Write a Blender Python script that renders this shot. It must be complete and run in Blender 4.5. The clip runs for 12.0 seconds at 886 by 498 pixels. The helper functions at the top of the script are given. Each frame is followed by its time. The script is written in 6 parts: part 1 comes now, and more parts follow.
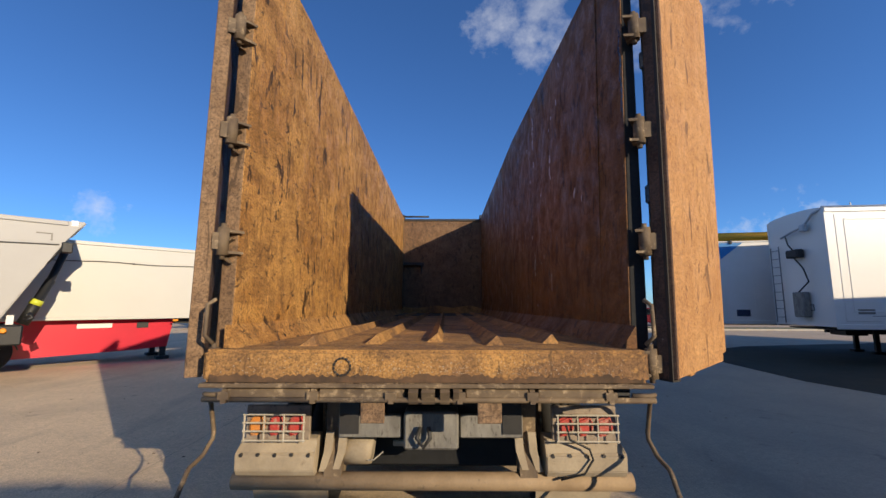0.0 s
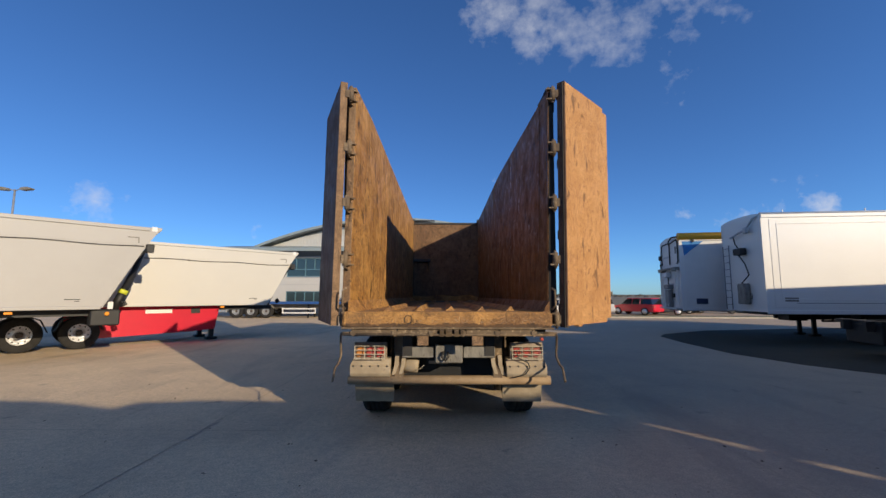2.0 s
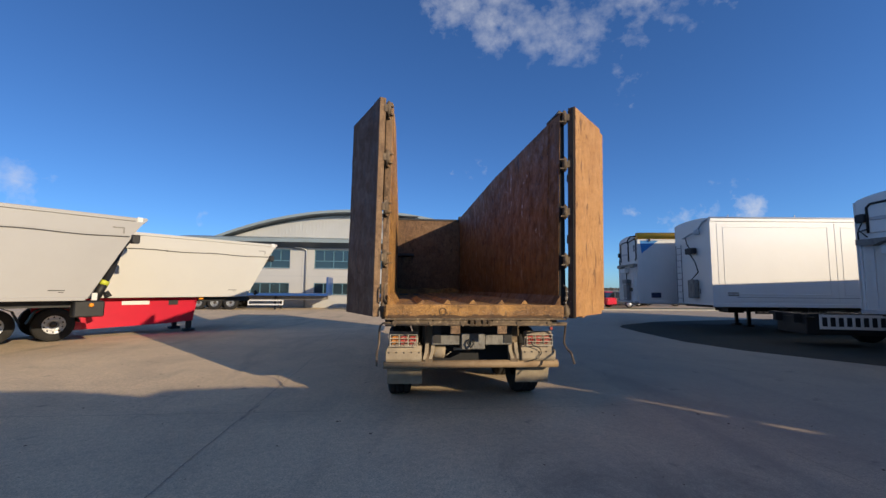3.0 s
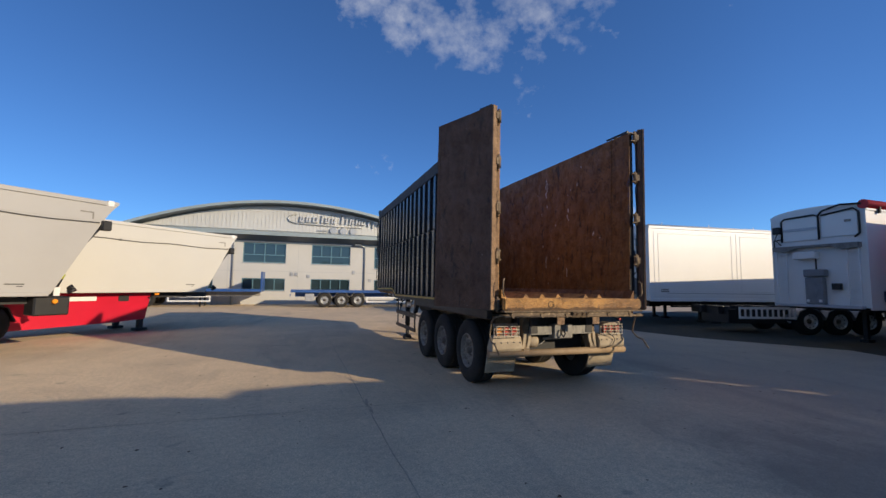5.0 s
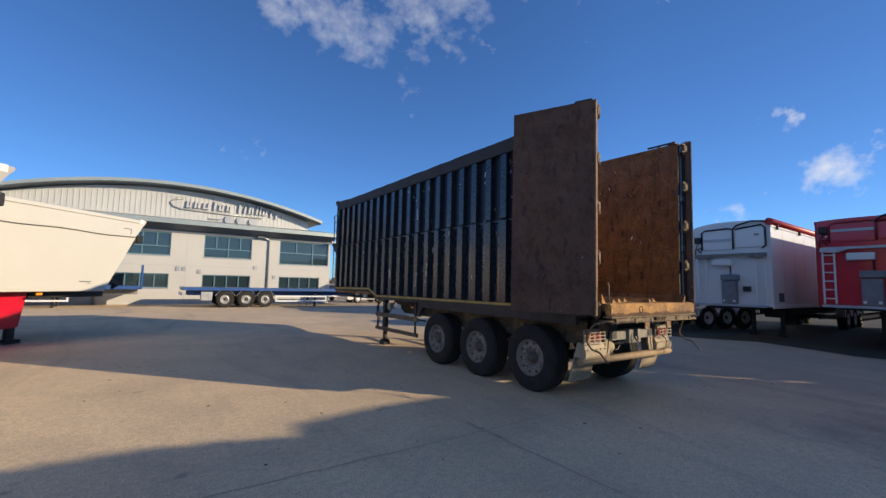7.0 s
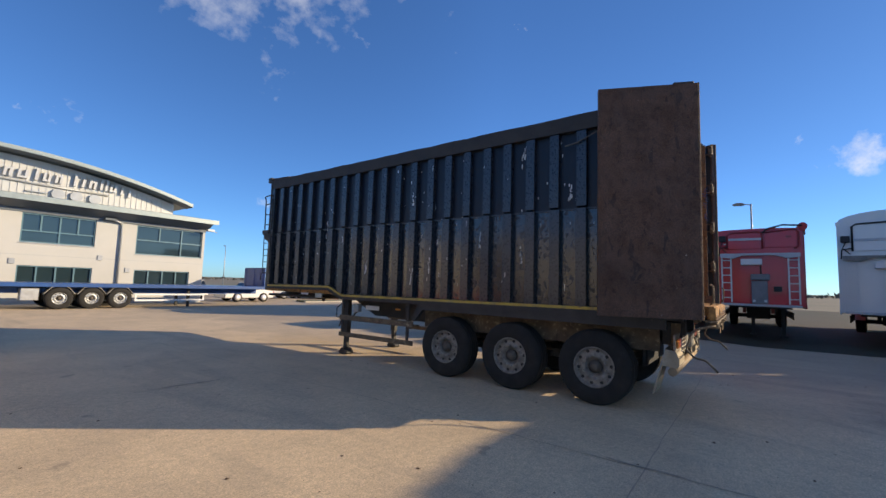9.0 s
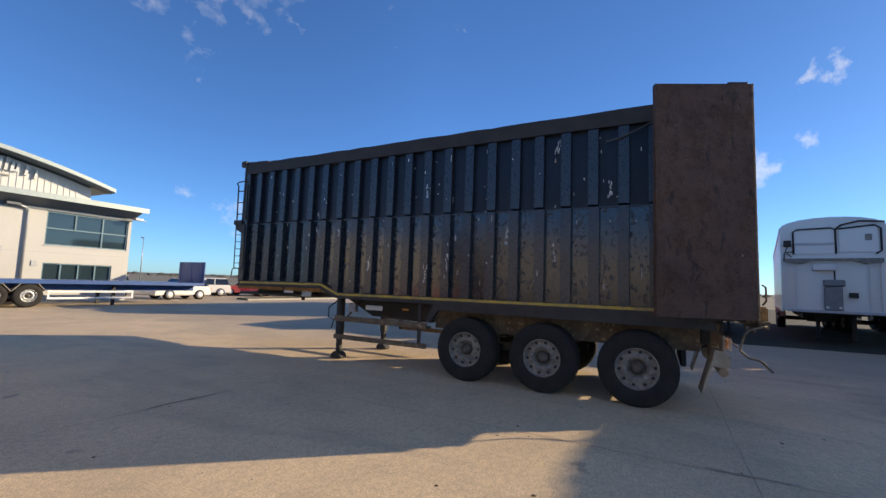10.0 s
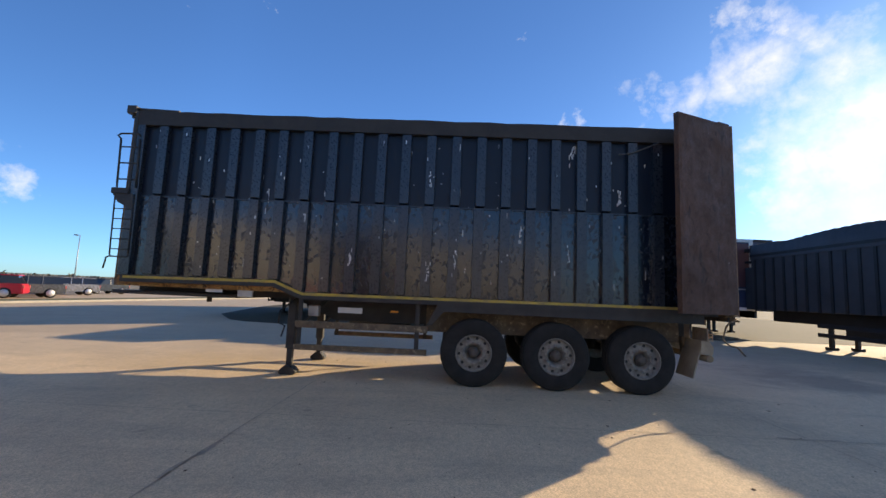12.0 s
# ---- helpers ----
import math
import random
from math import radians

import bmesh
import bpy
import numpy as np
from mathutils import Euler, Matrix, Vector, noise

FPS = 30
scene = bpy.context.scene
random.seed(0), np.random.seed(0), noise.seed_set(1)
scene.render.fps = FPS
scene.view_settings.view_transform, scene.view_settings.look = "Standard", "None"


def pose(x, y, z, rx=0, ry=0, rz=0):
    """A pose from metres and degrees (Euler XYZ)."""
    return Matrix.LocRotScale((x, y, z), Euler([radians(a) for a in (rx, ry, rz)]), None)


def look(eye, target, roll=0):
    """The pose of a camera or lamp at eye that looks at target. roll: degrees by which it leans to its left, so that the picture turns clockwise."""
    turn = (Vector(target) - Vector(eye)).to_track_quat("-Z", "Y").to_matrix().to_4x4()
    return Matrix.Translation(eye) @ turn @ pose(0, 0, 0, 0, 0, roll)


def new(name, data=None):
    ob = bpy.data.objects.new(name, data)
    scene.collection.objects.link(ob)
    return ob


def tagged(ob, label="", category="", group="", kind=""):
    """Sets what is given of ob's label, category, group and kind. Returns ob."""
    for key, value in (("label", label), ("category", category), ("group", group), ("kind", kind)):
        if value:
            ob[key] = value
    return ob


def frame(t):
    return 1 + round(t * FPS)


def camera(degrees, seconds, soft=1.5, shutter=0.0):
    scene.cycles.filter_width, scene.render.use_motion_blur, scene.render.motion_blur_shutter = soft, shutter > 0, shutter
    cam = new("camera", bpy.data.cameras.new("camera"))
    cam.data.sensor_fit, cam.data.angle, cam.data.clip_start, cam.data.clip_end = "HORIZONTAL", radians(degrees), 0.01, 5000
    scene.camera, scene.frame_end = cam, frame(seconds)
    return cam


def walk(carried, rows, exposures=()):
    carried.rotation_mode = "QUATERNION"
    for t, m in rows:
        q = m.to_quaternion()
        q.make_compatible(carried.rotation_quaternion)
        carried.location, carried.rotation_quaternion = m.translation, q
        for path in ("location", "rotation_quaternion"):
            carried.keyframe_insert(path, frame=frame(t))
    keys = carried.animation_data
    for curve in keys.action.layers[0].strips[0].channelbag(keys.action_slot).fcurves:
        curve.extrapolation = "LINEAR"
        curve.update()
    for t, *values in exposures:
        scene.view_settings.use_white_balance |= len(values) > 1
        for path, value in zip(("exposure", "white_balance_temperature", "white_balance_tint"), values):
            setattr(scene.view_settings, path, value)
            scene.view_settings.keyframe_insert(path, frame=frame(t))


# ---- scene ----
cam = camera(93.3, 12.0)
PATH = [
    (0, (0.091, -2.287, 1.721), (0.080, -0.305, 1.985), 0.1),
    (0.5, (0.07, -2.99, 1.716), (0.04, -1.005, 1.966), 0.0),
    (1, (0.1, -3.69, 1.705), (0.074, -1.704, 1.94), 0.0),
    (1.5, (0.027, -4.344, 1.69), (0.011, -2.357, 1.919), 0.0),
    (2, (-0.054, -4.845, 1.66), (-0.06, -2.857, 1.882), 0.1),
    (2.5, (-0.423, -5.252, 1.713), (-0.4, -3.263, 1.917), 0.1),
    (3, (-1.036, -5.515, 1.697), (-0.836, -3.534, 1.882), 0.5),
    (3.2, (-1.261, -5.564, 1.738), (-1.021, -3.586, 1.917), 1.0),
    (4.8, (-3.689, -5.408, 1.689), (-3.099, -3.505, 1.858), 0.8),
    (5, (-3.996, -5.301, 1.646), (-3.35, -3.416, 1.819), 0.8),
    (5.5, (-4.684, -4.888, 1.666), (-3.876, -3.067, 1.838), 0.9),
    (6, (-5.377, -4.441, 1.67), (-4.429, -2.689, 1.84), 1.0),
    (6.5, (-5.882, -3.871, 1.686), (-4.85, -2.166, 1.855), 1.1),
    (7, (-6.385, -3.255, 1.68), (-5.228, -1.632, 1.85), 1.3),
    (7.2, (-6.583, -2.974, 1.638), (-5.376, -1.389, 1.812), 1.3),
    (8.8, (-7.332, -0.591, 1.627), (-5.77, 0.647, 1.799), 1.6),
    (9, (-7.438, -0.301, 1.632), (-5.833, 0.879, 1.806), 1.8),
    (9.5, (-7.577, 0.46, 1.64), (-5.896, 1.528, 1.81), 1.7),
    (10, (-7.775, 1.246, 1.606), (-6.007, 2.167, 1.777), 2.1),
    (10.5, (-7.905, 2.053, 1.568), (-6.034, 2.737, 1.749), 2.2),
    (11, (-7.98, 2.87, 1.572), (-6.057, 3.389, 1.753), 2.3),
    (11.5, (-7.968, 3.727, 1.491), (-5.997, 4.003, 1.687), 2.4),
    (12, (-7.965, 4.611, 1.444), (-5.977, 4.654, 1.657), 2.5),
]
EXPOSURES = [(0, 0.16, 6500, 10), (2, 0.0, 6500, 10), (4, 0.02, 6500, 10), (5.5, 0.07, 6550, 10), (7, 0.24, 6700, 10), (9, 0.40, 6850, 10), (10.5, 0.52, 7000, 10), (12, 0.62, 7150, 10)]
walk(cam, [(t, look(eye, target, roll)) for t, eye, target, roll in PATH], EXPOSURES)

# ---- sky, sun ----
SUN_TO = Vector((0.655, -0.756, 0.306)).normalized()
world = bpy.data.worlds.new("sky")
scene.world = world
world.use_nodes = True
wn, wl = world.node_tree.nodes, world.node_tree.links
wn.clear()
w_out = wn.new("ShaderNodeOutputWorld")
w_bg = wn.new("ShaderNodeBackground")
w_sky = wn.new("ShaderNodeTexSky")
w_sky.sky_type = "NISHITA"
w_sky.sun_disc = False
w_sky.sun_elevation = math.asin(SUN_TO.z)
w_sky.sun_rotation = math.atan2(SUN_TO.x, SUN_TO.y)
w_sky.air_density, w_sky.dust_density, w_sky.ozone_density = 0.75, 0.25, 3.5
w_bg.inputs["Strength"].default_value = 0.147
w_tc = wn.new("ShaderNodeTexCoord")


def w_math(op, a, b=None, c=None):
    n = wn.new("ShaderNodeMath")
    n.operation = op
    for i, v in enumerate((a, b, c)):
        if v is None:
            continue
        if isinstance(v, (int, float)):
            n.inputs[i].default_value = v
        else:
            wl.new(v, n.inputs[i])
    return n.outputs[0]


def w_noise(scale, detail, rough, stretch):
    m = wn.new("ShaderNodeMapping")
    m.inputs["Scale"].default_value = stretch
    wl.new(w_tc.outputs["Generated"], m.inputs["Vector"])
    n = wn.new("ShaderNodeTexNoise")
    n.inputs["Scale"].default_value = scale
    n.inputs["Detail"].default_value = detail
    n.inputs["Roughness"].default_value = rough
    wl.new(m.outputs[0], n.inputs["Vector"])
    return n.outputs["Fac"]


# loose clouds: a direction, an angular size and a density each
HIGH_CLOUDS = [
    ((0.108, 0.804, 0.585), 0.120, 1.3), ((0.180, 0.814, 0.553), 0.110, 1.2),
    ((0.069, 0.807, 0.587), 0.104, 0.92), ((0.195, 0.788, 0.584), 0.156, 1.09), ((0.181, 0.843, 0.506), 0.094, 0.67), ((0.300, 0.761, 0.576), 0.125, 0.84),
    ((0.379, 0.763, 0.524), 0.135, 1.09), ((0.254, 0.786, 0.563), 0.135, 0.92), ((0.431, 0.785, 0.444), 0.094, 0.84), ((0.467, 0.794, 0.390), 0.052, 0.67),
    ((0.439, 0.725, 0.531), 0.104, 1.01), ((0.564, 0.643, 0.518), 0.062, 0.67), ((0.632, 0.560, 0.535), 0.062, 0.63), ((0.703, 0.504, 0.501), 0.033, 0.92),
    ((0.532, 0.685, 0.499), 0.047, 0.50), ((0.359, 0.708, 0.608), 0.187, 1.01), ((0.525, 0.575, 0.628), 0.114, 0.67), ((0.469, 0.653, 0.595), 0.177, 0.92), ((0.670, 0.497, 0.552), 0.062, 0.59),
]
NORTH_CLOUDS = [
    ((0.609, 0.782, 0.134), 0.055, 1.25), ((0.631, 0.766, 0.123), 0.045, 1.25), ((0.586, 0.797, 0.148), 0.045, 1.1),
    ((-0.645, 0.745, 0.168), 0.069, 1.05), ((-0.421, 0.897, 0.138), 0.045, 0.95), ((-0.334, 0.928, 0.165), 0.050, 0.89), ((0.119, 0.955, 0.270), 0.027, 0.95),
    ((0.148, 0.948, 0.280), 0.030, 0.84), ((0.511, 0.843, 0.165), 0.040, 0.84), ((0.557, 0.818, 0.143), 0.060, 1.05), ((0.643, 0.738, 0.203), 0.053, 0.68),
    ((0.668, 0.731, 0.142), 0.045, 1.31), ((0.654, 0.741, 0.152), 0.037, 1.16), ((0.176, 0.940, 0.292), 0.037, 0.68),
]
EAST_CLOUDS = [
    ((0.954, -0.172, 0.244), 0.045, 1.2), ((0.931, -0.240, 0.274), 0.040, 1.2), ((0.888, -0.243, 0.391), 0.035, 1.2),
    ((0.841, 0.501, 0.206), 0.040, 1.0), ((0.928, 0.339, 0.152), 0.042, 0.9), ((0.918, 0.238, 0.316), 0.032, 1.2), ((0.907, 0.273, 0.321), 0.018, 0.9),
    ((0.961, 0.183, 0.209), 0.052, 1.25), ((0.960, 0.144, 0.239), 0.036, 1.15), ((0.945, 0.272, 0.182), 0.026, 0.8), ((0.908, 0.390, 0.154), 0.036, 0.75),
    ((0.960, -0.151, 0.235), 0.052, 1.15), ((0.972, -0.091, 0.218), 0.026, 0.9), ((0.958, -0.083, 0.273), 0.022, 0.9), ((0.894, -0.234, 0.381), 0.020, 1.0),
    ((0.935, -0.235, 0.264), 0.020, 1.0), ((0.756, 0.374, 0.536), 0.020, 1.0), ((0.831, -0.110, 0.545), 0.022, 0.9), ((0.874, -0.281, 0.397), 0.020, 0.9),
]
SUN_CLOUDS = [
    ((0.734, -0.513, 0.445), 0.075, 1.35), ((0.681, -0.564, 0.467), 0.070, 1.35), ((0.669, -0.625, 0.402), 0.090, 1.5), ((0.727, -0.586, 0.358), 0.090, 1.4),
    ((0.694, -0.660, 0.286), 0.090, 1.5), ((0.699, -0.620, 0.357), 0.090, 1.5), ((0.776, -0.497, 0.389), 0.060, 1.2), ((0.670, -0.667, 0.325), 0.090, 1.5),
    ((0.834, -0.373, 0.407), 0.068, 1.19), ((0.797, -0.455, 0.398), 0.078, 1.45), ((0.755, -0.506, 0.418), 0.084, 1.45), ((0.713, -0.558, 0.424), 0.090, 1.65),
    ((0.669, -0.599, 0.440), 0.074, 1.52), ((0.703, -0.494, 0.512), 0.048, 1.32), ((0.692, -0.535, 0.484), 0.040, 1.32), ((0.771, -0.555, 0.311), 0.054, 1.06),
    ((0.742, -0.622, 0.250), 0.095, 1.65), ((0.699, -0.663, 0.268), 0.108, 1.85), ((0.761, -0.616, 0.203), 0.078, 1.52), ((0.666, -0.672, 0.324), 0.101, 1.85),
    ((0.789, -0.556, 0.262), 0.057, 1.32), ((0.626, -0.724, 0.289), 0.163, 1.85), ((0.590, -0.767, 0.251), 0.190, 1.85),
]
# broad clouds added out of view, west and overhead, to brighten shaded faces
UNSEEN_FILL_CLOUDS = [((-0.72, -0.42, 0.55), 0.45, 1.6), ((-0.62, 0.15, 0.77), 0.36, 1.4), ((-0.40, -0.75, 0.52), 0.45, 1.6), ((0.05, 0.05, 1.0), 0.26, 1.2)]
w_mask = None
w_warp = wn.new("ShaderNodeTexNoise")
w_warp.inputs["Scale"].default_value, w_warp.inputs["Detail"].default_value, w_warp.inputs["Roughness"].default_value = 17.0, 6.0, 0.62
wl.new(w_tc.outputs["Generated"], w_warp.inputs["Vector"])
w_off = wn.new("ShaderNodeVectorMath")
w_off.operation = "MULTIPLY_ADD"
wl.new(w_warp.outputs["Color"], w_off.inputs[0])
w_off.inputs[1].default_value = (0.16, 0.16, 0.11)
w_off.inputs[2].default_value = (-0.08, -0.08, -0.055)
w_way = wn.new("ShaderNodeVectorMath")
w_way.operation = "ADD"
wl.new(w_tc.outputs["Generated"], w_way.inputs[0])
wl.new(w_off.outputs[0], w_way.inputs[1])
for way, size, dense in HIGH_CLOUDS + NORTH_CLOUDS + EAST_CLOUDS + SUN_CLOUDS + UNSEEN_FILL_CLOUDS:
    way = Vector(way).normalized()
    dist = wn.new("ShaderNodeVectorMath")
    dist.operation = "DISTANCE"
    wl.new(w_way.outputs[0], dist.inputs[0])
    dist.inputs[1].default_value = way
    near = w_math("MULTIPLY_ADD", dist.outputs["Value"], -0.8 * dense / size, dense)
    w_mask = near if w_mask is None else w_math("MAXIMUM", w_mask, near)
w_mask = w_math("MAXIMUM", w_mask, 0.0)
w_puff = w_noise(7.0, 7.0, 0.55, (1.0, 1.0, 1.3))
w_fine = w_noise(26.0, 6.0, 0.6, (1.0, 1.0, 1.7))
w_shape = w_math("ADD", w_math("MULTIPLY", w_puff, 1.0), w_math("MULTIPLY", w_fine, 0.22))
w_dens = w_math("MULTIPLY_ADD", w_mask, 0.80, w_math("MULTIPLY_ADD", w_shape, 1.7, -1.54))
w_dens = w_math("MULTIPLY", w_math("MINIMUM", w_math("MAXIMUM", w_dens, 0.0), 0.8), w_math("MINIMUM", w_math("MULTIPLY", w_mask, 3.0), 1.0))
w_tint = wn.new("ShaderNodeMix")
w_tint.data_type, w_tint.blend_type = "RGBA", "MULTIPLY"
w_tint.inputs["Factor"].default_value = 1.0
wl.new(w_sky.outputs[0], w_tint.inputs["A"])
# the sky is deepest away from the sun
w_dot = wn.new("ShaderNodeVectorMath")
w_dot.operation = "DOT_PRODUCT"
wl.new(w_tc.outputs["Generated"], w_dot.inputs[0])
w_dot.inputs[1].default_value = (-0.53, 0.85, 0.0)
w_fall = w_math("MULTIPLY_ADD", w_math("MAXIMUM", w_dot.outputs["Value"], 0.0), -0.32, 1.0)
w_glow = wn.new("ShaderNodeVectorMath")
w_glow.operation = "DOT_PRODUCT"
wl.new(w_tc.outputs["Generated"], w_glow.inputs[0])
w_glow.inputs[1].default_value = (0.78, -0.58, 0.22)
w_fall = w_math("MULTIPLY", w_fall, w_math("MULTIPLY_ADD", w_math("MAXIMUM", w_math("SUBTRACT", w_glow.outputs["Value"], 0.45), 0.0), -0.60, 1.0))
w_rgb = wn.new("ShaderNodeCombineXYZ")
for w_i, w_c in enumerate((0.62, 0.93, 1.26)):
    wl.new(w_math("MULTIPLY", w_fall, w_c), w_rgb.inputs[w_i])
wl.new(w_rgb.outputs[0], w_tint.inputs["B"])
w_mix = wn.new("ShaderNodeMix")
w_mix.data_type = "RGBA"
wl.new(w_dens, w_mix.inputs["Factor"])
wl.new(w_tint.outputs["Result"], w_mix.inputs["A"])
w_mix.inputs["B"].default_value = (5.0, 5.05, 5.3, 1)
wl.new(w_mix.outputs["Result"], w_bg.inputs["Color"])
wl.new(w_bg.outputs[0], w_out.inputs[0])

sun = new("sun", bpy.data.lights.new("sun", "SUN"))
sun.data.energy, sun.data.angle, sun.data.color = 4.95, radians(0.5), (1.0, 0.825, 0.58)
sun.matrix_world = look(SUN_TO * 60, (0, 0, 0))


# ---- materials ----
def nodes_of(name):
    m = bpy.data.materials.new(name)
    m.use_nodes = True
    return m, m.node_tree.nodes, m.node_tree.links, m.node_tree.nodes["Principled BSDF"]


def noise_node(n, l, vec, scale, detail=5.0, rough=0.6, stretch=None, dist=0.0):
    if stretch:
        mp = n.new("ShaderNodeMapping")
        mp.inputs["Scale"].default_value = stretch
        l.new(vec, mp.inputs["Vector"])
        vec = mp.outputs[0]
    t = n.new("ShaderNodeTexNoise")
    t.inputs["Scale"].default_value = scale
    t.inputs["Detail"].default_value = detail
    t.inputs["Roughness"].default_value = rough
    t.inputs["Distortion"].default_value = dist
    l.new(vec, t.inputs["Vector"])
    return t.outputs["Fac"]


def ramp(n, l, fac, stops):
    r = n.new("ShaderNodeValToRGB")
    e = r.color_ramp.elements
    while len(e) < len(stops):
        e.new(0.5)
    for k, (p, c) in zip(e, stops):
        k.position, k.color = p, (*c, 1) if len(c) == 3 else c
    l.new(fac, r.inputs[0])
    return r.outputs[0]


def mixc(n, l, fac, a, b, mode="MIX"):
    m = n.new("ShaderNodeMix")
    m.data_type, m.blend_type = "RGBA", mode
    for key, v in (("Factor", fac), ("A", a), ("B", b)):
        if isinstance(v, (int, float)):
            m.inputs[key].default_value = v
        elif isinstance(v, tuple):
            m.inputs[key].default_value = (*v, 1)
        else:
            l.new(v, m.inputs[key])
    return m.outputs["Result"]


def bump_in(n, l, b, height, strength, distance=0.01):
    u = n.new("ShaderNodeBump")
    u.inputs["Strength"].default_value = strength
    u.inputs["Distance"].default_value = distance
    l.new(height, u.inputs["Height"])
    l.new(u.outputs[0], b.inputs["Normal"])


def worn(name, colour, second, rough=0.5, metal=0.0, scale=3.0, bump=0.15, dirt=None, dirt_amount=0.5, stretch=None, coat=0.0, grain=0.18):
    """Paint, metal, rubber or plastic with two scales of change and patches of dirt."""
    m, n, l, b = nodes_of(name)
    tc = n.new("ShaderNodeTexCoord").outputs["Object"]
    big = noise_node(n, l, tc, scale, 4, 0.6, stretch)
    fine = noise_node(n, l, tc, scale * 14, 5, 0.65)
    col = mixc(n, l, ramp(n, l, big, [(0.35, (0, 0, 0)), (0.68, (1, 1, 1))]), colour, second)
    col = mixc(n, l, ramp(n, l, fine, [(0.3, (1 - grain,) * 3), (0.7, (1, 1, 1))]), (0, 0, 0), col)
    if dirt:
        spots = noise_node(n, l, tc, scale * 2.7, 8, 0.72, stretch)
        lo = 0.75 - 0.4 * dirt_amount
        col = mixc(n, l, ramp(n, l, spots, [(lo, (0, 0, 0)), (lo + 0.12, (1, 1, 1))]), col, dirt)
    l.new(col, b.inputs["Base Color"])
    if grain < 0.02:
        b.inputs["Roughness"].default_value = rough + 0.1
    else:
        l.new(ramp(n, l, fine, [(0.3, (max(rough - 0.1, 0.03),) * 3), (0.7, (min(rough + 0.12, 1),) * 3)]), b.inputs["Roughness"])
    b.inputs["Metallic"].default_value = metal
    b.inputs["Coat Weight"].default_value = coat
    if bump:
        bump_in(n, l, b, fine, bump)
    return m


def rust_mat(name, light, mid, dark, run=1.0, bare=None, chips=0.8, gloss=0.5, scale=1.0, long=0.16, mott=0.65):
    """Rusted, scraped steel plate: blotches, short vertical scores, flaking scale, dark scabs and bare chips."""
    m, n, l, b = nodes_of(name)
    tc = n.new("ShaderNodeTexCoord").outputs["Object"]
    blotch = noise_node(n, l, tc, 1.2 * scale, 8, 0.7, None, 0.4)
    mottle = noise_node(n, l, tc, 5.0 * scale, 9, 0.74, (1.0, 1.0, 0.8), 0.5)
    bands = noise_node(n, l, tc, 2.6 * scale, 6, 0.7, (0.5, 0.5, 1.8), 0.3)
    score = noise_node(n, l, tc, 17.0, 5, 0.68, (1.0, 1.0, long), 0.3)
    flake = noise_node(n, l, tc, 15.0, 7, 0.72, (1.0, 0.8, 1.5), 0.6)
    scab = noise_node(n, l, tc, 5.5, 7, 0.7, (1.0, 1.0, 0.55), 0.6)
    gouge = noise_node(n, l, tc, 10.0, 4, 0.6, (1.0, 1.0, 0.25), 0.4)
    hatch = noise_node(n, l, tc, 26.0, 5, 0.65, (1.0, 0.14, 1.0), 0.3)
    grain = noise_node(n, l, tc, 75.0, 5, 0.78)
    col = mixc(n, l, ramp(n, l, blotch, [(0.42, (0, 0, 0)), (0.58, (1, 1, 1))]), mid, light)
    col = mixc(n, l, ramp(n, l, mottle, [(0.43, (0, 0, 0)), (0.60, (mott,) * 3)]), col, mixc(n, l, 0.55, mid, dark))
    col = mixc(n, l, ramp(n, l, bands, [(0.53, (0, 0, 0)), (0.60, (0.55,) * 3)]), col, light)
    col = mixc(n, l, ramp(n, l, hatch, [(0.54, (0, 0, 0)), (0.62, (0.5,) * 3)]), col, light)
    col = mixc(n, l, ramp(n, l, score, [(0.57, (0, 0, 0)), (0.63, (run,) * 3)]), col, dark)
    col = mixc(n, l, ramp(n, l, flake, [(0.59, (0, 0, 0)), (0.62, (chips,) * 3)]), col, dark)
    col = mixc(n, l, ramp(n, l, scab, [(0.60, (0, 0, 0)), (0.62, (chips,) * 3)]), col, tuple(c * 0.4 for c in dark))
    col = mixc(n, l, ramp(n, l, grain, [(0.40, (0.35,) * 3), (0.56, (1,) * 3)]), tuple(c * 0.5 for c in dark), col)
    col = mixc(n, l, ramp(n, l, gouge, [(0.635, (0, 0, 0)), (0.65, (chips,) * 3)]), col, tuple(c * 0.5 for c in dark))
    if bare:
        chip = noise_node(n, l, tc, 24.0, 6, 0.7, (1.0, 1.0, 0.5))
        col = mixc(n, l, ramp(n, l, chip, [(0.69, (0, 0, 0)), (0.71, (1, 1, 1))]), col, bare)
    l.new(col, b.inputs["Base Color"])
    l.new(ramp(n, l, mottle, [(0.35, (gloss,) * 3), (0.62, (0.88,) * 3)]), b.inputs["Roughness"])
    both = n.new("ShaderNodeMath")
    both.operation = "ADD"
    l.new(grain, both.inputs[0])
    l.new(mottle, both.inputs[1])
    bump_in(n, l, b, both.outputs[0], 0.6, 0.014)
    return m


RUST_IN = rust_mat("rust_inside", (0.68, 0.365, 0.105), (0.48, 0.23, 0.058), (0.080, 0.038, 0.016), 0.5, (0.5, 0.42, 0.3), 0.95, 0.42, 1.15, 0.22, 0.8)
# smoother rust for the right wall; its shade is put into the colour
RUST_SHADED = rust_mat("rust_polished_shaded", (0.30, 0.135, 0.038), (0.19, 0.082, 0.024), (0.045, 0.021, 0.010), 0.6, (0.42, 0.34, 0.25), 0.8, 0.30, 1.0, 0.12, 0.45)
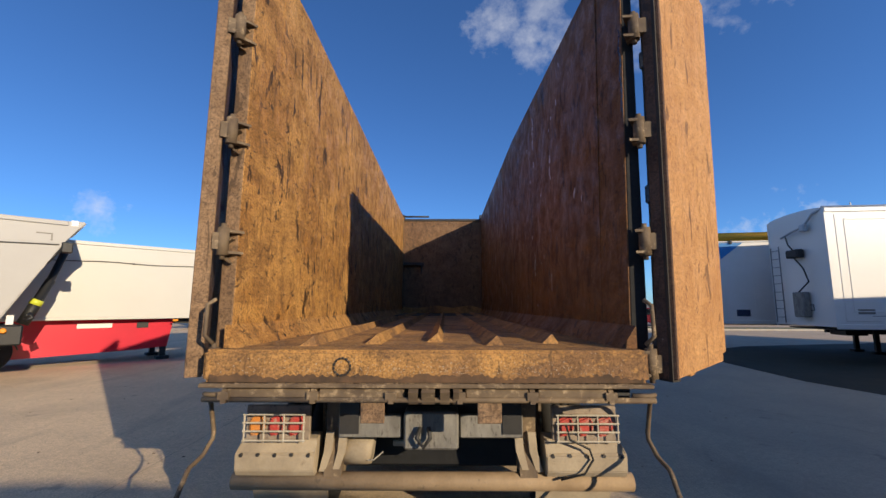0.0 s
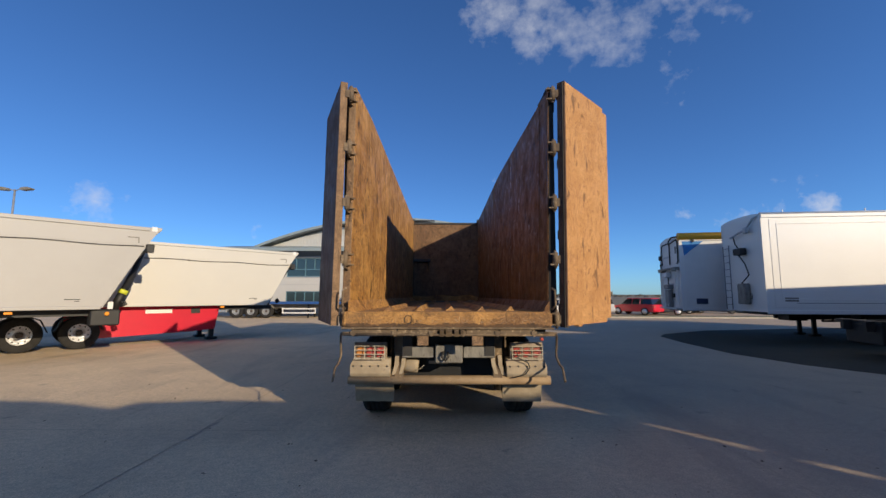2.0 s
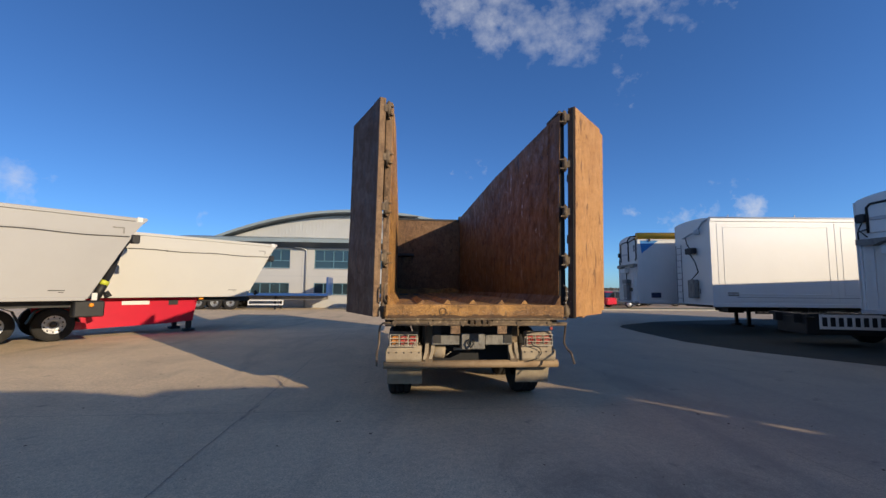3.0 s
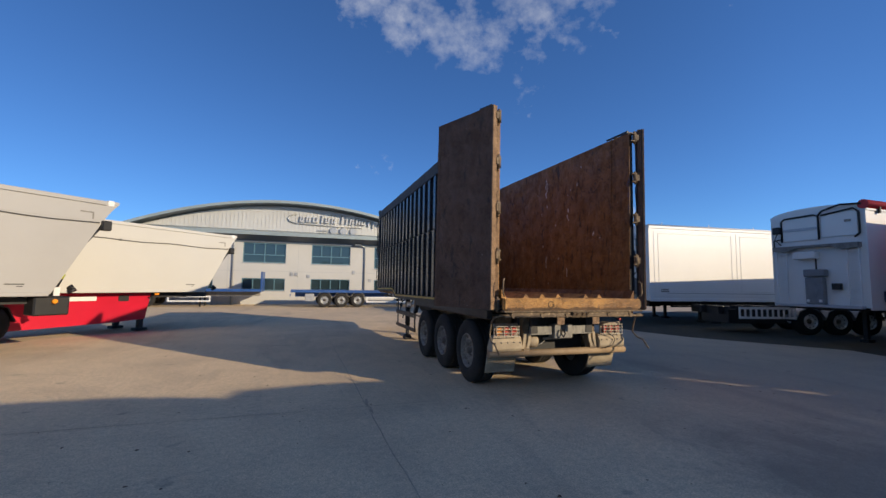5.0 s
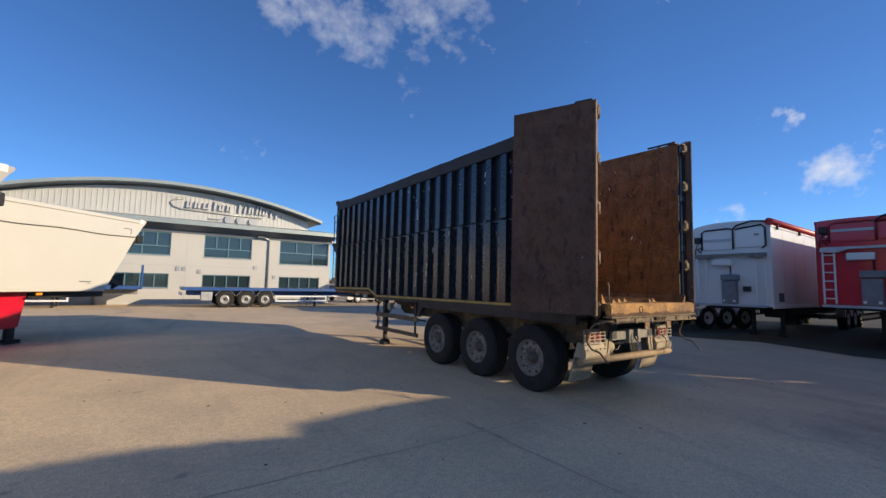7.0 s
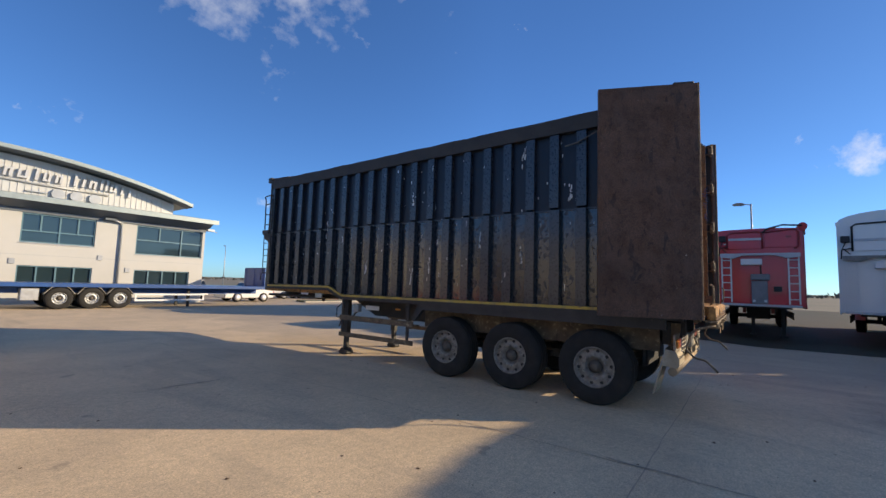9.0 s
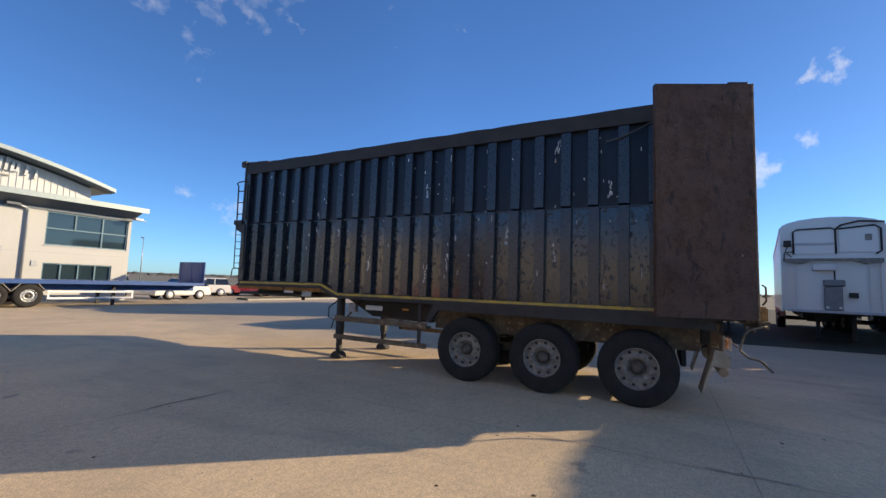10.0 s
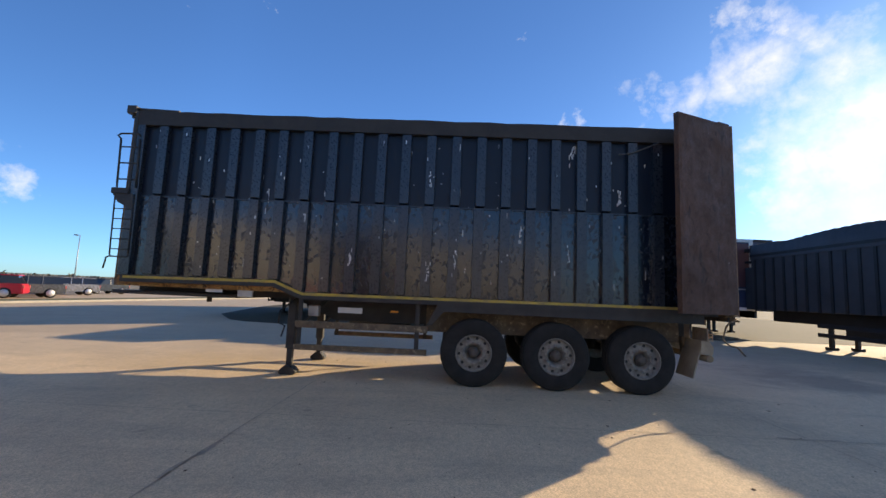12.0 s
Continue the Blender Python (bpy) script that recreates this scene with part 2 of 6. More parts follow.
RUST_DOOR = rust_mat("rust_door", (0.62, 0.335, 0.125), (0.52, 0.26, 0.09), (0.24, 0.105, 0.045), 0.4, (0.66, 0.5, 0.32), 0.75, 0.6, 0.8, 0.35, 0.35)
RUST_POST = rust_mat("rust_post", (0.34, 0.212, 0.115), (0.26, 0.155, 0.08), (0.09, 0.055, 0.035), 0.4, (0.5, 0.42, 0.32), 0.6, 0.6, 1.5, 0.3, 0.5)
# door rust of the unlit faces: brown, with their shade in the colour
RUST_LEAF_SHADE = rust_mat("rust_brown_leaf_shade", (0.135, 0.066, 0.036), (0.092, 0.045, 0.026), (0.036, 0.020, 0.014), 0.35, (0.40, 0.33, 0.26), 0.6, 0.5, 0.8, 0.4, 0.4)
RUST_SILL = rust_mat("rust_sill", (0.60, 0.315, 0.09), (0.26, 0.135, 0.055), (0.10, 0.056, 0.031), 0.2, (0.66, 0.58, 0.45), 0.5, 0.6, 1.1, 0.9, 0.5)
RUST_HEAD = rust_mat("rust_headboard", (0.24, 0.135, 0.065), (0.16, 0.085, 0.042), (0.05, 0.03, 0.02), 0.5, (0.4, 0.33, 0.25), 0.6, 0.6, 1.2, 0.3, 0.5)
LAMP_BACK = worn("dirty_lamp_board", (0.34, 0.27, 0.20), (0.22, 0.17, 0.13), 0.6, 0, 8, 0.2, (0.09, 0.07, 0.055), 0.5)
PALE_GRIT = worn("pale_grit", (0.62, 0.55, 0.43), (0.42, 0.36, 0.27), 0.9, 0, 30, 0.2)
CRUMBS = worn("dark_crumb_dirt", (0.15, 0.085, 0.045), (0.07, 0.045, 0.028), 0.95, 0, 12, 0.6, (0.40, 0.30, 0.18), 0.25)
STEEL_DIRTY = worn("dusty_steel", (0.19, 0.135, 0.08), (0.085, 0.058, 0.038), 0.75, 0.0, 5, 0.3, (0.38, 0.28, 0.17), 0.5)
STEEL_DARK = worn("dark_steel", (0.020, 0.020, 0.021), (0.040, 0.037, 0.035), 0.6, 0.0, 4, 0.25, (0.13, 0.10, 0.07), 0.3)


def skin_mat(name, worn_col, lo, matt, gloss, coat):
    """Old blue-black gloss paint on dented sheet, pitted and dulled in patches."""
    m, n, l, b = nodes_of(name)
    tc = n.new("ShaderNodeTexCoord").outputs["Object"]
    big = noise_node(n, l, tc, 1.1, 4, 0.6, (1, 1, 0.4))
    flake = noise_node(n, l, tc, 15.0, 6, 0.66, (1, 1, 0.7), 0.4)
    fine = noise_node(n, l, tc, 40.0, 4, 0.7)
    dent = noise_node(n, l, tc, 2.4, 3, 0.5)
    streak = noise_node(n, l, tc, 12.0, 5, 0.7, (1, 1, 0.12))
    col = mixc(n, l, ramp(n, l, big, [(0.35, (0, 0, 0)), (0.66, (1, 1, 1))]), (0.004, 0.007, 0.016), (0.008, 0.014, 0.027))
    col = mixc(n, l, ramp(n, l, streak, [(0.56, (0, 0, 0)), (0.74, (0.4,) * 3)]), col, (0.030, 0.027, 0.024))
    patch = ramp(n, l, flake, [(lo, (0, 0, 0)), (lo + 0.03, (0.9,) * 3)])
    col = mixc(n, l, patch, col, worn_col)
    spot = noise_node(n, l, tc, 13.0, 6, 0.7, (1, 1, 0.5))
    col = mixc(n, l, ramp(n, l, spot, [(0.69, (0, 0, 0)), (0.72, (0.5,) * 3)]), col, (0.13, 0.10, 0.08))
    l.new(col, b.inputs["Base Color"])
    l.new(ramp(n, l, flake, [(lo - 0.03, (gloss,) * 3), (lo + 0.03, (matt,) * 3)]), b.inputs["Roughness"])
    b.inputs["Specular IOR Level"].default_value = 0.3 + coat
    b.inputs["Coat Weight"].default_value = coat * 0.5
    b.inputs["Coat Roughness"].default_value = 0.16
    h = n.new("ShaderNodeMath")
    h.operation = "MULTIPLY_ADD"
    h.inputs[1].default_value = 6.0
    l.new(dent, h.inputs[0])
    l.new(fine, h.inputs[2])
    bump_in(n, l, b, h.outputs[0], 0.06, 0.012)
    return m


# near-black for the right rear post, painting in the shade of the gap
POST_SHADE = worn("shaded_post_black", (0.010, 0.011, 0.013), (0.018, 0.018, 0.019), 0.88, 0, 4, 0.15, (0.04, 0.035, 0.03), 0.2)
SKIN_DARK = skin_mat("blue_black_skin", (0.010, 0.012, 0.017), 0.60, 0.55, 0.36, 0.0)
SKIN_FLAKED = skin_mat("flaked_blue_black_skin", (0.016, 0.015, 0.014), 0.575, 0.6, 0.19, 0.38)
RAIL_DARK = worn("dark_brown_rail", (0.030, 0.026, 0.023), (0.018, 0.016, 0.015), 0.65, 0.0, 5, 0.25, (0.085, 0.055, 0.035), 0.35)
RIB_DARK = worn("blue_black_rib", (0.014, 0.019, 0.029), (0.026, 0.032, 0.042), 0.30, 0.0, 2.0, 0.15, (0.075, 0.062, 0.05), 0.22, (1, 1, 0.25), 0.15)
YELLOW = worn("faded_yellow_tape", (0.55, 0.38, 0.04), (0.35, 0.25, 0.08), 0.5, 0, 6, 0.1, (0.18, 0.13, 0.07), 0.5)
RUBBER = worn("tyre_rubber", (0.013, 0.012, 0.011), (0.024, 0.022, 0.020), 0.9, 0, 5, 0.3, (0.085, 0.075, 0.06), 0.30)
RIM_OLD = worn("dusty_rim", (0.32, 0.29, 0.25), (0.17, 0.15, 0.13), 0.6, 0.2, 11, 0.3, (0.075, 0.062, 0.05), 0.5)
RIM_NEW = worn("bright_rim", (0.74, 0.74, 0.75), (0.62, 0.62, 0.63), 0.35, 0.25, 6, 0.05)
HUB_DARK = worn("hub_steel", (0.13, 0.105, 0.085), (0.08, 0.066, 0.055), 0.6, 0.2, 9, 0.2)
BAR_TAN = worn("dusty_brown_bar", (0.33, 0.235, 0.14), (0.22, 0.15, 0.085), 0.7, 0, 4, 0.2, (0.10, 0.07, 0.045), 0.4)
FLAP = worn("dusty_plastic_guard", (0.42, 0.34, 0.235), (0.30, 0.24, 0.165), 0.7, 0, 5, 0.15, (0.2, 0.15, 0.1), 0.35)
PLATE_GREY = worn("scratched_grey_plate", (0.28, 0.265, 0.235), (0.16, 0.15, 0.135), 0.55, 0.1, 12, 0.2, (0.06, 0.052, 0.043), 0.5, (1, 1, 0.35))
LENS_RED = worn("red_lamp_lens", (0.52, 0.05, 0.04), (0.42, 0.10, 0.08), 0.35, 0, 9, 0.05, (0.46, 0.27, 0.21), 0.55)
LENS_AMBER = worn("amber_lamp_lens", (0.70, 0.27, 0.05), (0.55, 0.2, 0.06), 0.35, 0, 9, 0.05, (0.46, 0.32, 0.22), 0.5)
WHITE = worn("white_paint", (0.70, 0.69, 0.665), (0.67, 0.66, 0.64), 0.28, 0, 0.8, 0.0, None, 0, None, 0.3, grain=0.012)
WHITE_MATT = worn("white_panel", (0.69, 0.68, 0.66), (0.63, 0.625, 0.605), 0.42, 0, 1.2, 0.0, grain=0.012)
CREAM = worn("cream_white_paint", (0.53, 0.515, 0.47), (0.51, 0.495, 0.455), 0.3, 0, 0.7, 0.0, None, 0, None, 0.3, grain=0.012)
GREY_BODY = worn("pale_grey_paint", (0.36, 0.35, 0.335), (0.34, 0.33, 0.315), 0.4, 0, 0.8, 0.0, grain=0.012)
RED = worn("red_paint", (0.56, 0.005, 0.028), (0.48, 0.005, 0.025), 0.25, 0, 1.0, 0.0, None, 0, None, 0.4, grain=0.012)
RED_DARK = worn("dark_red_paint", (0.30, 0.012, 0.018), (0.25, 0.012, 0.016), 0.35, 0, 1.0, 0.0, None, 0, None, 0.2, grain=0.012)
BLACK = worn("black_paint", (0.009, 0.009, 0.010), (0.017, 0.017, 0.017), 0.55, 0, 3, 0.1, (0.06, 0.053, 0.045), 0.18)
GALV = worn("galvanised_steel", (0.48, 0.49, 0.50), (0.36, 0.37, 0.38), 0.45, 0.6, 5, 0.1)
BLUE = worn("blue_paint", (0.025, 0.085, 0.27), (0.020, 0.065, 0.21), 0.35, 0, 1.5, 0.05, None, 0, None, 0.2, grain=0.03)
NAVY = worn("navy_panel", (0.03, 0.045, 0.10), (0.02, 0.03, 0.07), 0.4, 0, 1.5, 0.05, grain=0.03)
YELLOW_TARP = worn("yellow_tarpaulin", (0.78, 0.40, 0.02), (0.70, 0.34, 0.02), 0.5, 0, 3, 0.15)
RED_TARP = worn("red_tarpaulin", (0.60, 0.03, 0.03), (0.5, 0.02, 0.025), 0.45, 0, 3, 0.15)
LIME = worn("lime_reflector", (0.62, 0.66, 0.05), (0.55, 0.6, 0.06), 0.4, 0, 5, 0.05)
MAROON = worn("dull_maroon_panel", (0.085, 0.030, 0.036), (0.07, 0.026, 0.032), 0.5, 0, 1.5, 0.05, grain=0.03)
BLUE_LABEL = worn("blue_label", (0.03, 0.22, 0.55), (0.03, 0.2, 0.5), 0.4, 0, 5, 0.0)
ORANGE_LENS = worn("orange_marker", (0.9, 0.32, 0.02), (0.8, 0.28, 0.02), 0.3, 0, 5, 0.0)
CLAD = worn("grey_cladding", (0.48, 0.48, 0.465), (0.44, 0.44, 0.43), 0.45, 0.1, 0.5, 0.03, grain=0.03)
ROOF_GREY = worn("grey_green_roof_metal", (0.32, 0.37, 0.37), (0.28, 0.33, 0.33), 0.42, 0.3, 0.6, 0.05)
SOFFIT = worn("slate_blue_soffit", (0.12, 0.14, 0.165), (0.10, 0.12, 0.14), 0.5, 0.1, 0.6, 0.03)
WALL_PALE = worn("pale_wall_panel", (0.46, 0.45, 0.425), (0.42, 0.415, 0.395), 0.6, 0, 0.4, 0.05, grain=0.03)
FRAME_BLUE = worn("blue_green_frame", (0.10, 0.20, 0.25), (0.09, 0.18, 0.22), 0.4, 0, 2, 0.03)
SIGN_GREY = worn("sign_letters_grey", (0.50, 0.50, 0.505), (0.46, 0.46, 0.465), 0.4, 0.2, 3, 0.03)
SIGN_SILVER = worn("sign_silver", (0.40, 0.41, 0.42), (0.35, 0.36, 0.37), 0.4, 0.4, 3, 0.03)
GRAVEL = worn("loose_gravel", (0.30, 0.21, 0.12), (0.14, 0.095, 0.06), 0.9, 0, 30, 0.3, (0.55, 0.47, 0.36), 0.3)
WIRE = worn("pale_dusty_wire", (0.52, 0.47, 0.38), (0.40, 0.35, 0.27), 0.7, 0, 8, 0.1)
ROPE = worn("grey_webbing", (0.10, 0.10, 0.095), (0.07, 0.07, 0.065), 0.8, 0, 10, 0.2)
KERB = worn("kerb_concrete", (0.42, 0.38, 0.32), (0.34, 0.31, 0.27), 0.85, 0, 3, 0.2)
NET = worn("blue_netting", (0.03, 0.10, 0.30), (0.03, 0.08, 0.22), 0.6, 0, 8, 0.1)


def glass_mat(name, tint):
    m, n, l, b = nodes_of(name)
    tc = n.new("ShaderNodeTexCoord").outputs["Object"]
    v = noise_node(n, l, tc, 0.6, 2, 0.5)
    l.new(mixc(n, l, v, tint, tuple(c * 0.6 for c in tint)), b.inputs["Base Color"])
    b.inputs["Roughness"].default_value = 0.06
    b.inputs["Specular IOR Level"].default_value = 0.8
    return m


WINDOW = glass_mat("office_glass", (0.025, 0.045, 0.055))
CAR_GLASS = glass_mat("car_glass", (0.012, 0.014, 0.016))


def yard_mat():
    """Worn concrete yard with stains, tyre marks and a broad darkening towards +x; turf and earth outside its edge."""
    m, n, l, b = nodes_of("yard_concrete")
    tc = n.new("ShaderNodeTexCoord").outputs["Object"]
    broad = noise_node(n, l, tc, 0.12, 5, 0.6)
    patch = noise_node(n, l, tc, 0.7, 7, 0.68, (1.0, 1.0, 1.0), 0.4)
    grain = noise_node(n, l, tc, 55.0, 4, 0.75)
    peb = noise_node(n, l, tc, 14.0, 6, 0.7)
    col = mixc(n, l, ramp(n, l, broad, [(0.35, (0, 0, 0)), (0.66, (1, 1, 1))]), (0.83, 0.62, 0.385), (0.90, 0.68, 0.425))
    col = mixc(n, l, ramp(n, l, patch, [(0.42, (0, 0, 0)), (0.72, (0.55,) * 3)]), col, (0.49, 0.375, 0.25))
    col = mixc(n, l, ramp(n, l, peb, [(0.34, (0.72,) * 3), (0.58, (1,) * 3)]), (0.16, 0.135, 0.105), col)
    col = mixc(n, l, ramp(n, l, grain, [(0.38, (0.55,) * 3), (0.62, (1,) * 3)]), (0.14, 0.12, 0.1), col)
    sweep = noise_node(n, l, tc, 0.55, 5, 0.6, (1.0, 0.16, 1.0), 1.2)
    col = mixc(n, l, ramp(n, l, sweep, [(0.55, (0, 0, 0)), (0.72, (0.4,) * 3)]), col, (0.22, 0.185, 0.145))
    far = n.new("ShaderNodeVectorMath")
    far.operation = "DISTANCE"
    l.new(tc, far.inputs[0])
    far.inputs[1].default_value = (0.9, -2.9, 0.0)
    oil = n.new("ShaderNodeMath")
    oil.operation = "MULTIPLY_ADD"
    l.new(far.outputs["Value"], oil.inputs[0])
    oil.inputs[1].default_value = -0.22
    l.new(noise_node(n, l, tc, 1.1, 8, 0.72, (1.0, 0.6, 1.0), 0.6), oil.inputs[2])
    side = n.new("ShaderNodeSeparateXYZ")
    l.new(tc, side.inputs[0])
    # ground colour darkens in broad patches towards +x
    east = n.new("ShaderNodeMath")
    east.operation = "MULTIPLY_ADD"
    l.new(side.outputs["X"], east.inputs[0])
    east.inputs[1].default_value = 0.10
    l.new(noise_node(n, l, tc, 0.35, 7, 0.65, (1.0, 1.0, 1.0), 0.8), east.inputs[2])
    col = mixc(n, l, ramp(n, l, east.outputs[0], [(0.42, (0, 0, 0)), (0.85, (0.52,) * 3)]), col, (0.27, 0.225, 0.175))
    col = mixc(n, l, ramp(n, l, oil.outputs[0], [(0.12, (0, 0, 0)), (0.36, (0.55,) * 3)]), col, (0.20, 0.16, 0.12))
    spot = noise_node(n, l, tc, 2.3, 3, 0.5)
    col = mixc(n, l, ramp(n, l, spot, [(0.69, (0, 0, 0)), (0.74, (0.45,) * 3)]), col, (0.16, 0.135, 0.11))
    l.new(col, b.inputs["Base Color"])
    b.inputs["Roughness"].default_value = 0.85
    h = n.new("ShaderNodeMath")
    h.operation = "ADD"
    l.new(grain, h.inputs[0])
    l.new(peb, h.inputs[1])
    bump_in(n, l, b, h.outputs[0], 0.28, 0.010)
    return m


def turf_mat(name, a, b2, c):
    m, n, l, b = nodes_of(name)
    tc = n.new("ShaderNodeTexCoord").outputs["Object"]
    big = noise_node(n, l, tc, 0.05, 5, 0.6)
    mid = noise_node(n, l, tc, 1.3, 6, 0.7)
    col = mixc(n, l, ramp(n, l, big, [(0.4, (0, 0, 0)), (0.62, (1, 1, 1))]), a, b2)
    col = mixc(n, l, ramp(n, l, mid, [(0.45, (0, 0, 0)), (0.7, (0.8,) * 3)]), col, c)
    l.new(col, b.inputs["Base Color"])
    b.inputs["Roughness"].default_value = 0.95
    bump_in(n, l, b, mid, 0.6, 0.05)
    return m


YARD = yard_mat()
TURF = turf_mat("winter_turf", (0.09, 0.10, 0.035), (0.15, 0.125, 0.06), (0.05, 0.06, 0.022))
# mud, blackened further to paint in the shade beneath the trailers
MUD_SHADED = turf_mat("muddy_verge", (0.026, 0.026, 0.014), (0.038, 0.031, 0.020), (0.012, 0.015, 0.007))
HILL = turf_mat("far_fields", (0.19, 0.165, 0.11), (0.24, 0.195, 0.13), (0.13, 0.125, 0.085))
PALE_METAL = worn("pale_grey_metal", (0.50, 0.51, 0.53), (0.42, 0.43, 0.45), 0.45, 0.1, 4, 0.05)
BOX_GREY = worn("mid_grey_box", (0.22, 0.225, 0.235), (0.17, 0.175, 0.185), 0.5, 0.1, 5, 0.05)
STAIN = worn("dark_tar_joint", (0.36, 0.285, 0.205), (0.50, 0.39, 0.275), 0.9, 0, 6, 0.2)


# ---- shapes ----
def bx(bm, x0, x1, y0, y1, z0, z1):
    v = [bm.verts.new((x, y, z)) for x in (x0, x1) for y in (y0, y1) for z in (z0, z1)]
    for q in ((0, 1, 3, 2), (4, 6, 7, 5), (0, 4, 5, 1), (2, 3, 7, 6), (0, 2, 6, 4), (1, 5, 7, 3)):
        bm.faces.new([v[i] for i in q])


def prism(bm, pts, axis, a, b):
    """A flat outline drawn out along x, y or z."""
    def place(p, s):
        return {"x": (s, p[0], p[1]), "y": (p[0], s, p[1]), "z": (p[0], p[1], s)}[axis]
    lo = [bm.verts.new(place(p, a)) for p in pts]
    hi = [bm.verts.new(place(p, b)) for p in pts]
    k = len(pts)
    bm.faces.new(lo)
    bm.faces.new(hi[::-1])
    for i in range(k):
        bm.faces.new((lo[i], hi[i], hi[(i + 1) % k], lo[(i + 1) % k]))


def pipe(bm, pts, r, seg=8, cap=True):
    """A round bar along a polyline."""
    pts = [Vector(p) for p in pts]
    rings, side = [], None
    for i, p in enumerate(pts):
        d = (pts[min(i + 1, len(pts) - 1)] - pts[max(i - 1, 0)]).normalized()
        if side is None:
            side = d.cross(Vector((0, 0, 1)) if abs(d.z) < 0.9 else Vector((0, 1, 0)))
        side = (side - d * side.dot(d)).normalized()
        up = side.cross(d)
        rr = r[i] if isinstance(r, (list, tuple)) else r
        rings.append([bm.verts.new(p + rr * (math.cos(a) * side + math.sin(a) * up)) for a in (2 * math.pi * k / seg for k in range(seg))])
    for A, B in zip(rings, rings[1:]):
        for k in range(seg):
            f = bm.faces.new((A[k], A[(k + 1) % seg], B[(k + 1) % seg], B[k]))
            f.smooth = seg > 6
    if cap:
        bm.faces.new(rings[0][::-1])
        bm.faces.new(rings[-1])


def lathe(bm, prof, seg=32, smooth=True, caps=False):
    """Turns (radius, x) pairs about the x axis."""
    rings = [[bm.verts.new((x, r * math.cos(2 * math.pi * k / seg), r * math.sin(2 * math.pi * k / seg))) for k in range(seg)] for r, x in prof]
    for A, B in zip(rings, rings[1:]):
        for k in range(seg):
            f = bm.faces.new((A[k], A[(k + 1) % seg], B[(k + 1) % seg], B[k]))
            f.smooth = smooth
    for ring in (rings[0], rings[-1]) if caps else ():
        bm.faces.new(ring)


def bevel(bm, w, seg=1):
    bmesh.ops.bevel(bm, geom=list(bm.edges), offset=w, segments=seg, affect="EDGES", clamp_overlap=True)


def mesh_of(bm, name, *mats):
    bmesh.ops.recalc_face_normals(bm, faces=bm.faces)
    me = bpy.data.meshes.new(name)
    bm.to_mesh(me)
    bm.free()
    for m in mats:
        me.materials.append(m)
    return me


def part(name, bm, material, parent, label="", at=None):
    """One mesh object under a thing or a part; bm may be a ready mesh."""
    me = bm if isinstance(bm, bpy.types.Mesh) else mesh_of(bm, name, material)
    ob = new(name, me)
    ob.parent = parent
    if at is not None:
        ob.matrix_basis = at
    return tagged(ob, label) if label else ob


def thing(name, label, category, at=None, group="", kind=""):
    ob = new(name)
    if at is not None:
        ob.matrix_basis = at
    return tagged(ob, label, category, group, kind)


def solid(name, bm, material, label, category, at=None, group="", kind=""):
    ob = new(name, mesh_of(bm, name, material))
    if at is not None:
        ob.matrix_basis = at
    return tagged(ob, label, category, group, kind)


def boxes(*rows, w=0.0):
    bm = bmesh.new()
    for r in rows:
        bx(bm, *r)
    if w:
        bevel(bm, w)
    return bm


def pipes(r, *lines, seg=8):
    bm = bmesh.new()
    for pts in lines:
        pipe(bm, pts, r, seg)
    return bm


# ---- wheel meshes, shared by all trailers ----
def tyre_mesh(R, W):
    bm = bmesh.new()
    h = W / 2
    lathe(bm, [(R * 0.515, -h * 0.80), (R * 0.56, -h * 0.95), (R * 0.66, -h * 0.985), (R * 0.68, -h * 1.0), (R * 0.80, -h), (R * 0.93, -h * 0.93), (R * 0.985, -h * 0.80),
               (R, -h * 0.66), (R, -h * 0.36), (R * 0.975, -h * 0.34), (R * 0.975, -h * 0.28), (R, -h * 0.26), (R, -h * 0.03),
               (R * 0.975, -h * 0.01), (R * 0.975, h * 0.03), (R, h * 0.05), (R, h * 0.30), (R * 0.975, h * 0.32), (R * 0.975, h * 0.38), (R, h * 0.40), (R, h * 0.66),
               (R * 0.985, h * 0.80), (R * 0.93, h * 0.93), (R * 0.80, h), (R * 0.56, h * 0.96), (R * 0.50, h * 0.80)], 40)
    return mesh_of(bm, "tyre", RUBBER)


def rim_mesh(R, W, mat):
    """A dished disc, proud round the nuts and sunk round the hub; the outer face looks along -x."""
    bm = bmesh.new()
    h = W / 2
    lathe(bm, [(R * 0.52, -h * 0.84), (R * 0.545, -h * 0.93), (R * 0.525, -h * 0.955), (R * 0.505, -h * 0.92), (R * 0.495, -h * 0.66), (R * 0.475, -h * 0.60), (R * 0.40, -h * 0.63),
               (R * 0.36, -h * 0.70), (R * 0.275, -h * 0.72), (R * 0.255, -h * 0.66), (R * 0.245, -h * 0.45), (R * 0.16, -h * 0.40), (R * 0.16, h * 0.3), (R * 0.50, h * 0.4)], 40)
    return mesh_of(bm, "rim", mat)


def hub_mesh(R, W):
    bm = bmesh.new()
    h = W / 2
    lathe(bm, [(R * 0.02, -h * 0.86), (R * 0.085, -h * 0.86), (R * 0.105, -h * 0.80), (R * 0.115, -h * 0.66), (R * 0.165, -h * 0.62), (R * 0.18, -h * 0.40)], 24, caps=True)
    return mesh_of(bm, "wheel", HUB_DARK)


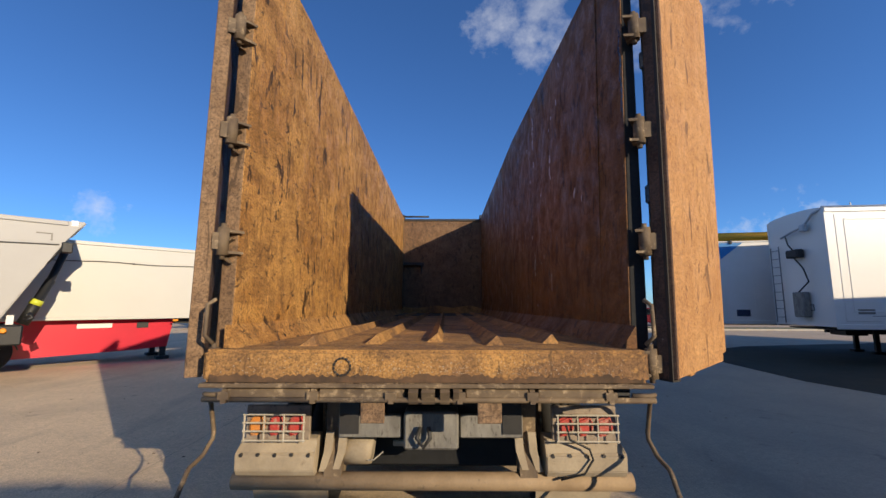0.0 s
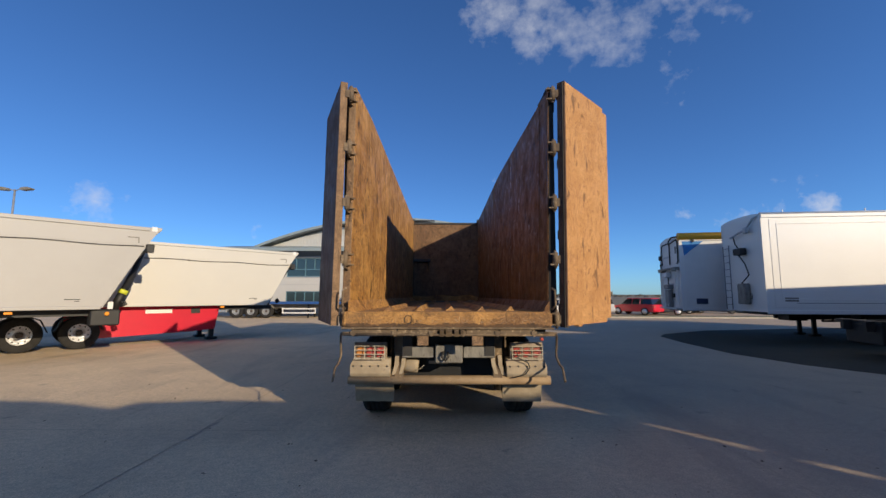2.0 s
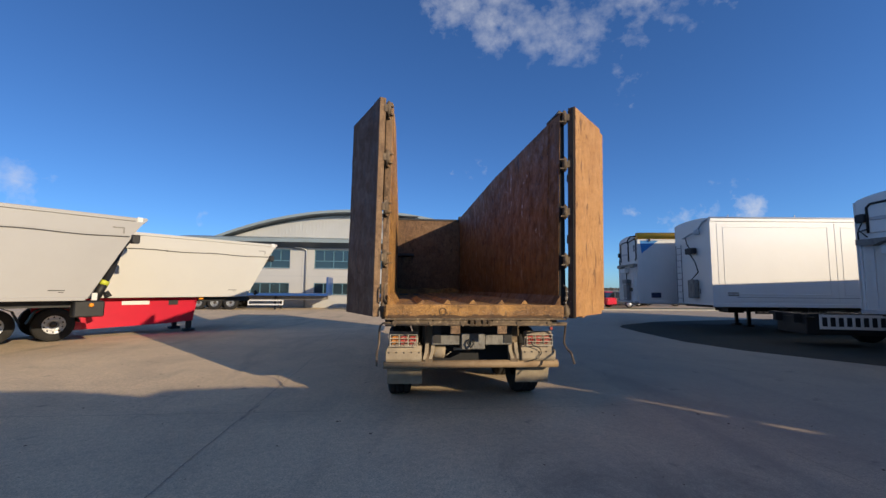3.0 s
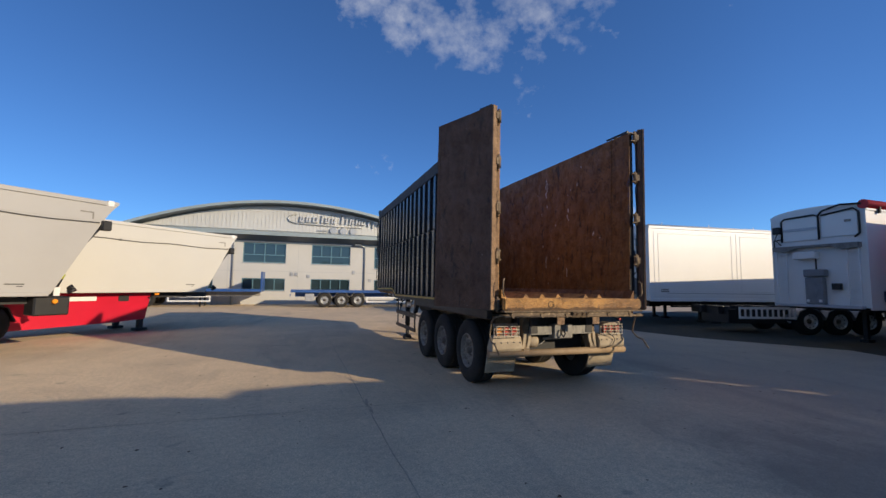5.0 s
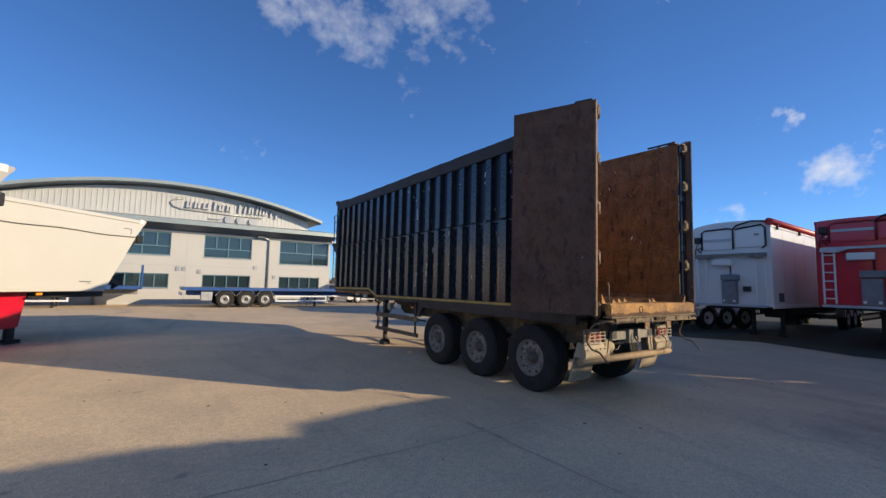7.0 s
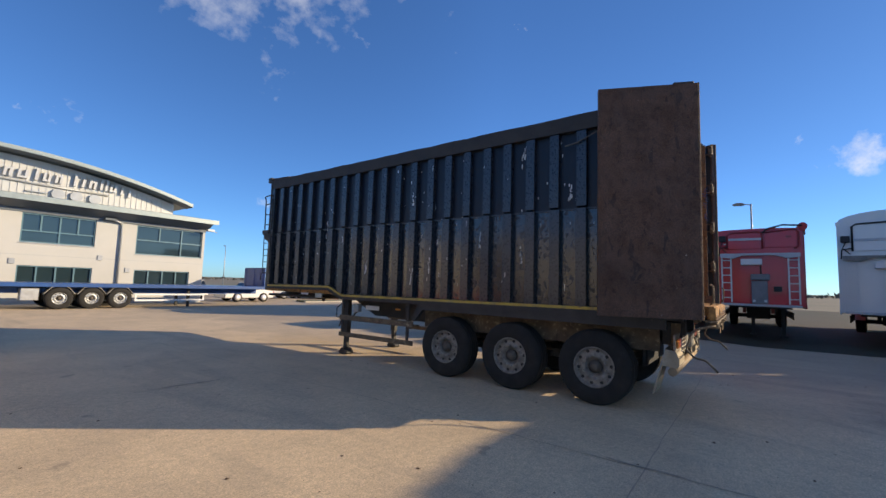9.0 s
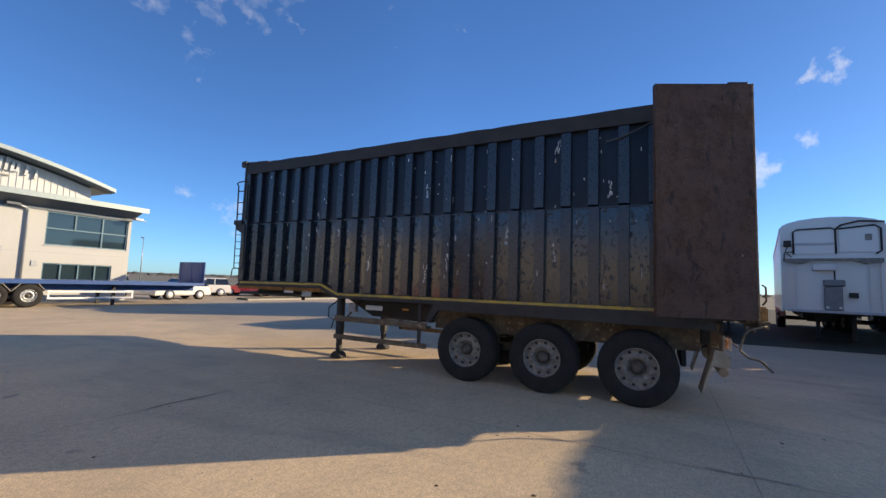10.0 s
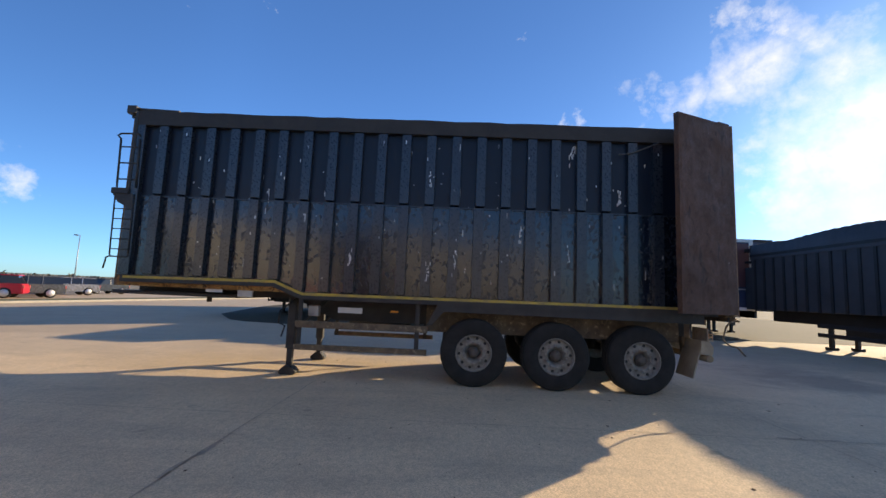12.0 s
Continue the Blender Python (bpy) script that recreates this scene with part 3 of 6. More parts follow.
def nuts_mesh(R, W, mat):
    bm = bmesh.new()
    h = W / 2
    for k in range(10):
        a = 2 * math.pi * k / 10
        y, z = R * 0.315 * math.cos(a), R * 0.315 * math.sin(a)
        pipe(bm, [(-h * 0.90, y, z), (-h * 0.80, y, z), (-h * 0.70, y, z)], [R * 0.020, R * 0.034, R * 0.036], 6)
    return mesh_of(bm, "nut_ring", mat)


def holes_mesh(R, W):
    bm = bmesh.new()
    h = W / 2
    for k in range(10):
        a = 2 * math.pi * (k + 0.5) / 10
        y, z = R * 0.435 * math.cos(a), R * 0.435 * math.sin(a)
        pipe(bm, [(-h * 0.632, y, z), (-h * 0.56, y, z)], R * 0.046, 10)
    return mesh_of(bm, "vent_ring", BLACK)


def wheel_set(R, W, mat):
    return {"hub": hub_mesh(R, W), "tyre": tyre_mesh(R, W), "rim": rim_mesh(R, W, mat), "nuts": nuts_mesh(R, W, mat), "holes": holes_mesh(R, W)}


WHEEL_OLD = wheel_set(0.535, 0.37, RIM_OLD)
WHEEL_NEW = wheel_set(0.50, 0.36, RIM_NEW)
WHEEL_BLUE = wheel_set(0.50, 0.34, GALV)


def wheel(kit, parent, at):
    w = part("wheel", kit["hub"], None, parent, "", at)
    for name in ("tyre", "rim"):
        part(name, kit[name], None, w)
    tagged(part("nut_ring", kit["nuts"], None, w), kind="stuff")
    tagged(part("vent_ring", kit["holes"], None, w), kind="stuff")
    return w


# ---- ground ----
bm = bmesh.new()
bmesh.ops.create_grid(bm, x_segments=8, y_segments=8, size=1500)
ground = solid("ground", bm, YARD, "worn concrete yard, stained and cracked", "ground", kind="structure")


# ---- the rusty bulk trailer ----
def wavy_rail(x0, x1, y0, y1, z0, z1, steps, rough):
    """A long box whose upper edge is slightly battered."""
    bm = bmesh.new()
    rows = []
    for i in range(steps + 1):
        y = y0 + (y1 - y0) * i / steps
        k = random.uniform(-rough, rough) if 0 < i < steps else 0
        rows.append([bm.verts.new(p) for p in ((x0, y, z0), (x1 + k * 0.5, y, z0), (x1 + k * 0.5, y, z1 + k), (x0, y, z1 + k))])
    for A, B in zip(rows, rows[1:]):
        for k in range(4):
            bm.faces.new((A[k], A[(k + 1) % 4], B[(k + 1) % 4], B[k]))
    bm.faces.new(rows[0])
    bm.faces.new(rows[-1][::-1])
    return bm


trailer = thing("bulk_trailer", "rusty open-topped bulk trailer with ribbed blue-black steel sides", "trailer")
FLOOR, TOP, FRONT = 1.47, 4.30, 10.12

# floor
part("floor_plate", boxes((-1.15, 1.15, 0.14, FRONT, 1.36, FLOOR)), RUST_SILL, trailer, "rusty steel load floor")
for i, x in enumerate((-0.74, -0.37, 0.02, 0.40, 0.78)):
    bm = bmesh.new()
    y0 = 0.30 + 0.07 * (i * 37 % 5)
    w = 0.055
    lo = [bm.verts.new(p) for p in ((x - w, y0, FLOOR), (x + w, y0, FLOOR), (x + 0.02, y0 + 0.04, FLOOR + 0.06))]
    hi = [bm.verts.new(p) for p in ((x - w, 9.9, FLOOR), (x + w, 9.9, FLOOR), (x + 0.02, 9.9, FLOOR + 0.06))]
    bm.faces.new(lo)
    bm.faces.new(hi)
    for k in range(3):
        bm.faces.new((lo[k], lo[(k + 1) % 3], hi[(k + 1) % 3], hi[k]))
    part("floor_rib", bm, RUST_SILL, trailer)
bm = boxes((-1.235, 1.20, 0.05, 0.14, 1.30, FLOOR + 0.004))
bevel(bm, 0.018, 2)
sill = part("rear_sill", bm, RUST_SILL, trailer, "thick rusty rear sill")
part("sill_lip", boxes((-1.24, 1.21, 0.03, 0.16, 1.275, 1.297), w=0.004), STEEL_DIRTY, sill)
bm = bmesh.new()
edge = [(-1.19 + 2.35 * k / 160, 1.335 + random.uniform(-0.010, 0.012) + 0.012 * math.sin(k * 0.21) * math.sin(k * 0.071)) for k in range(161)]
prism(bm, [(-1.19, 1.303)] + edge + [(1.16, 1.303)], "y", 0.045, 0.05)
part("dirt_band", bm, CRUMBS, sill, "dark crumbly dirt caked on the sill")
bm = bmesh.new()
for k in range(14):
    a, b = 2 * math.pi * k / 14, 2 * math.pi * (k + 0.75) / 14
    pipe(bm, [(-0.47 + 0.046 * math.cos(a), 0.047, 1.385 + 0.046 * math.sin(a)), (-0.47 + 0.046 * math.cos(b), 0.047, 1.385 + 0.046 * math.sin(b))], 0.006, 6)
part("weld_ring", bm, STEEL_DARK, sill)

# side walls, mirrored
RIBS = [1.30 + 0.4125 * i for i in range(21)]


def rib_mesh(x0, x1, half, z0, z1, slope, s):
    bm = bmesh.new()
    lo = [(-half * 1.06, 0), (half * 1.06, 0)]
    pts_out = [bm.verts.new(p) for p in ((s * x1, -half, z0 + slope), (s * x1, half, z0 + slope), (s * x1, half, z1 - slope * 0.5), (s * x1, -half, z1 - slope * 0.5))]
    pts_in = [bm.verts.new(p) for p in ((s * x0, lo[0][0], z0), (s * x0, lo[1][0], z0), (s * x0, lo[1][0], z1), (s * x0, lo[0][0], z1))]
    bm.faces.new(pts_out)
    for k in range(4):
        bm.faces.new((pts_out[k], pts_out[(k + 1) % 4], pts_in[(k + 1) % 4], pts_in[k]))
    return mesh_of(bm, "rib", RIB_DARK)


def flare(s, y, z):
    """How far the old side walls have spread outward near the tailgate."""
    if s > 0:
        return max(0.0, 1 - (y - 0.29) / 3.9) * (0.055 + 0.026 * (z - 1.5))
    return max(0.0, 1 - (y - 0.29) / 0.95) * (0.052 - 0.008 * (z - 1.5))


def wall_sheet(s, stations, z0, z1, x0, x1):
    """A thin upright sheet along the load bed, bent by flare()."""
    bm = bmesh.new()
    rows = [[bm.verts.new((s * (x + flare(s, y, z)), y, z)) for x, z in ((x0, z0), (x1, z0), (x1, z1), (x0, z1))] for y in stations]
    for A, B in zip(rows, rows[1:]):
        for k in range(4):
            bm.faces.new((A[k], A[(k + 1) % 4], B[(k + 1) % 4], B[k]))
    bm.faces.new(rows[0])
    bm.faces.new(rows[-1][::-1])
    return bm


def lean(ob, k, z0, above=None):
    """Shear a part and its pieces sideways with height, about the height z0."""
    m = ob.matrix_basis if above is None else above @ ob.matrix_basis
    back = m.inverted()
    for v in ob.data.vertices:
        w = m @ v.co
        w.x += k * (w.z - z0)
        v.co = back @ w
    for piece in ob.children:
        lean(piece, k, z0, m)


for s in (-1, 1):
    r0, bend = (0.402, 1.24) if s < 0 else (0.422, 4.19)
    part("rear_skin", wall_sheet(s, (r0, bend), 2.85, 4.10, 1.158, 1.168), SKIN_DARK, trailer, "blue-black scuffed side sheet")
    part("rear_skin", wall_sheet(s, (r0, bend), 1.36, 2.85, 1.158, 1.168), SKIN_FLAKED, trailer, "flaking blue-black lower side sheet")
    bm = bmesh.new()
    prism(bm, [(bend, 2.85), (9.98, 2.85), (9.98, 4.10), (bend, 4.10)], "x", s * 1.158, s * 1.168)
    part("upper_skin", bm, SKIN_DARK, trailer, "blue-black scuffed side sheet")
    bm = bmesh.new()
    prism(bm, [(bend, 1.36), (6.99, 1.36), (7.45, 1.54), (9.98, 1.54), (9.98, 2.85), (bend, 2.85)], "x", s * 1.158, s * 1.168)
    part("lower_skin", bm, SKIN_FLAKED, trailer, "flaking blue-black lower side sheet")
    part("inner_wall", wall_sheet(s, (0.29, 1.24 if s < 0 else 4.19, FRONT - 0.02), 1.36, TOP + 0.012, 1.151, 1.157), RUST_IN if s < 0 else RUST_SHADED, trailer, "scraped rusty inner wall sheet" if s < 0 else "inner wall sheet worn smooth, its rust darkened for shade")
    bm = bmesh.new()
    rows = [[bm.verts.new((s * (x + flare(s, max(y, 0.29), 1.5)), y, z)) for x, z in ((1.150, FLOOR), (1.150, 1.60), (1.06, FLOOR))] for y in (0.20, bend, FRONT - 0.03)]
    for A, B in zip(rows, rows[1:]):
        for k in range(3):
            bm.faces.new((A[k], A[(k + 1) % 3], B[(k + 1) % 3], B[k]))
    bm.faces.new(rows[0])
    bm.faces.new(rows[-1][::-1])
    part("corner_fillet", bm, RUST_IN if s < 0 else RUST_SHADED, trailer)
    low_a = rib_mesh(1.168, 1.262, 0.078, 1.38, 2.86, 0.014, s)
    low_b = rib_mesh(1.168, 1.262, 0.078, 1.55, 2.86, 0.014, s)
    high = rib_mesh(1.168, 1.250, 0.074, 2.87, 4.06, 0.02, s)
    for y in RIBS:
        f = max(0.0, 1 - (y - 0.29) / 3.9) if s > 0 else 0.0
        part("lower_rib", low_b if y > 7.2 else low_a, None, trailer, "", pose(0.016 * f, y + random.uniform(-0.012, 0.012), 0, 0, math.degrees(0.026 * f)))
        part("upper_rib", high, None, trailer, "", pose(0.016 * f, y + random.uniform(-0.015, 0.015), 0, 0, math.degrees(0.026 * f)))
    part("seam_strip", wall_sheet(s, (r0, bend, 9.95), 2.845, 2.868, 1.168, 1.19), RIB_DARK, trailer)
    bm = wavy_rail(s * 1.158, s * 1.268, r0, 9.98, 4.06, TOP, 34, 0.010)
    for v in bm.verts:
        v.co.x += s * flare(s, v.co.y, v.co.z)
    part("top_rail", bm, RAIL_DARK, trailer, "battered dark top rail")
    bm = bmesh.new()
    prism(bm, [(r0, 1.27), (7.0, 1.26), (7.47, 1.44), (9.98, 1.42), (9.98, 1.535), (7.45, 1.552), (6.98, 1.372), (r0, 1.397)], "x", s * 1.12, s * 1.262)
    part("bottom_rail", bm, STEEL_DARK, trailer)
    bm = bmesh.new()
    prism(bm, [(0.95, 1.352), (6.99, 1.322), (7.45, 1.502), (9.93, 1.478), (9.93, 1.518), (7.44, 1.546), (6.98, 1.366), (0.95, 1.394)], "x", s * 1.262, s * 1.266)
    part("marking_tape", bm, YELLOW, trailer, "faded yellow reflective tape")
    # corner posts
    bm = boxes((-1.298, -1.207, 0.285, 0.40, 1.30, 4.33) if s < 0 else (1.213, 1.318, 0.29, 0.42, 1.30, 4.31), w=0.006)
    for v in bm.verts:
        v.co.x += (v.co.z - 1.5) * (0.007 if s < 0 else 0.025 if v.co.x < 1.27 else 0.009)
    part("rear_post", bm, RUST_POST if s < 0 else POST_SHADE, trailer, "rusty rear corner post" if s < 0 else "rear corner post, blackened for shade")
    part("front_post", boxes((s * 1.15, s * 1.262, 9.86, 10.04, 1.52, 4.22), w=0.01), RIB_DARK, trailer)
    part("post_cap", boxes((s * 1.12, s * 1.26, 10.06, 10.22, 4.26, 4.40), w=0.012), STEEL_DARK, trailer)
    part("locking_bar", pipes(0.012, [(s * 1.21, 0.10, 1.75), (s * 1.24, 0.07, 1.72), (s * 1.245, 0.07, 1.55), (s * 1.21, 0.10, 1.50)]), STEEL_DIRTY, trailer)
    # dry splashes and paint drips on the side sheet
    bm = bmesh.new()
    for k in range(110):
        y, z = random.uniform(0.9, 9.7), random.uniform(1.6, 4.0)
        if min(abs(y - r) for r in RIBS) < 0.06:
            x = 1.2505 if z > 2.88 else 1.2625
        else:
            x = 1.1685
        h, w = random.uniform(0.015, 0.06) * (3.2 if random.random() < 0.15 else 1), random.uniform(0.003, 0.008)
        bx(bm, s * x, s * (x + 0.0015), y - w, y + w, z, z + h)
    for y, z in ((2.66, 3.86), (2.70, 3.74), (5.02, 3.30), (4.55, 2.0), (2.72, 2.15), (6.25, 1.95), (3.5, 2.4), (1.9, 3.1), (7.7, 2.9), (5.0, 1.75)):
        x = (1.2505 if z > 2.88 else 1.2625) if min(abs(y - r) for r in RIBS) < 0.07 else 1.1685
        for k in range(9):
            yy, zz, w = y + random.gauss(0, 0.014), z + random.uniform(-0.13, 0.13), random.uniform(0.003, 0.009)
            bx(bm, s * x, s * (x + 0.0015), yy - w, yy + w, zz, zz + random.uniform(0.015, 0.07))
    tagged(part("bird_splashes", bm, WHITE_MATT, trailer, "dried white bird splashes"), kind="stuff")

# welded plate joints on the inner walls
for s in (-1, 1):
    for y in (0.72, 2.95, 5.20, 7.45):
        part("weld_seam", wall_sheet(s, (y - 0.010, y + 0.010), 1.62, 4.29, 1.147, 1.151), RUST_IN if s < 0 else RUST_SHADED, trailer)

# headboard
part("headboard", boxes((-1.156, 1.156, FRONT - 0.019, FRONT + 0.03, 1.36, 4.22)), RUST_HEAD, trailer, "rusty steel headboard")
part("headboard_rail", wavy_rail(-1.15, 1.15, FRONT - 0.05, FRONT + 0.08, 4.22, 4.28, 3, 0.006), STEEL_DARK, trailer)
bm = bmesh.new()
prism(bm, [(-1.13, FLOOR), (1.13, FLOOR), (1.13, 1.62), (0.8, 1.70), (0.3, 1.63), (-0.2, 1.70), (-0.7, 1.62), (-1.13, 1.66)], "y", 9.7, FRONT - 0.03)
part("headboard_step", bm, RUST_SILL, trailer)
part("top_bar", pipes(0.028, [(-1.19, 9.35, 4.33), (-1.19, 10.2, 4.36)], [(-1.19, 10.14, 4.36), (-0.4, 10.14, 4.36)]), STEEL_DARK, trailer)

# rear doors, folded open
def rear_door(s, hinge, free, label):
    h, f = Vector(hinge), Vector(free)
    length = (f - h).length
    turn = math.degrees(math.atan2(f.y - h.y, f.x - h.x))
    at = pose(h.x, h.y, 0, 0, 0, turn)
    t0, t1 = (-0.082, 0.0) if s < 0 else (0.0, 0.10)
    full = length
    if s > 0:
        length -= 0.165
    bm = boxes((0.02, length, t0, t1, 1.31, 4.34))
    bmesh.ops.subdivide_edges(bm, edges=[e for e in bm.edges if abs(e.verts[0].co.z - e.verts[1].co.z) > 1], cuts=14)
    for v in bm.verts:
        if 1.33 < v.co.z < 4.3:
            v.co.x += random.uniform(-0.004, 0.004)
            v.co.y += random.uniform(-0.004, 0.004)
    leaf = part("rear_door", bm, RUST_DOOR if s > 0 else RUST_LEAF_SHADE, trailer, label, at)
    # stiffening lips on the edge and face
    lip = t0 if s > 0 else t1
    d = -0.008 if s > 0 else 0.004
    if s < 0:
        part("edge_lip", boxes((length - 0.07, length - 0.045, min(lip, lip + d), max(lip, lip + d), 1.32, 4.30)), RUST_DOOR if s > 0 else RUST_LEAF_SHADE, leaf)
    # the right leaf's end face takes the darkened rust to look shaded
    part("face_edge", boxes((-0.004, 0.02, t0 - 0.003, t1 + 0.003, 1.305, 4.345), w=0.004), RUST_POST if s < 0 else RUST_LEAF_SHADE, leaf)
    if s > 0:
        bm = bmesh.new()
        prism(bm, [(1.400, 0.142), (1.366, 0.218), (1.378, 0.285), (1.42, 0.285), (1.46, 0.175)], "z", 1.29, 4.335)
        part("hinge_stile", bm, RAIL_DARK, leaf, "dark hinge stile", at.inverted())
        part("outer_skin", boxes((0.03, full - 0.005, t1, t1 + 0.006, 1.30, 4.32)), SKIN_DARK, leaf, "blue-black painted outer face")
        for k in range(4):
            part("door_rib", boxes((0.05, full - 0.02, t1 + 0.006, t1 + 0.05, 1.45 + 0.9 * k, 1.57 + 0.9 * k), w=0.01), RIB_DARK, leaf)
        part("edge_channel", boxes((length + 0.014, full, t0 + 0.012, t1, 1.36, 4.30), w=0.006), RUST_DOOR, leaf)
        part("edge_backing", boxes((length, length + 0.014, t0 + 0.03, t1 - 0.02, 1.36, 4.30)), STEEL_DARK, leaf)
        part("bottom_stub", boxes((0.32, 0.42, 0.02, 0.08, 1.285, 1.312)), RUST_DOOR, leaf)
    if s < 0:
        part("top_lug", boxes((0.05, 0.30, t0 + 0.01, t1 - 0.01, 4.34, 4.375), w=0.01), STEEL_DARK, leaf)
    return leaf


door_l = rear_door(-1, (-1.372, 0.160, 0), (-1.86, 1.285, 0), "open rusty rear door leaf folded along the side, browned darker for shade")
door_r = rear_door(1, (1.425, 0.135, 0), (2.31, 1.04, 0), "open orange rusty rear door leaf standing out from the post")
lean(door_l, 0.012, 3.1)
lean(door_r, 0.017, 3.1)
HINGES = (4.20, 3.50, 2.80, 2.10, 1.385)
for s in (-1, 1):
    for z in HINGES:
        bm = bmesh.new()
        hx, hy = (1.303 + 0.010 * (z - 2.8), 0.215) if s > 0 else (-1.252 + 0.009 * (z - 2.8), 0.215)
        pipe(bm, [(hx, hy, z - 0.085), (hx, hy, z + 0.085)], 0.034, 14)
        pipe(bm, [(hx, hy, z - 0.11), (hx, hy, z + 0.11)], 0.016, 8)
        knuckle = part("hinge", bm, STEEL_DIRTY, trailer, "dusty welded hinge knuckle")
        bm = bmesh.new()
        root = (1.30, 0.292) if s > 0 else (-1.235, 0.287)
        for dz in (-0.065, 0.065):
            prism(bm, [(root[0] - s * 0.07, root[1] - (0.10 if s > 0 else 0.0)), (hx, hy - 0.03), (hx, hy + 0.025), root], "z", z + dz - 0.008, z + dz + 0.008)
        end = (-1.30, 0.215) if s < 0 else (1.38, 0.225)
        prism(bm, [(hx, hy - 0.025), (hx, hy + 0.02), end, (end[0], end[1] - 0.045)], "z", z - 0.05, z + 0.05)
        if s < 0:
            prism(bm, [(-1.275, z + 0.05), (-1.215, z + 0.02), (-1.275, z - 0.02)], "y", 0.24, 0.286)
            prism(bm, [(-1.275, z - 0.07), (-1.225, z - 0.13), (-1.275, z - 0.10)], "y", 0.24, 0.286)
        part("hinge_lug", bm, STEEL_DIRTY, knuckle)
bm = bmesh.new()
pipe(bm, [(1.30, 0.34, 4.35), (1.285, 0.84, 4.35)], 0.018, 8)
bx(bm, 1.26, 1.36, 0.32, 0.46, 4.302, 4.335)
bx(bm, 1.27, 1.31, 0.60, 0.65, 4.302, 4.34)
part("sheet_roller_arm", bm, STEEL_DARK, trailer)

# rear shaft with hooks and crank handles
part("latch_shaft", pipes(0.015, [(-1.22, 0.05, 1.212), (1.22, 0.05, 1.212)], seg=12), STEEL_DIRTY, trailer, "round latch shaft across the rear")
for a, b in ((-1.09, -0.64), (-0.59, -0.13), (0.20, 0.54), (0.59, 0.96)):
    part("shaft_cover", boxes((a, b, 0.045, 0.12, 1.222, 1.268), w=0.006), STEEL_DIRTY, trailer, "dusty steel channel over the shaft")
part("shaft_beam", boxes((-1.12, 1.12, 0.125, 0.16, 1.19, 1.274), w=0.006), STEEL_DARK, trailer)
for x in (-1.10, -0.62, -0.20, 0.17, 0.56, 0.98):
    bm = bmesh.new()
    prism(bm, [(0.03, 1.195), (0.14, 1.195), (0.14, 1.275), (0.06, 1.275), (0.03, 1.25)], "x", x - 0.014, x + 0.014)
    bx(bm, x - 0.03, x + 0.03, 0.028, 0.05, 1.215, 1.255)
    part("shaft_bracket", bm, STEEL_DIRTY, trailer)
for x, w in ((-0.08, 0.05), (0.0, 0.07), (0.09, 0.05), (0.15, 0.03)):
    bm = bmesh.new()
    prism(bm, [(0.0, 1.26), (0.10, 1.29), (0.10, 1.20), (0.05, 1.19)], "x", x - w / 2, x + w / 2)
    part("latch_claw", bm, STEEL_DIRTY, trailer)
for x in (-0.30, 0.33):
    bm = boxes((x - 0.065, x + 0.065, 0.05, 0.065, 1.09, 1.21), w=0.004)
    part("hanging_plate", bm, RUST_POST, trailer)
for s in (-1, 1):
    rod = [(1.10, 0.06, 1.235), (1.21, 0.07, 1.232), (1.255, 0.13, 1.225), (1.295, 0.26, 1.18), (1.308, 0.31, 1.12), (1.31, 0.36, 0.96), (1.312, 0.36, 0.92), (1.325, 0.29, 0.85), (1.33, 0.26, 0.835), (1.33, 0.17, 0.82), (1.328, 0.14, 0.80), (1.32, 0.035, 0.69)]
    part("crank_handle", pipes(0.013, [(s * x, y, z) for x, y, z in rod], seg=10), STEEL_DIRTY, trailer, "bent rusty crank handle hanging from the latch shaft")

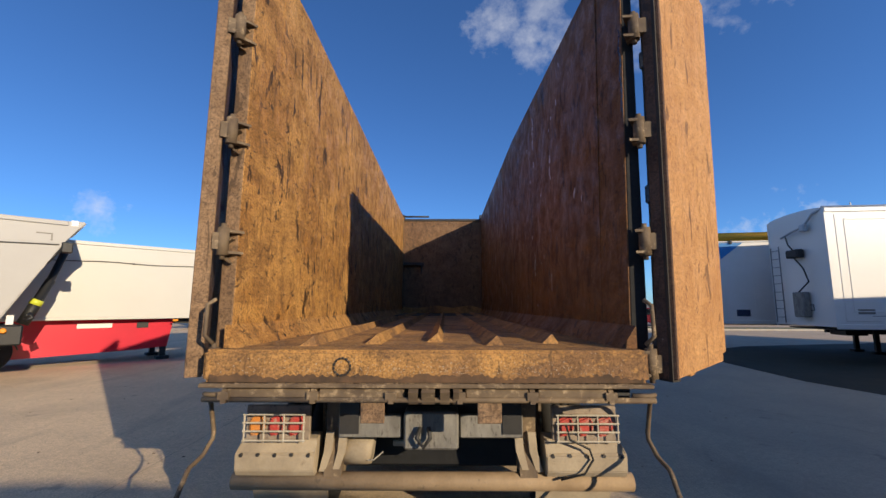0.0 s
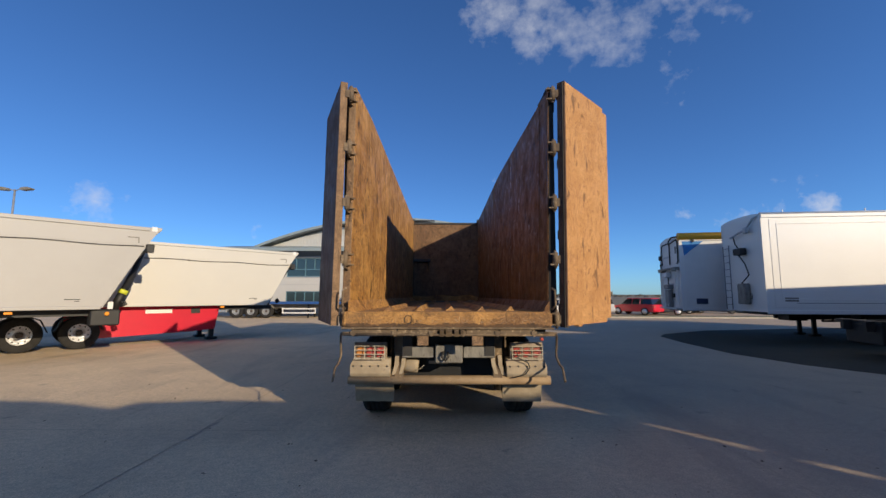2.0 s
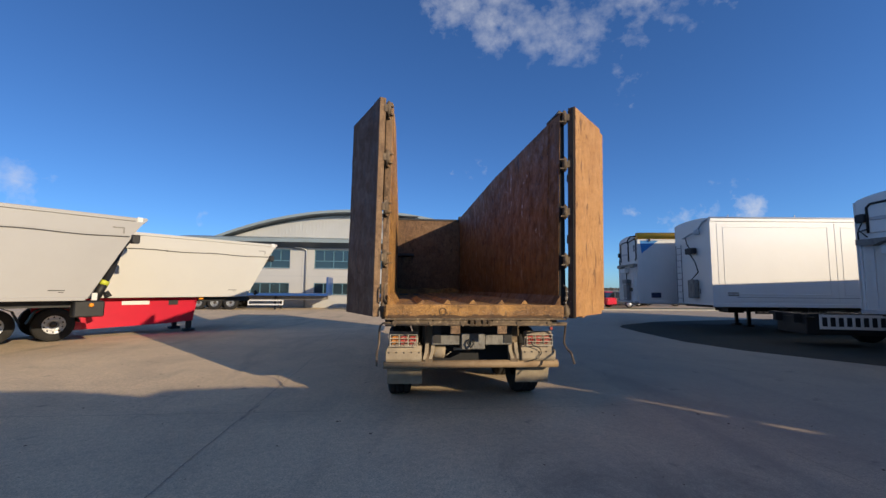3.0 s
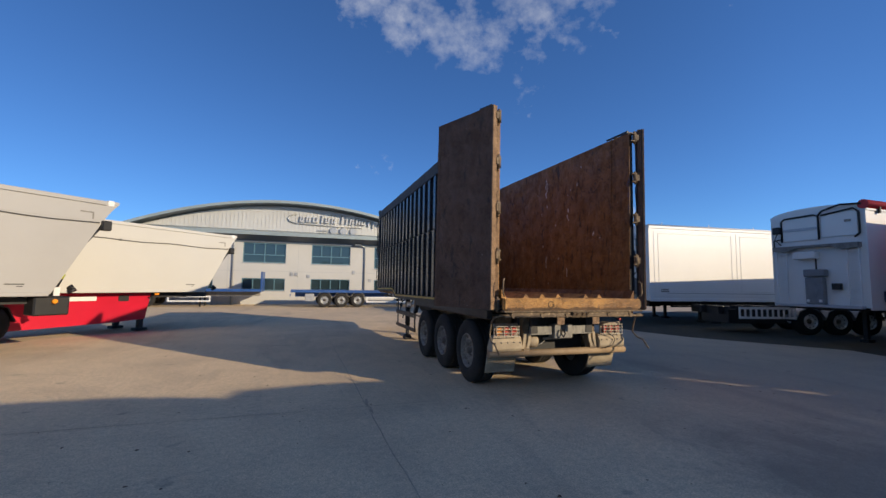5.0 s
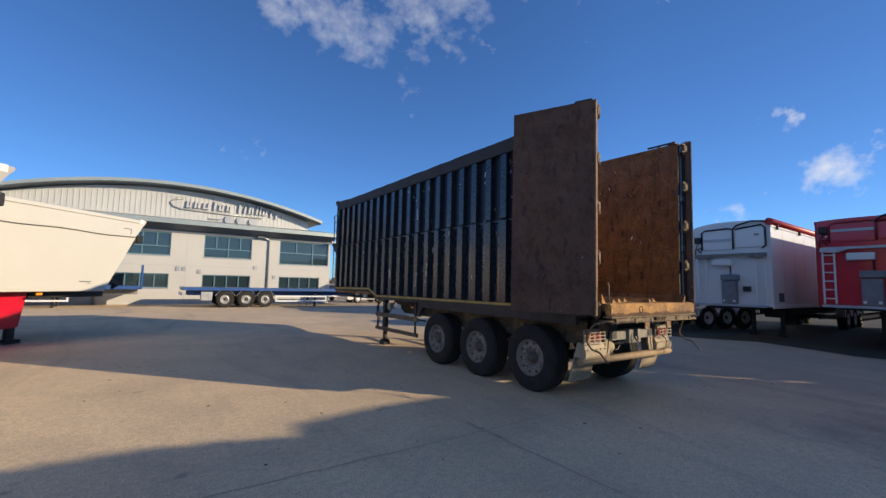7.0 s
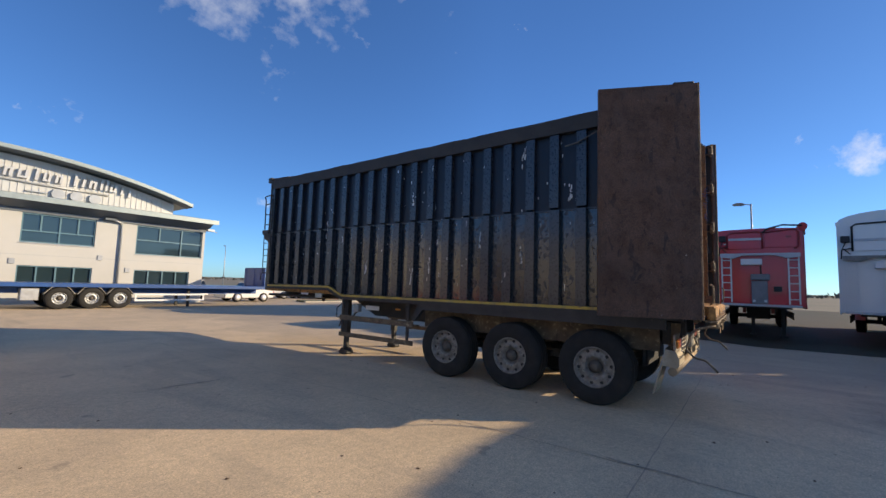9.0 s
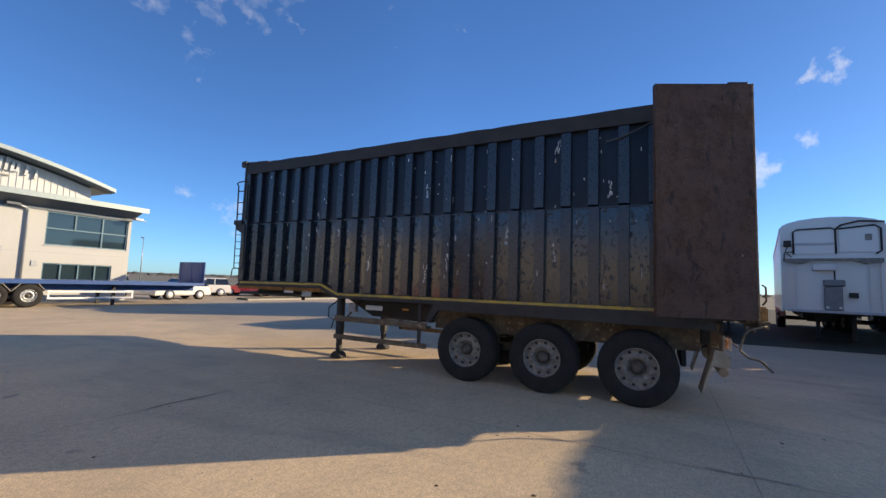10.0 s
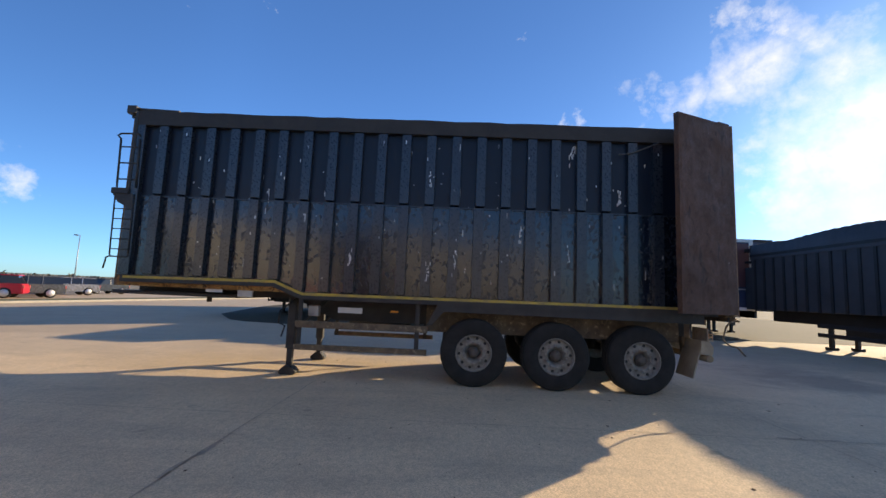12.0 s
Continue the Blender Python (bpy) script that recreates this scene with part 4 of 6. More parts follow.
# chassis
for s in (-1, 1):
    bm = bmesh.new()
    prism(bm, [(0.45, 0.92), (6.6, 0.90), (7.3, 1.24), (10.15, 1.28), (10.15, 1.40), (0.45, 1.27)], "x", s * 0.45, s * 0.57)
    part("chassis_beam", bm, STEEL_DARK, trailer)
    part("wheel_arch_panel", boxes((s * 0.74, s * 0.76, 0.75, 5.0, 0.80, 1.28)), STEEL_DIRTY, trailer)
    bm = bmesh.new()
    prism(bm, [(0.60, 1.27), (0.60, 1.14), (4.70, 1.16), (4.88, 0.94), (4.96, 0.94), (4.80, 1.27)], "x", s * 1.16, s * 1.245)
    part("mudguard_rail", bm, STEEL_DARK, trailer, "long grey mudguard rail over the wheels")
    part("mudguard_top", boxes((s * 0.80, s * 1.17, 0.70, 4.75, 1.175, 1.20)), STEEL_DARK, trailer)
    # landing leg
    lx = s * 0.80
    leg = part("landing_leg", boxes((lx - 0.06, lx + 0.06, 7.20, 7.34, 0.42, 1.40), w=0.008), STEEL_DARK, trailer, "square telescopic landing leg")
    part("inner_leg", boxes((lx - 0.045, lx + 0.045, 7.225, 7.315, 0.10, 0.44)), STEEL_DARK, leg)
    bm = bmesh.new()
    prism(bm, [(7.15, 0.0), (7.40, 0.0), (7.42, 0.05), (7.36, 0.11), (7.32, 0.15), (7.22, 0.15), (7.18, 0.11), (7.12, 0.05)], "x", lx - 0.10, lx + 0.10)
    bevel(bm, 0.015)
    part("foot", bm, STEEL_DARK, leg)
    part("leg_brace", pipes(0.02, [(lx, 7.20, 0.75), (lx, 6.7, 1.25)]), STEEL_DARK, leg)
    # side guard
    gx = s * 1.19
    part("guard_rail", boxes((gx - 0.015, gx + 0.015, 4.95, 7.08, 0.81, 0.92), w=0.005), STEEL_DIRTY, trailer)
    part("guard_rail", boxes((gx - 0.015, gx + 0.015, 4.95, 7.08, 0.46, 0.55), w=0.005), STEEL_DIRTY, trailer)
    for y in (5.12, 7.02):
        part("guard_post", boxes((gx - 0.012 - 0.03 * s, gx + 0.012 - 0.03 * s, y - 0.035, y + 0.035, 0.46, 1.27), w=0.004), STEEL_DARK, trailer)
    for i, y in enumerate((1.545, 2.89, 4.20)):
        wheel(WHEEL_OLD, trailer, pose(s * 1.015, y, 0.53, 0, 0, 0 if s < 0 else 180) @ pose(0, 0, 0, 37 * i + 11))
for y in (1.545, 2.89, 4.20):
    part("axle", pipes(0.065, [(-0.9, y, 0.525), (0.9, y, 0.525)], seg=12), STEEL_DARK, trailer)
    for s in (-1, 1):
        part("air_bag", pipes([0.11, 0.13, 0.12, 0.13, 0.11], [(s * 0.5, y + 0.28, 0.56 + 0.09 * k) for k in range(5)], seg=14), BLACK, trailer)
        part("trailing_arm", boxes((s * 0.45, s * 0.55, y - 0.45, y + 0.35, 0.50, 0.60), w=0.01), STEEL_DARK, trailer)
for y in (0.6, 2.2, 3.6, 5.0, 6.2, 8.0, 9.2):
    part("cross_member", boxes((-1.12, 1.12, y - 0.04, y + 0.04, 1.28 if y < 7 else 1.40, 1.36 if y < 7 else 1.47)), STEEL_DARK, trailer)
part("kingpin_plate", boxes((-0.95, 0.95, 8.2, 10.35, 1.22, 1.28), w=0.01), STEEL_DARK, trailer)
part("kingpin", pipes(0.045, [(0, 9.2, 1.10), (0, 9.2, 1.24)], seg=12), STEEL_DARK, trailer)
part("gooseneck_floor", boxes((-1.12, 1.12, 7.3, FRONT, 1.44, 1.48)), STEEL_DARK, trailer)
part("document_box", boxes((-1.13, -1.08, 7.85, 8.10, 1.25, 1.40), w=0.01), GALV, trailer)
part("white_marker_plate", boxes((-1.135, -1.125, 8.35, 8.62, 1.31, 1.39)), WHITE_MATT, trailer)
part("white_marker_plate", boxes((-1.02, -1.01, 6.05, 6.45, 1.06, 1.15)), WHITE_MATT, trailer)
part("orange_reflector", boxes((-1.02, -1.01, 5.45, 5.58, 1.10, 1.13)), ORANGE_LENS, trailer)
part("air_tank", pipes(0.14, [(-0.30, 5.3, 0.98), (-0.30, 6.4, 0.98)], seg=18), STEEL_DARK, trailer)
part("tank_rail", pipes(0.02, [(-0.95, 5.0, 0.82), (-0.95, 6.9, 0.86)]), STEEL_DIRTY, trailer)
part("hose", pipes(0.014, [(-0.88, 7.22, 1.25), (-1.0, 7.42, 1.05), (-0.98, 7.44, 0.85), (-0.9, 7.36, 0.80), (-0.92, 7.40, 0.62)]), BLACK, trailer)
part("valve_block", boxes((-0.92, -0.80, 6.80, 6.98, 0.98, 1.16), w=0.015), GALV, trailer)

# lamps, plates, flaps and underrun bar at the rear
for s in (-1, 1):
    x0, x1 = sorted((s * 0.79, s * 1.16))
    board = part("lamp_board", boxes((x0 - 0.02, x1 + 0.02, 0.50, 0.53, 0.86, 1.08), w=0.006), LAMP_BACK, trailer)
    wl_ = (x1 - x0) / 3
    order = (LENS_AMBER, LENS_RED, LENS_RED) if s < 0 else (LENS_RED, LENS_RED, LENS_RED)
    for k, lens in enumerate(order):
        bm = bmesh.new()
        xc, e = x0 + (k + 0.5) * wl_, wl_ * 0.40
        prism(bm, [(xc - e, 0.905), (xc - e * 0.3, 0.895), (xc + e, 0.93), (xc + e, 1.0), (xc + e * 0.4, 1.03), (xc - e, 1.0)], "y", 0.47, 0.50)
        bevel(bm, 0.012, 2)
        part("lamp_lens", bm, lens, board)
    bars = [[(x0 - 0.01, 0.43, z), (x1 + 0.01, 0.43, z)] for z in (0.885, 0.94, 0.99, 1.04)]
    bars += [[(x, 0.432, 0.875), (x, 0.432, 1.045)] for x in [x0 + k * (x1 - x0) / 6 for k in (0, 2, 4, 6)]]
    part("wire_guard", pipes(0.006, *bars, seg=6), WIRE, board, "pale wire lamp guard")
    bm = bmesh.new()
    prism(bm, [(0.62, 0.89), (0.50, 0.875), (0.47, 0.80), (0.455, 0.795), (0.452, 0.785), (0.455, 0.70), (0.48, 0.66), (0.66, 0.68)], "x", s * 0.72, s * 1.22)
    bmesh.ops.bevel(bm, geom=list(bm.edges), offset=0.012, segments=2, affect="EDGES", clamp_overlap=True)
    for v in bm.verts:
        if v.co.z > 0.80:
            v.co.x -= s * 0.035 * (v.co.z - 0.80) / 0.09 if abs(v.co.x) > 1.1 else 0.0
    hood = part("mudguard_hood", bm, FLAP, trailer, "dust-covered plastic mudguard end")
    tagged(part("hood_bolts", pipes(0.012, *[[(s * (0.76 + 0.105 * k), 0.448, 0.79 + 0.004 * (k % 2)), (s * (0.76 + 0.105 * k), 0.47, 0.79)] for k in range(5)], seg=6), STEEL_DARK, hood), kind="stuff")
    bm = bmesh.new()
    prism(bm, [(0.64, 0.72), (0.66, 0.72), (0.78, 0.30), (0.76, 0.30)], "x", s * 0.70, s * 1.20)
    part("mud_flap", bm, FLAP, trailer, "stiff dusty mud flap")
    bm = bmesh.new()
    prism(bm, [(0.50, 1.20), (0.62, 1.20), (0.66, 0.86), (0.62, 0.64), (0.52, 0.56), (0.48, 0.62), (0.54, 0.84)], "x", s * 0.56, s * 0.67)
    part("bumper_bracket", bm, STEEL_DIRTY, trailer)
    for off in (0.0, 0.085):
        bm = bmesh.new()
        prism(bm, [(s * (0.665 - off), 0.92), (s * (0.615 - off), 0.92), (s * (0.625 - off), 0.80), (s * (0.665 - off), 0.68), (s * (0.705 - off), 0.68), (s * (0.675 - off), 0.80)], "y", 0.50, 0.53)
        part("curved_stay", bm, FLAP, trailer)
    part("rear_plate", boxes((s * 0.185, s * 0.578, 0.46, 0.49, 0.895, 1.035), w=0.006), PLATE_GREY, trailer, "scratched grey plate")
bm = bmesh.new()
pipe(bm, [(-0.58, 0.62, 0.78), (-0.42, 0.62, 0.78), (-0.38, 0.62, 0.775)], [0.10, 0.095, 0.085], 18)
part("brake_chamber", bm, FLAP, trailer, "dusty drum-shaped brake chamber")
part("hose_clip_bar", boxes((-0.25, 0.0, 0.60, 0.63, 0.80, 0.835), w=0.005), FLAP, trailer)
part("thin_wire", pipes(0.004, [(-0.40, 0.52, 0.74), (-0.36, 0.50, 0.75), (-0.30, 0.50, 0.80)], seg=5), WIRE, trailer)
# black block added to hide sunlit ground and keep the underbody dark
part("suspension_beam", boxes((-0.72, 0.72, 0.92, 1.0, 0.56, 0.96), w=0.02), BLACK, trailer)
part("underrun_bar", pipes(0.055, [(-1.25, 0.53, 0.615), (1.27, 0.53, 0.615)], seg=18), BAR_TAN, trailer, "round dusty underrun bar")
part("coupling_box", boxes((-0.165, 0.175, 0.42, 0.60, 0.835, 1.06), w=0.012), PLATE_GREY, trailer)
part("coupling_loop", pipes(0.014, [(-0.06, 0.39, 0.98), (-0.08, 0.37, 0.92), (-0.04, 0.36, 0.87), (0.0, 0.37, 0.92), (-0.01, 0.39, 0.98)]), STEEL_DARK, trailer)
part("rear_cross_beam", boxes((-0.70, 0.70, 0.62, 0.74, 0.90, 1.22), w=0.01), STEEL_DARK, trailer)
part("side_reflector", boxes((1.15, 1.19, 0.48, 0.52, 1.10, 1.14), w=0.006), LENS_RED, trailer)
part("lamp_cable", pipes(0.007, [(0.84, 0.44, 0.99), (0.86, 0.42, 0.90), (0.98, 0.43, 0.84), (1.0, 0.43, 0.78), (0.94, 0.42, 0.70), (0.80, 0.44, 0.66)]), BLACK, trailer)

# front ladder and platform on the front corner
def ladder(parent, x, y0, y1, z0, z1, lean, step, r, mat):
    l = part("ladder", pipes(r, [(x, y0, z1), (x, y0 + lean, z0)]), mat, parent)
    part("ladder_rail", pipes(r, [(x, y1, z1), (x, y1 + lean, z0)]), mat, l)
    k = int((z1 - z0) / step)
    for i in range(k):
        f = (i + 0.5) / k
        z = z1 - (z1 - z0) * f
        part("rung", pipes(r * 0.8, [(x, y0 + lean * f, z), (x, y1 + lean * f, z)], seg=6), mat, l)
    return l


ladder(trailer, -1.27, 9.91, 10.22, 1.86, 2.86, -0.03, 0.165, 0.012, STEEL_DARK)
upper = ladder(trailer, -1.27, 9.92, 10.24, 2.97, 3.80, -0.03, 0.27, 0.016, STEEL_DARK)
part("hand_hoop", pipes(0.016, [(-1.27, 10.24, 3.80), (-1.27, 10.30, 3.86), (-1.27, 10.24, 3.89), (-1.27, 9.96, 3.90), (-1.27, 9.92, 3.86)]), STEEL_DARK, upper)
part("lower_hoop", pipes(0.012, [(-1.27, 10.19, 1.86), (-1.27, 10.17, 1.82), (-1.27, 9.90, 1.82), (-1.27, 9.88, 1.86)]), STEEL_DARK, trailer)
part("corner_stanchion", boxes((-1.275, -1.235, 9.99, 10.04, 2.95, 4.30), w=0.006), STEEL_DARK, trailer)
part("platform", boxes((-1.30, -0.55, 9.99, 10.28, 2.86, 2.96), w=0.008), STEEL_DARK, trailer)
for x in (-1.27, -0.62):
    bm = bmesh.new()
    prism(bm, [(9.90, 2.86), (10.26, 2.86), (10.16, 2.72), (9.90, 2.60)], "x", x - 0.01, x + 0.01)
    part("platform_bracket", bm, STEEL_DARK, trailer)
part("hanging_cable", pipes(0.012, [(-1.27, 10.17, 1.83), (-1.27, 10.24, 1.80), (-1.27, 10.25, 1.72), (-1.27, 10.27, 1.62)]), BLACK, trailer)

# torn net in the gap behind the standing door
for s, y0, zb in ((1, 0.26, 2.93), (-1, 0.36, 3.10)):
    bm = bmesh.new()
    for k in range(14):
        z = zb + 0.042 * k
        w = 0.03 + 0.025 * math.sin(k * 1.3)
        pipe(bm, [(s * 1.225, y0, z), (s * 1.255, y0 + 0.04 + w, z + 0.02), (s * 1.285, y0 + 0.08 + w, z + 0.045)], 0.003, 5)
        pipe(bm, [(s * 1.225, y0, z + 0.045), (s * 1.255, y0 + 0.04 + w, z + 0.02), (s * 1.285, y0 + 0.08 + w, z)], 0.003, 5)
    tagged(part("torn_net", bm, NET, trailer, "scrap of torn blue netting"), kind="stuff")
part("gap_plate", boxes((-1.34, -1.26, 0.40, 0.408, 2.9, 4.28)), RAIL_DARK, trailer)

part("loose_strap", pipes(0.012, [(-1.275, 1.30, 4.05), (-1.29, 1.45, 3.98), (-1.285, 1.75, 3.86), (-1.275, 1.95, 3.83)]), ROPE, trailer)

# crumbs lying along the sill
bm = bmesh.new()
for k in range(900):
    x = random.uniform(-1.1, 1.1)
    y = random.uniform(0.032, 0.05) if k % 2 else random.uniform(0.2, 3.0)
    z = 1.297 if k % 2 else FLOOR
    r = random.uniform(0.002, 0.006)
    v = [bm.verts.new((x + r * a, y + r * b * 0.7, z + r * c)) for a, b, c in ((1, 0, 0), (-0.6, 0.8, 0), (-0.6, -0.8, 0), (0.1, 0.1, 1.1))]
    for q in ((0, 1, 3), (1, 2, 3), (2, 0, 3), (0, 2, 1)):
        bm.faces.new([v[i] for i in q])
tagged(part("gravel_crumbs", bm, GRAVEL, trailer), kind="stuff")
bm = bmesh.new()
for k in range(520):
    x = random.choice((random.uniform(-1.15, 1.1), random.gauss(0.35, 0.35)))
    if -1.18 < x < 1.12:
        z, r = 1.345 + abs(random.gauss(0, 0.045)), random.uniform(0.0015, 0.0042)
        v = [bm.verts.new((x + r * a, 0.0495 - r * b * 0.9, min(z, 1.46) + r * c)) for a, b, c in ((1, 0, 0), (-0.6, 0, 0.8), (-0.6, 0, -0.8), (0.1, 1.1, 0.1))]
        for q in ((0, 1, 3), (1, 2, 3), (2, 0, 3), (0, 2, 1)):
            bm.faces.new([v[i] for i in q])
tagged(part("sill_grit", bm, PALE_GRIT, trailer, "pale grit stuck to the sill"), kind="stuff")


# ---- box trailers in the row opposite ----
def arc_box(L, W, z0, z1, rise, bevel_w=0.02):
    """A closed van body with a slightly arched roof; its front face lies at x = 0."""
    bm = bmesh.new()
    h = W / 2
    top = [(h * math.cos(math.pi * k / 10) if 0 < k < 10 else (h if k == 0 else -h), z1 - rise + rise * math.sin(math.pi * k / 10)) for k in range(11)]
    prism(bm, [(-h, z0), (h, z0)] + top, "x", 0, L)
    return bm


def tri_axle(parent, kit, xs, W, z, up):
    for x in xs:
        for s in (-1, 1):
            wheel(kit, parent, pose(x, s * (W / 2 - 0.20), z, 0, 0, 90 if s < 0 else -90))
        part("axle", pipes(0.06, [(x, -W / 2 + 0.3, z), (x, W / 2 - 0.3, z)], seg=8), BLACK, parent)


def landing_gear(parent, x, W, z1):
    for y in (-0.30 * W, 0.08 * W):
        leg = part("landing_leg", boxes((x - 0.07, x + 0.07, y - 0.06, y + 0.06, 0.10, z1), w=0.006), BLACK, parent)
        part("foot", boxes((x - 0.17, x + 0.17, y - 0.13, y + 0.13, 0.0, 0.10), w=0.02), BLACK, leg)


AXLES = (10.0, 11.31, 12.62)


def van_trailer(at, label, z0, z1, rise, body_mat, trim, L=14.0, W=2.5, front="ladder", roll=None, chassis=BLACK, side_panels=0, badge=None, guard=BLACK, dots=False, tri=None, legs_at=2.6, group="parked trailers in the row"):
    t = thing("walking_floor_trailer", label, "trailer", at, group)
    body = part("body", arc_box(L, W, z0, z1, rise), body_mat, t)
    h = W / 2
    for s in (-1, 1):
        part("corner_trim", boxes((-0.02, 0.16, s * h - 0.02 * s if s > 0 else -h - 0.012, (h + 0.012) if s > 0 else -h + 0.02, z0, z1 - rise - 0.02)), trim, body)
        part("top_rail", boxes((-0.01, L, min(s * (h - 0.03), s * (h + 0.03)), max(s * (h - 0.03), s * (h + 0.03)), z1 - rise - 0.10, z1 - rise + 0.02), w=0.01), trim, body)
        part("lower_rail", boxes((-0.01, L, min(s * (h - 0.03), s * (h + 0.02)), max(s * (h - 0.03), s * (h + 0.02)), z0 - 0.06, z0 + 0.08), w=0.01), trim, body)
        for k in range(side_panels):
            a, b = 0.24 + k * (L - 0.3) / side_panels, 0.24 + (k + 1) * (L - 0.3) / side_panels - 0.05
            panel = part("side_panel", boxes((a, b, min(s * h, s * (h + 0.012)), max(s * h, s * (h + 0.012)), z0 + 0.16, z1 - rise - 0.16), w=0.005), body_mat, body)
            y0, y1 = sorted((s * (h + 0.012), s * (h + 0.024)))
            za, zb = z0 + 0.42, z1 - rise - 0.30
            for row in ((a + 0.22, a + 0.25, za, zb), (b - 0.25, b - 0.22, za, zb), (a + 0.25, b - 0.25, za, za + 0.03), (a + 0.25, b - 0.25, zb - 0.03, zb)):
                part("panel_bead", boxes((row[0], row[1], y0, y1, row[2], row[3]), w=0.006), body_mat, panel)
        for k in range(11):
            if not side_panels:
                x = 1.2 * (k + 1)
                part("side_seam", boxes((x - 0.012, x + 0.012, min(s * h, s * (h + 0.004)), max(s * h, s * (h + 0.004)), z0 + 0.09, z1 - rise - 0.12)), trim, body)
    for s in (-1, 1):
        part("chassis_beam", boxes((4.4, L - 0.3, s * 0.5 - 0.06, s * 0.5 + 0.06, z0 - 0.42, z0 - 0.03)), chassis, t)
        part("side_guard", boxes((5.2, 9.2, min(s * h, s * (h - 0.04)), max(s * h, s * (h - 0.04)), 0.62, 0.70)), guard, t)
        part("side_guard", boxes((5.2, 9.2, min(s * h, s * (h - 0.04)), max(s * h, s * (h - 0.04)), 0.84, 0.92)), guard, t)
        for k in range(13):
            part("guard_slat", boxes((5.22 + k * 0.328, 5.28 + k * 0.328, min(s * (h - 0.01), s * (h - 0.03)), max(s * (h - 0.01), s * (h - 0.03)), 0.62, 0.92)), guard, t)
        for x in AXLES:
            bm = bmesh.new()
            arc = [(x + r * math.cos(a), 0.5 + r * math.sin(a)) for r, aa in ((0.60, (10, 45, 90, 135, 170)), (0.57, (170, 135, 90, 45, 10))) for a in map(radians, aa)]
            prism(bm, arc, "y", s * (h - 0.38), s * (h - 0.01))
            part("mudguard", bm, WHITE_MATT if trim is WHITE else BLACK, t)
    tri_axle(t, WHEEL_NEW, AXLES, W, 0.50, 0)
    landing_gear(t, legs_at, W, z0 - 0.05)
    part("valve_cabinet", boxes((4.5, 5.2, -0.42, 0.42, 0.62, z0 - 0.06), w=0.02), BLACK, t)
    part("kingpin_plate", boxes((0.15, 2.2, -0.9, 0.9, z0 - 0.10, z0 - 0.062)), BLACK, t)
    if front == "ladder":
        w = h - 0.12
        for s in (-1, 1):
            a, b = sorted((s * (w - 0.02), s * (w - 0.34)))
            l = part("ladder", boxes((-0.12, -0.08, a, a + 0.045, z0 + 0.08, z0 + 1.70)), WHITE_MATT, t, "white-painted ladder")
            part("ladder_rail", boxes((-0.12, -0.08, b - 0.045, b, z0 + 0.08, z0 + 1.70)), WHITE_MATT, l)
            for k in range(6):
                part("rung", boxes((-0.115, -0.085, a + 0.045, b - 0.045, z0 + 0.23 + 0.27 * k, z0 + 0.262 + 0.27 * k)), WHITE_MATT, l)
        bm = bmesh.new()
        prism(bm, [(-w, z0 + 1.70), (-w, z0 + 1.84), (w, z0 + 1.84), (w, z0 + 1.70), (w * 0.66, z0 + 1.66), (w * 0.42, z0 + 1.77), (-w * 0.42, z0 + 1.77), (-w * 0.66, z0 + 1.66)], "x", -0.20, -0.01)
        part("platform", bm, PLATE_GREY if trim is WHITE else PALE_METAL, t, "bare metal access platform")
        part("control_box", boxes((-0.22, -0.02, -0.23, 0.23, z0 + 0.06, z0 + 0.86), w=0.02), BOX_GREY, t)
        part("box_latch", boxes((-0.235, -0.22, -0.20, -0.12, z0 + 0.12, z0 + 0.20), w=0.006), WHITE_MATT, t)
        part("box_latch", boxes((-0.235, -0.22, 0.12, 0.20, z0 + 0.12, z0 + 0.20), w=0.006), WHITE_MATT, t)
        part("control_lid", boxes((-0.26, -0.02, -0.30, 0.25, z0 + 0.88, z0 + 1.10), w=0.03), BOX_GREY, t)
        part("lower_step", boxes((-0.20, -0.01, -w, w, z0 - 0.03, z0 + 0.05), w=0.006), PALE_METAL, t)
        part("hatch", boxes((-0.035, -0.005, -0.10, 0.72 * h, z0 + 2.0, z1 - rise - 0.10), w=0.01), body_mat, t)
        part("side_hatch", boxes((-0.03, -0.005, -0.86 * h, -0.14 * h, z0 + 2.05, z1 - rise - 0.04), w=0.01), body_mat, t)
        part("hatch_handle", boxes((-0.05, -0.03, -0.74 * h, -0.62 * h, z0 + 2.45, z1 - rise - 0.30)), trim if trim is not WHITE else PLATE_GREY, t)
        part("hatch_bar", boxes((-0.06, -0.03, -0.10 * h, 0.70 * h, z0 + 2.32, z0 + 2.40)), PALE_METAL, t)
        part("sheet_hose", pipes(0.03, [(-0.08, -0.12, z1 - rise - 0.12), (-0.10, -0.25, z1 - rise + 0.02), (-0.12, -0.7, z1 - rise + 0.14), (-0.08, -h + 0.05, z1 - rise + 0.10)]), BLACK, t)
        part("drop_pipe", pipes(0.022, [(-0.14, -0.05, z0 + 1.1), (-0.14, -0.05, z0 + 1.66)]), BLACK, t)
        part("small_box", boxes((-0.14, -0.02, -0.62, -0.40, z0 + 0.50, z0 + 0.68), w=0.01), BLACK, t)
        part("valve_housing", boxes((-0.24, -0.02, -0.10, 0.52, z0 + 1.42, z0 + 1.64), w=0.02), WHITE_MATT, t)
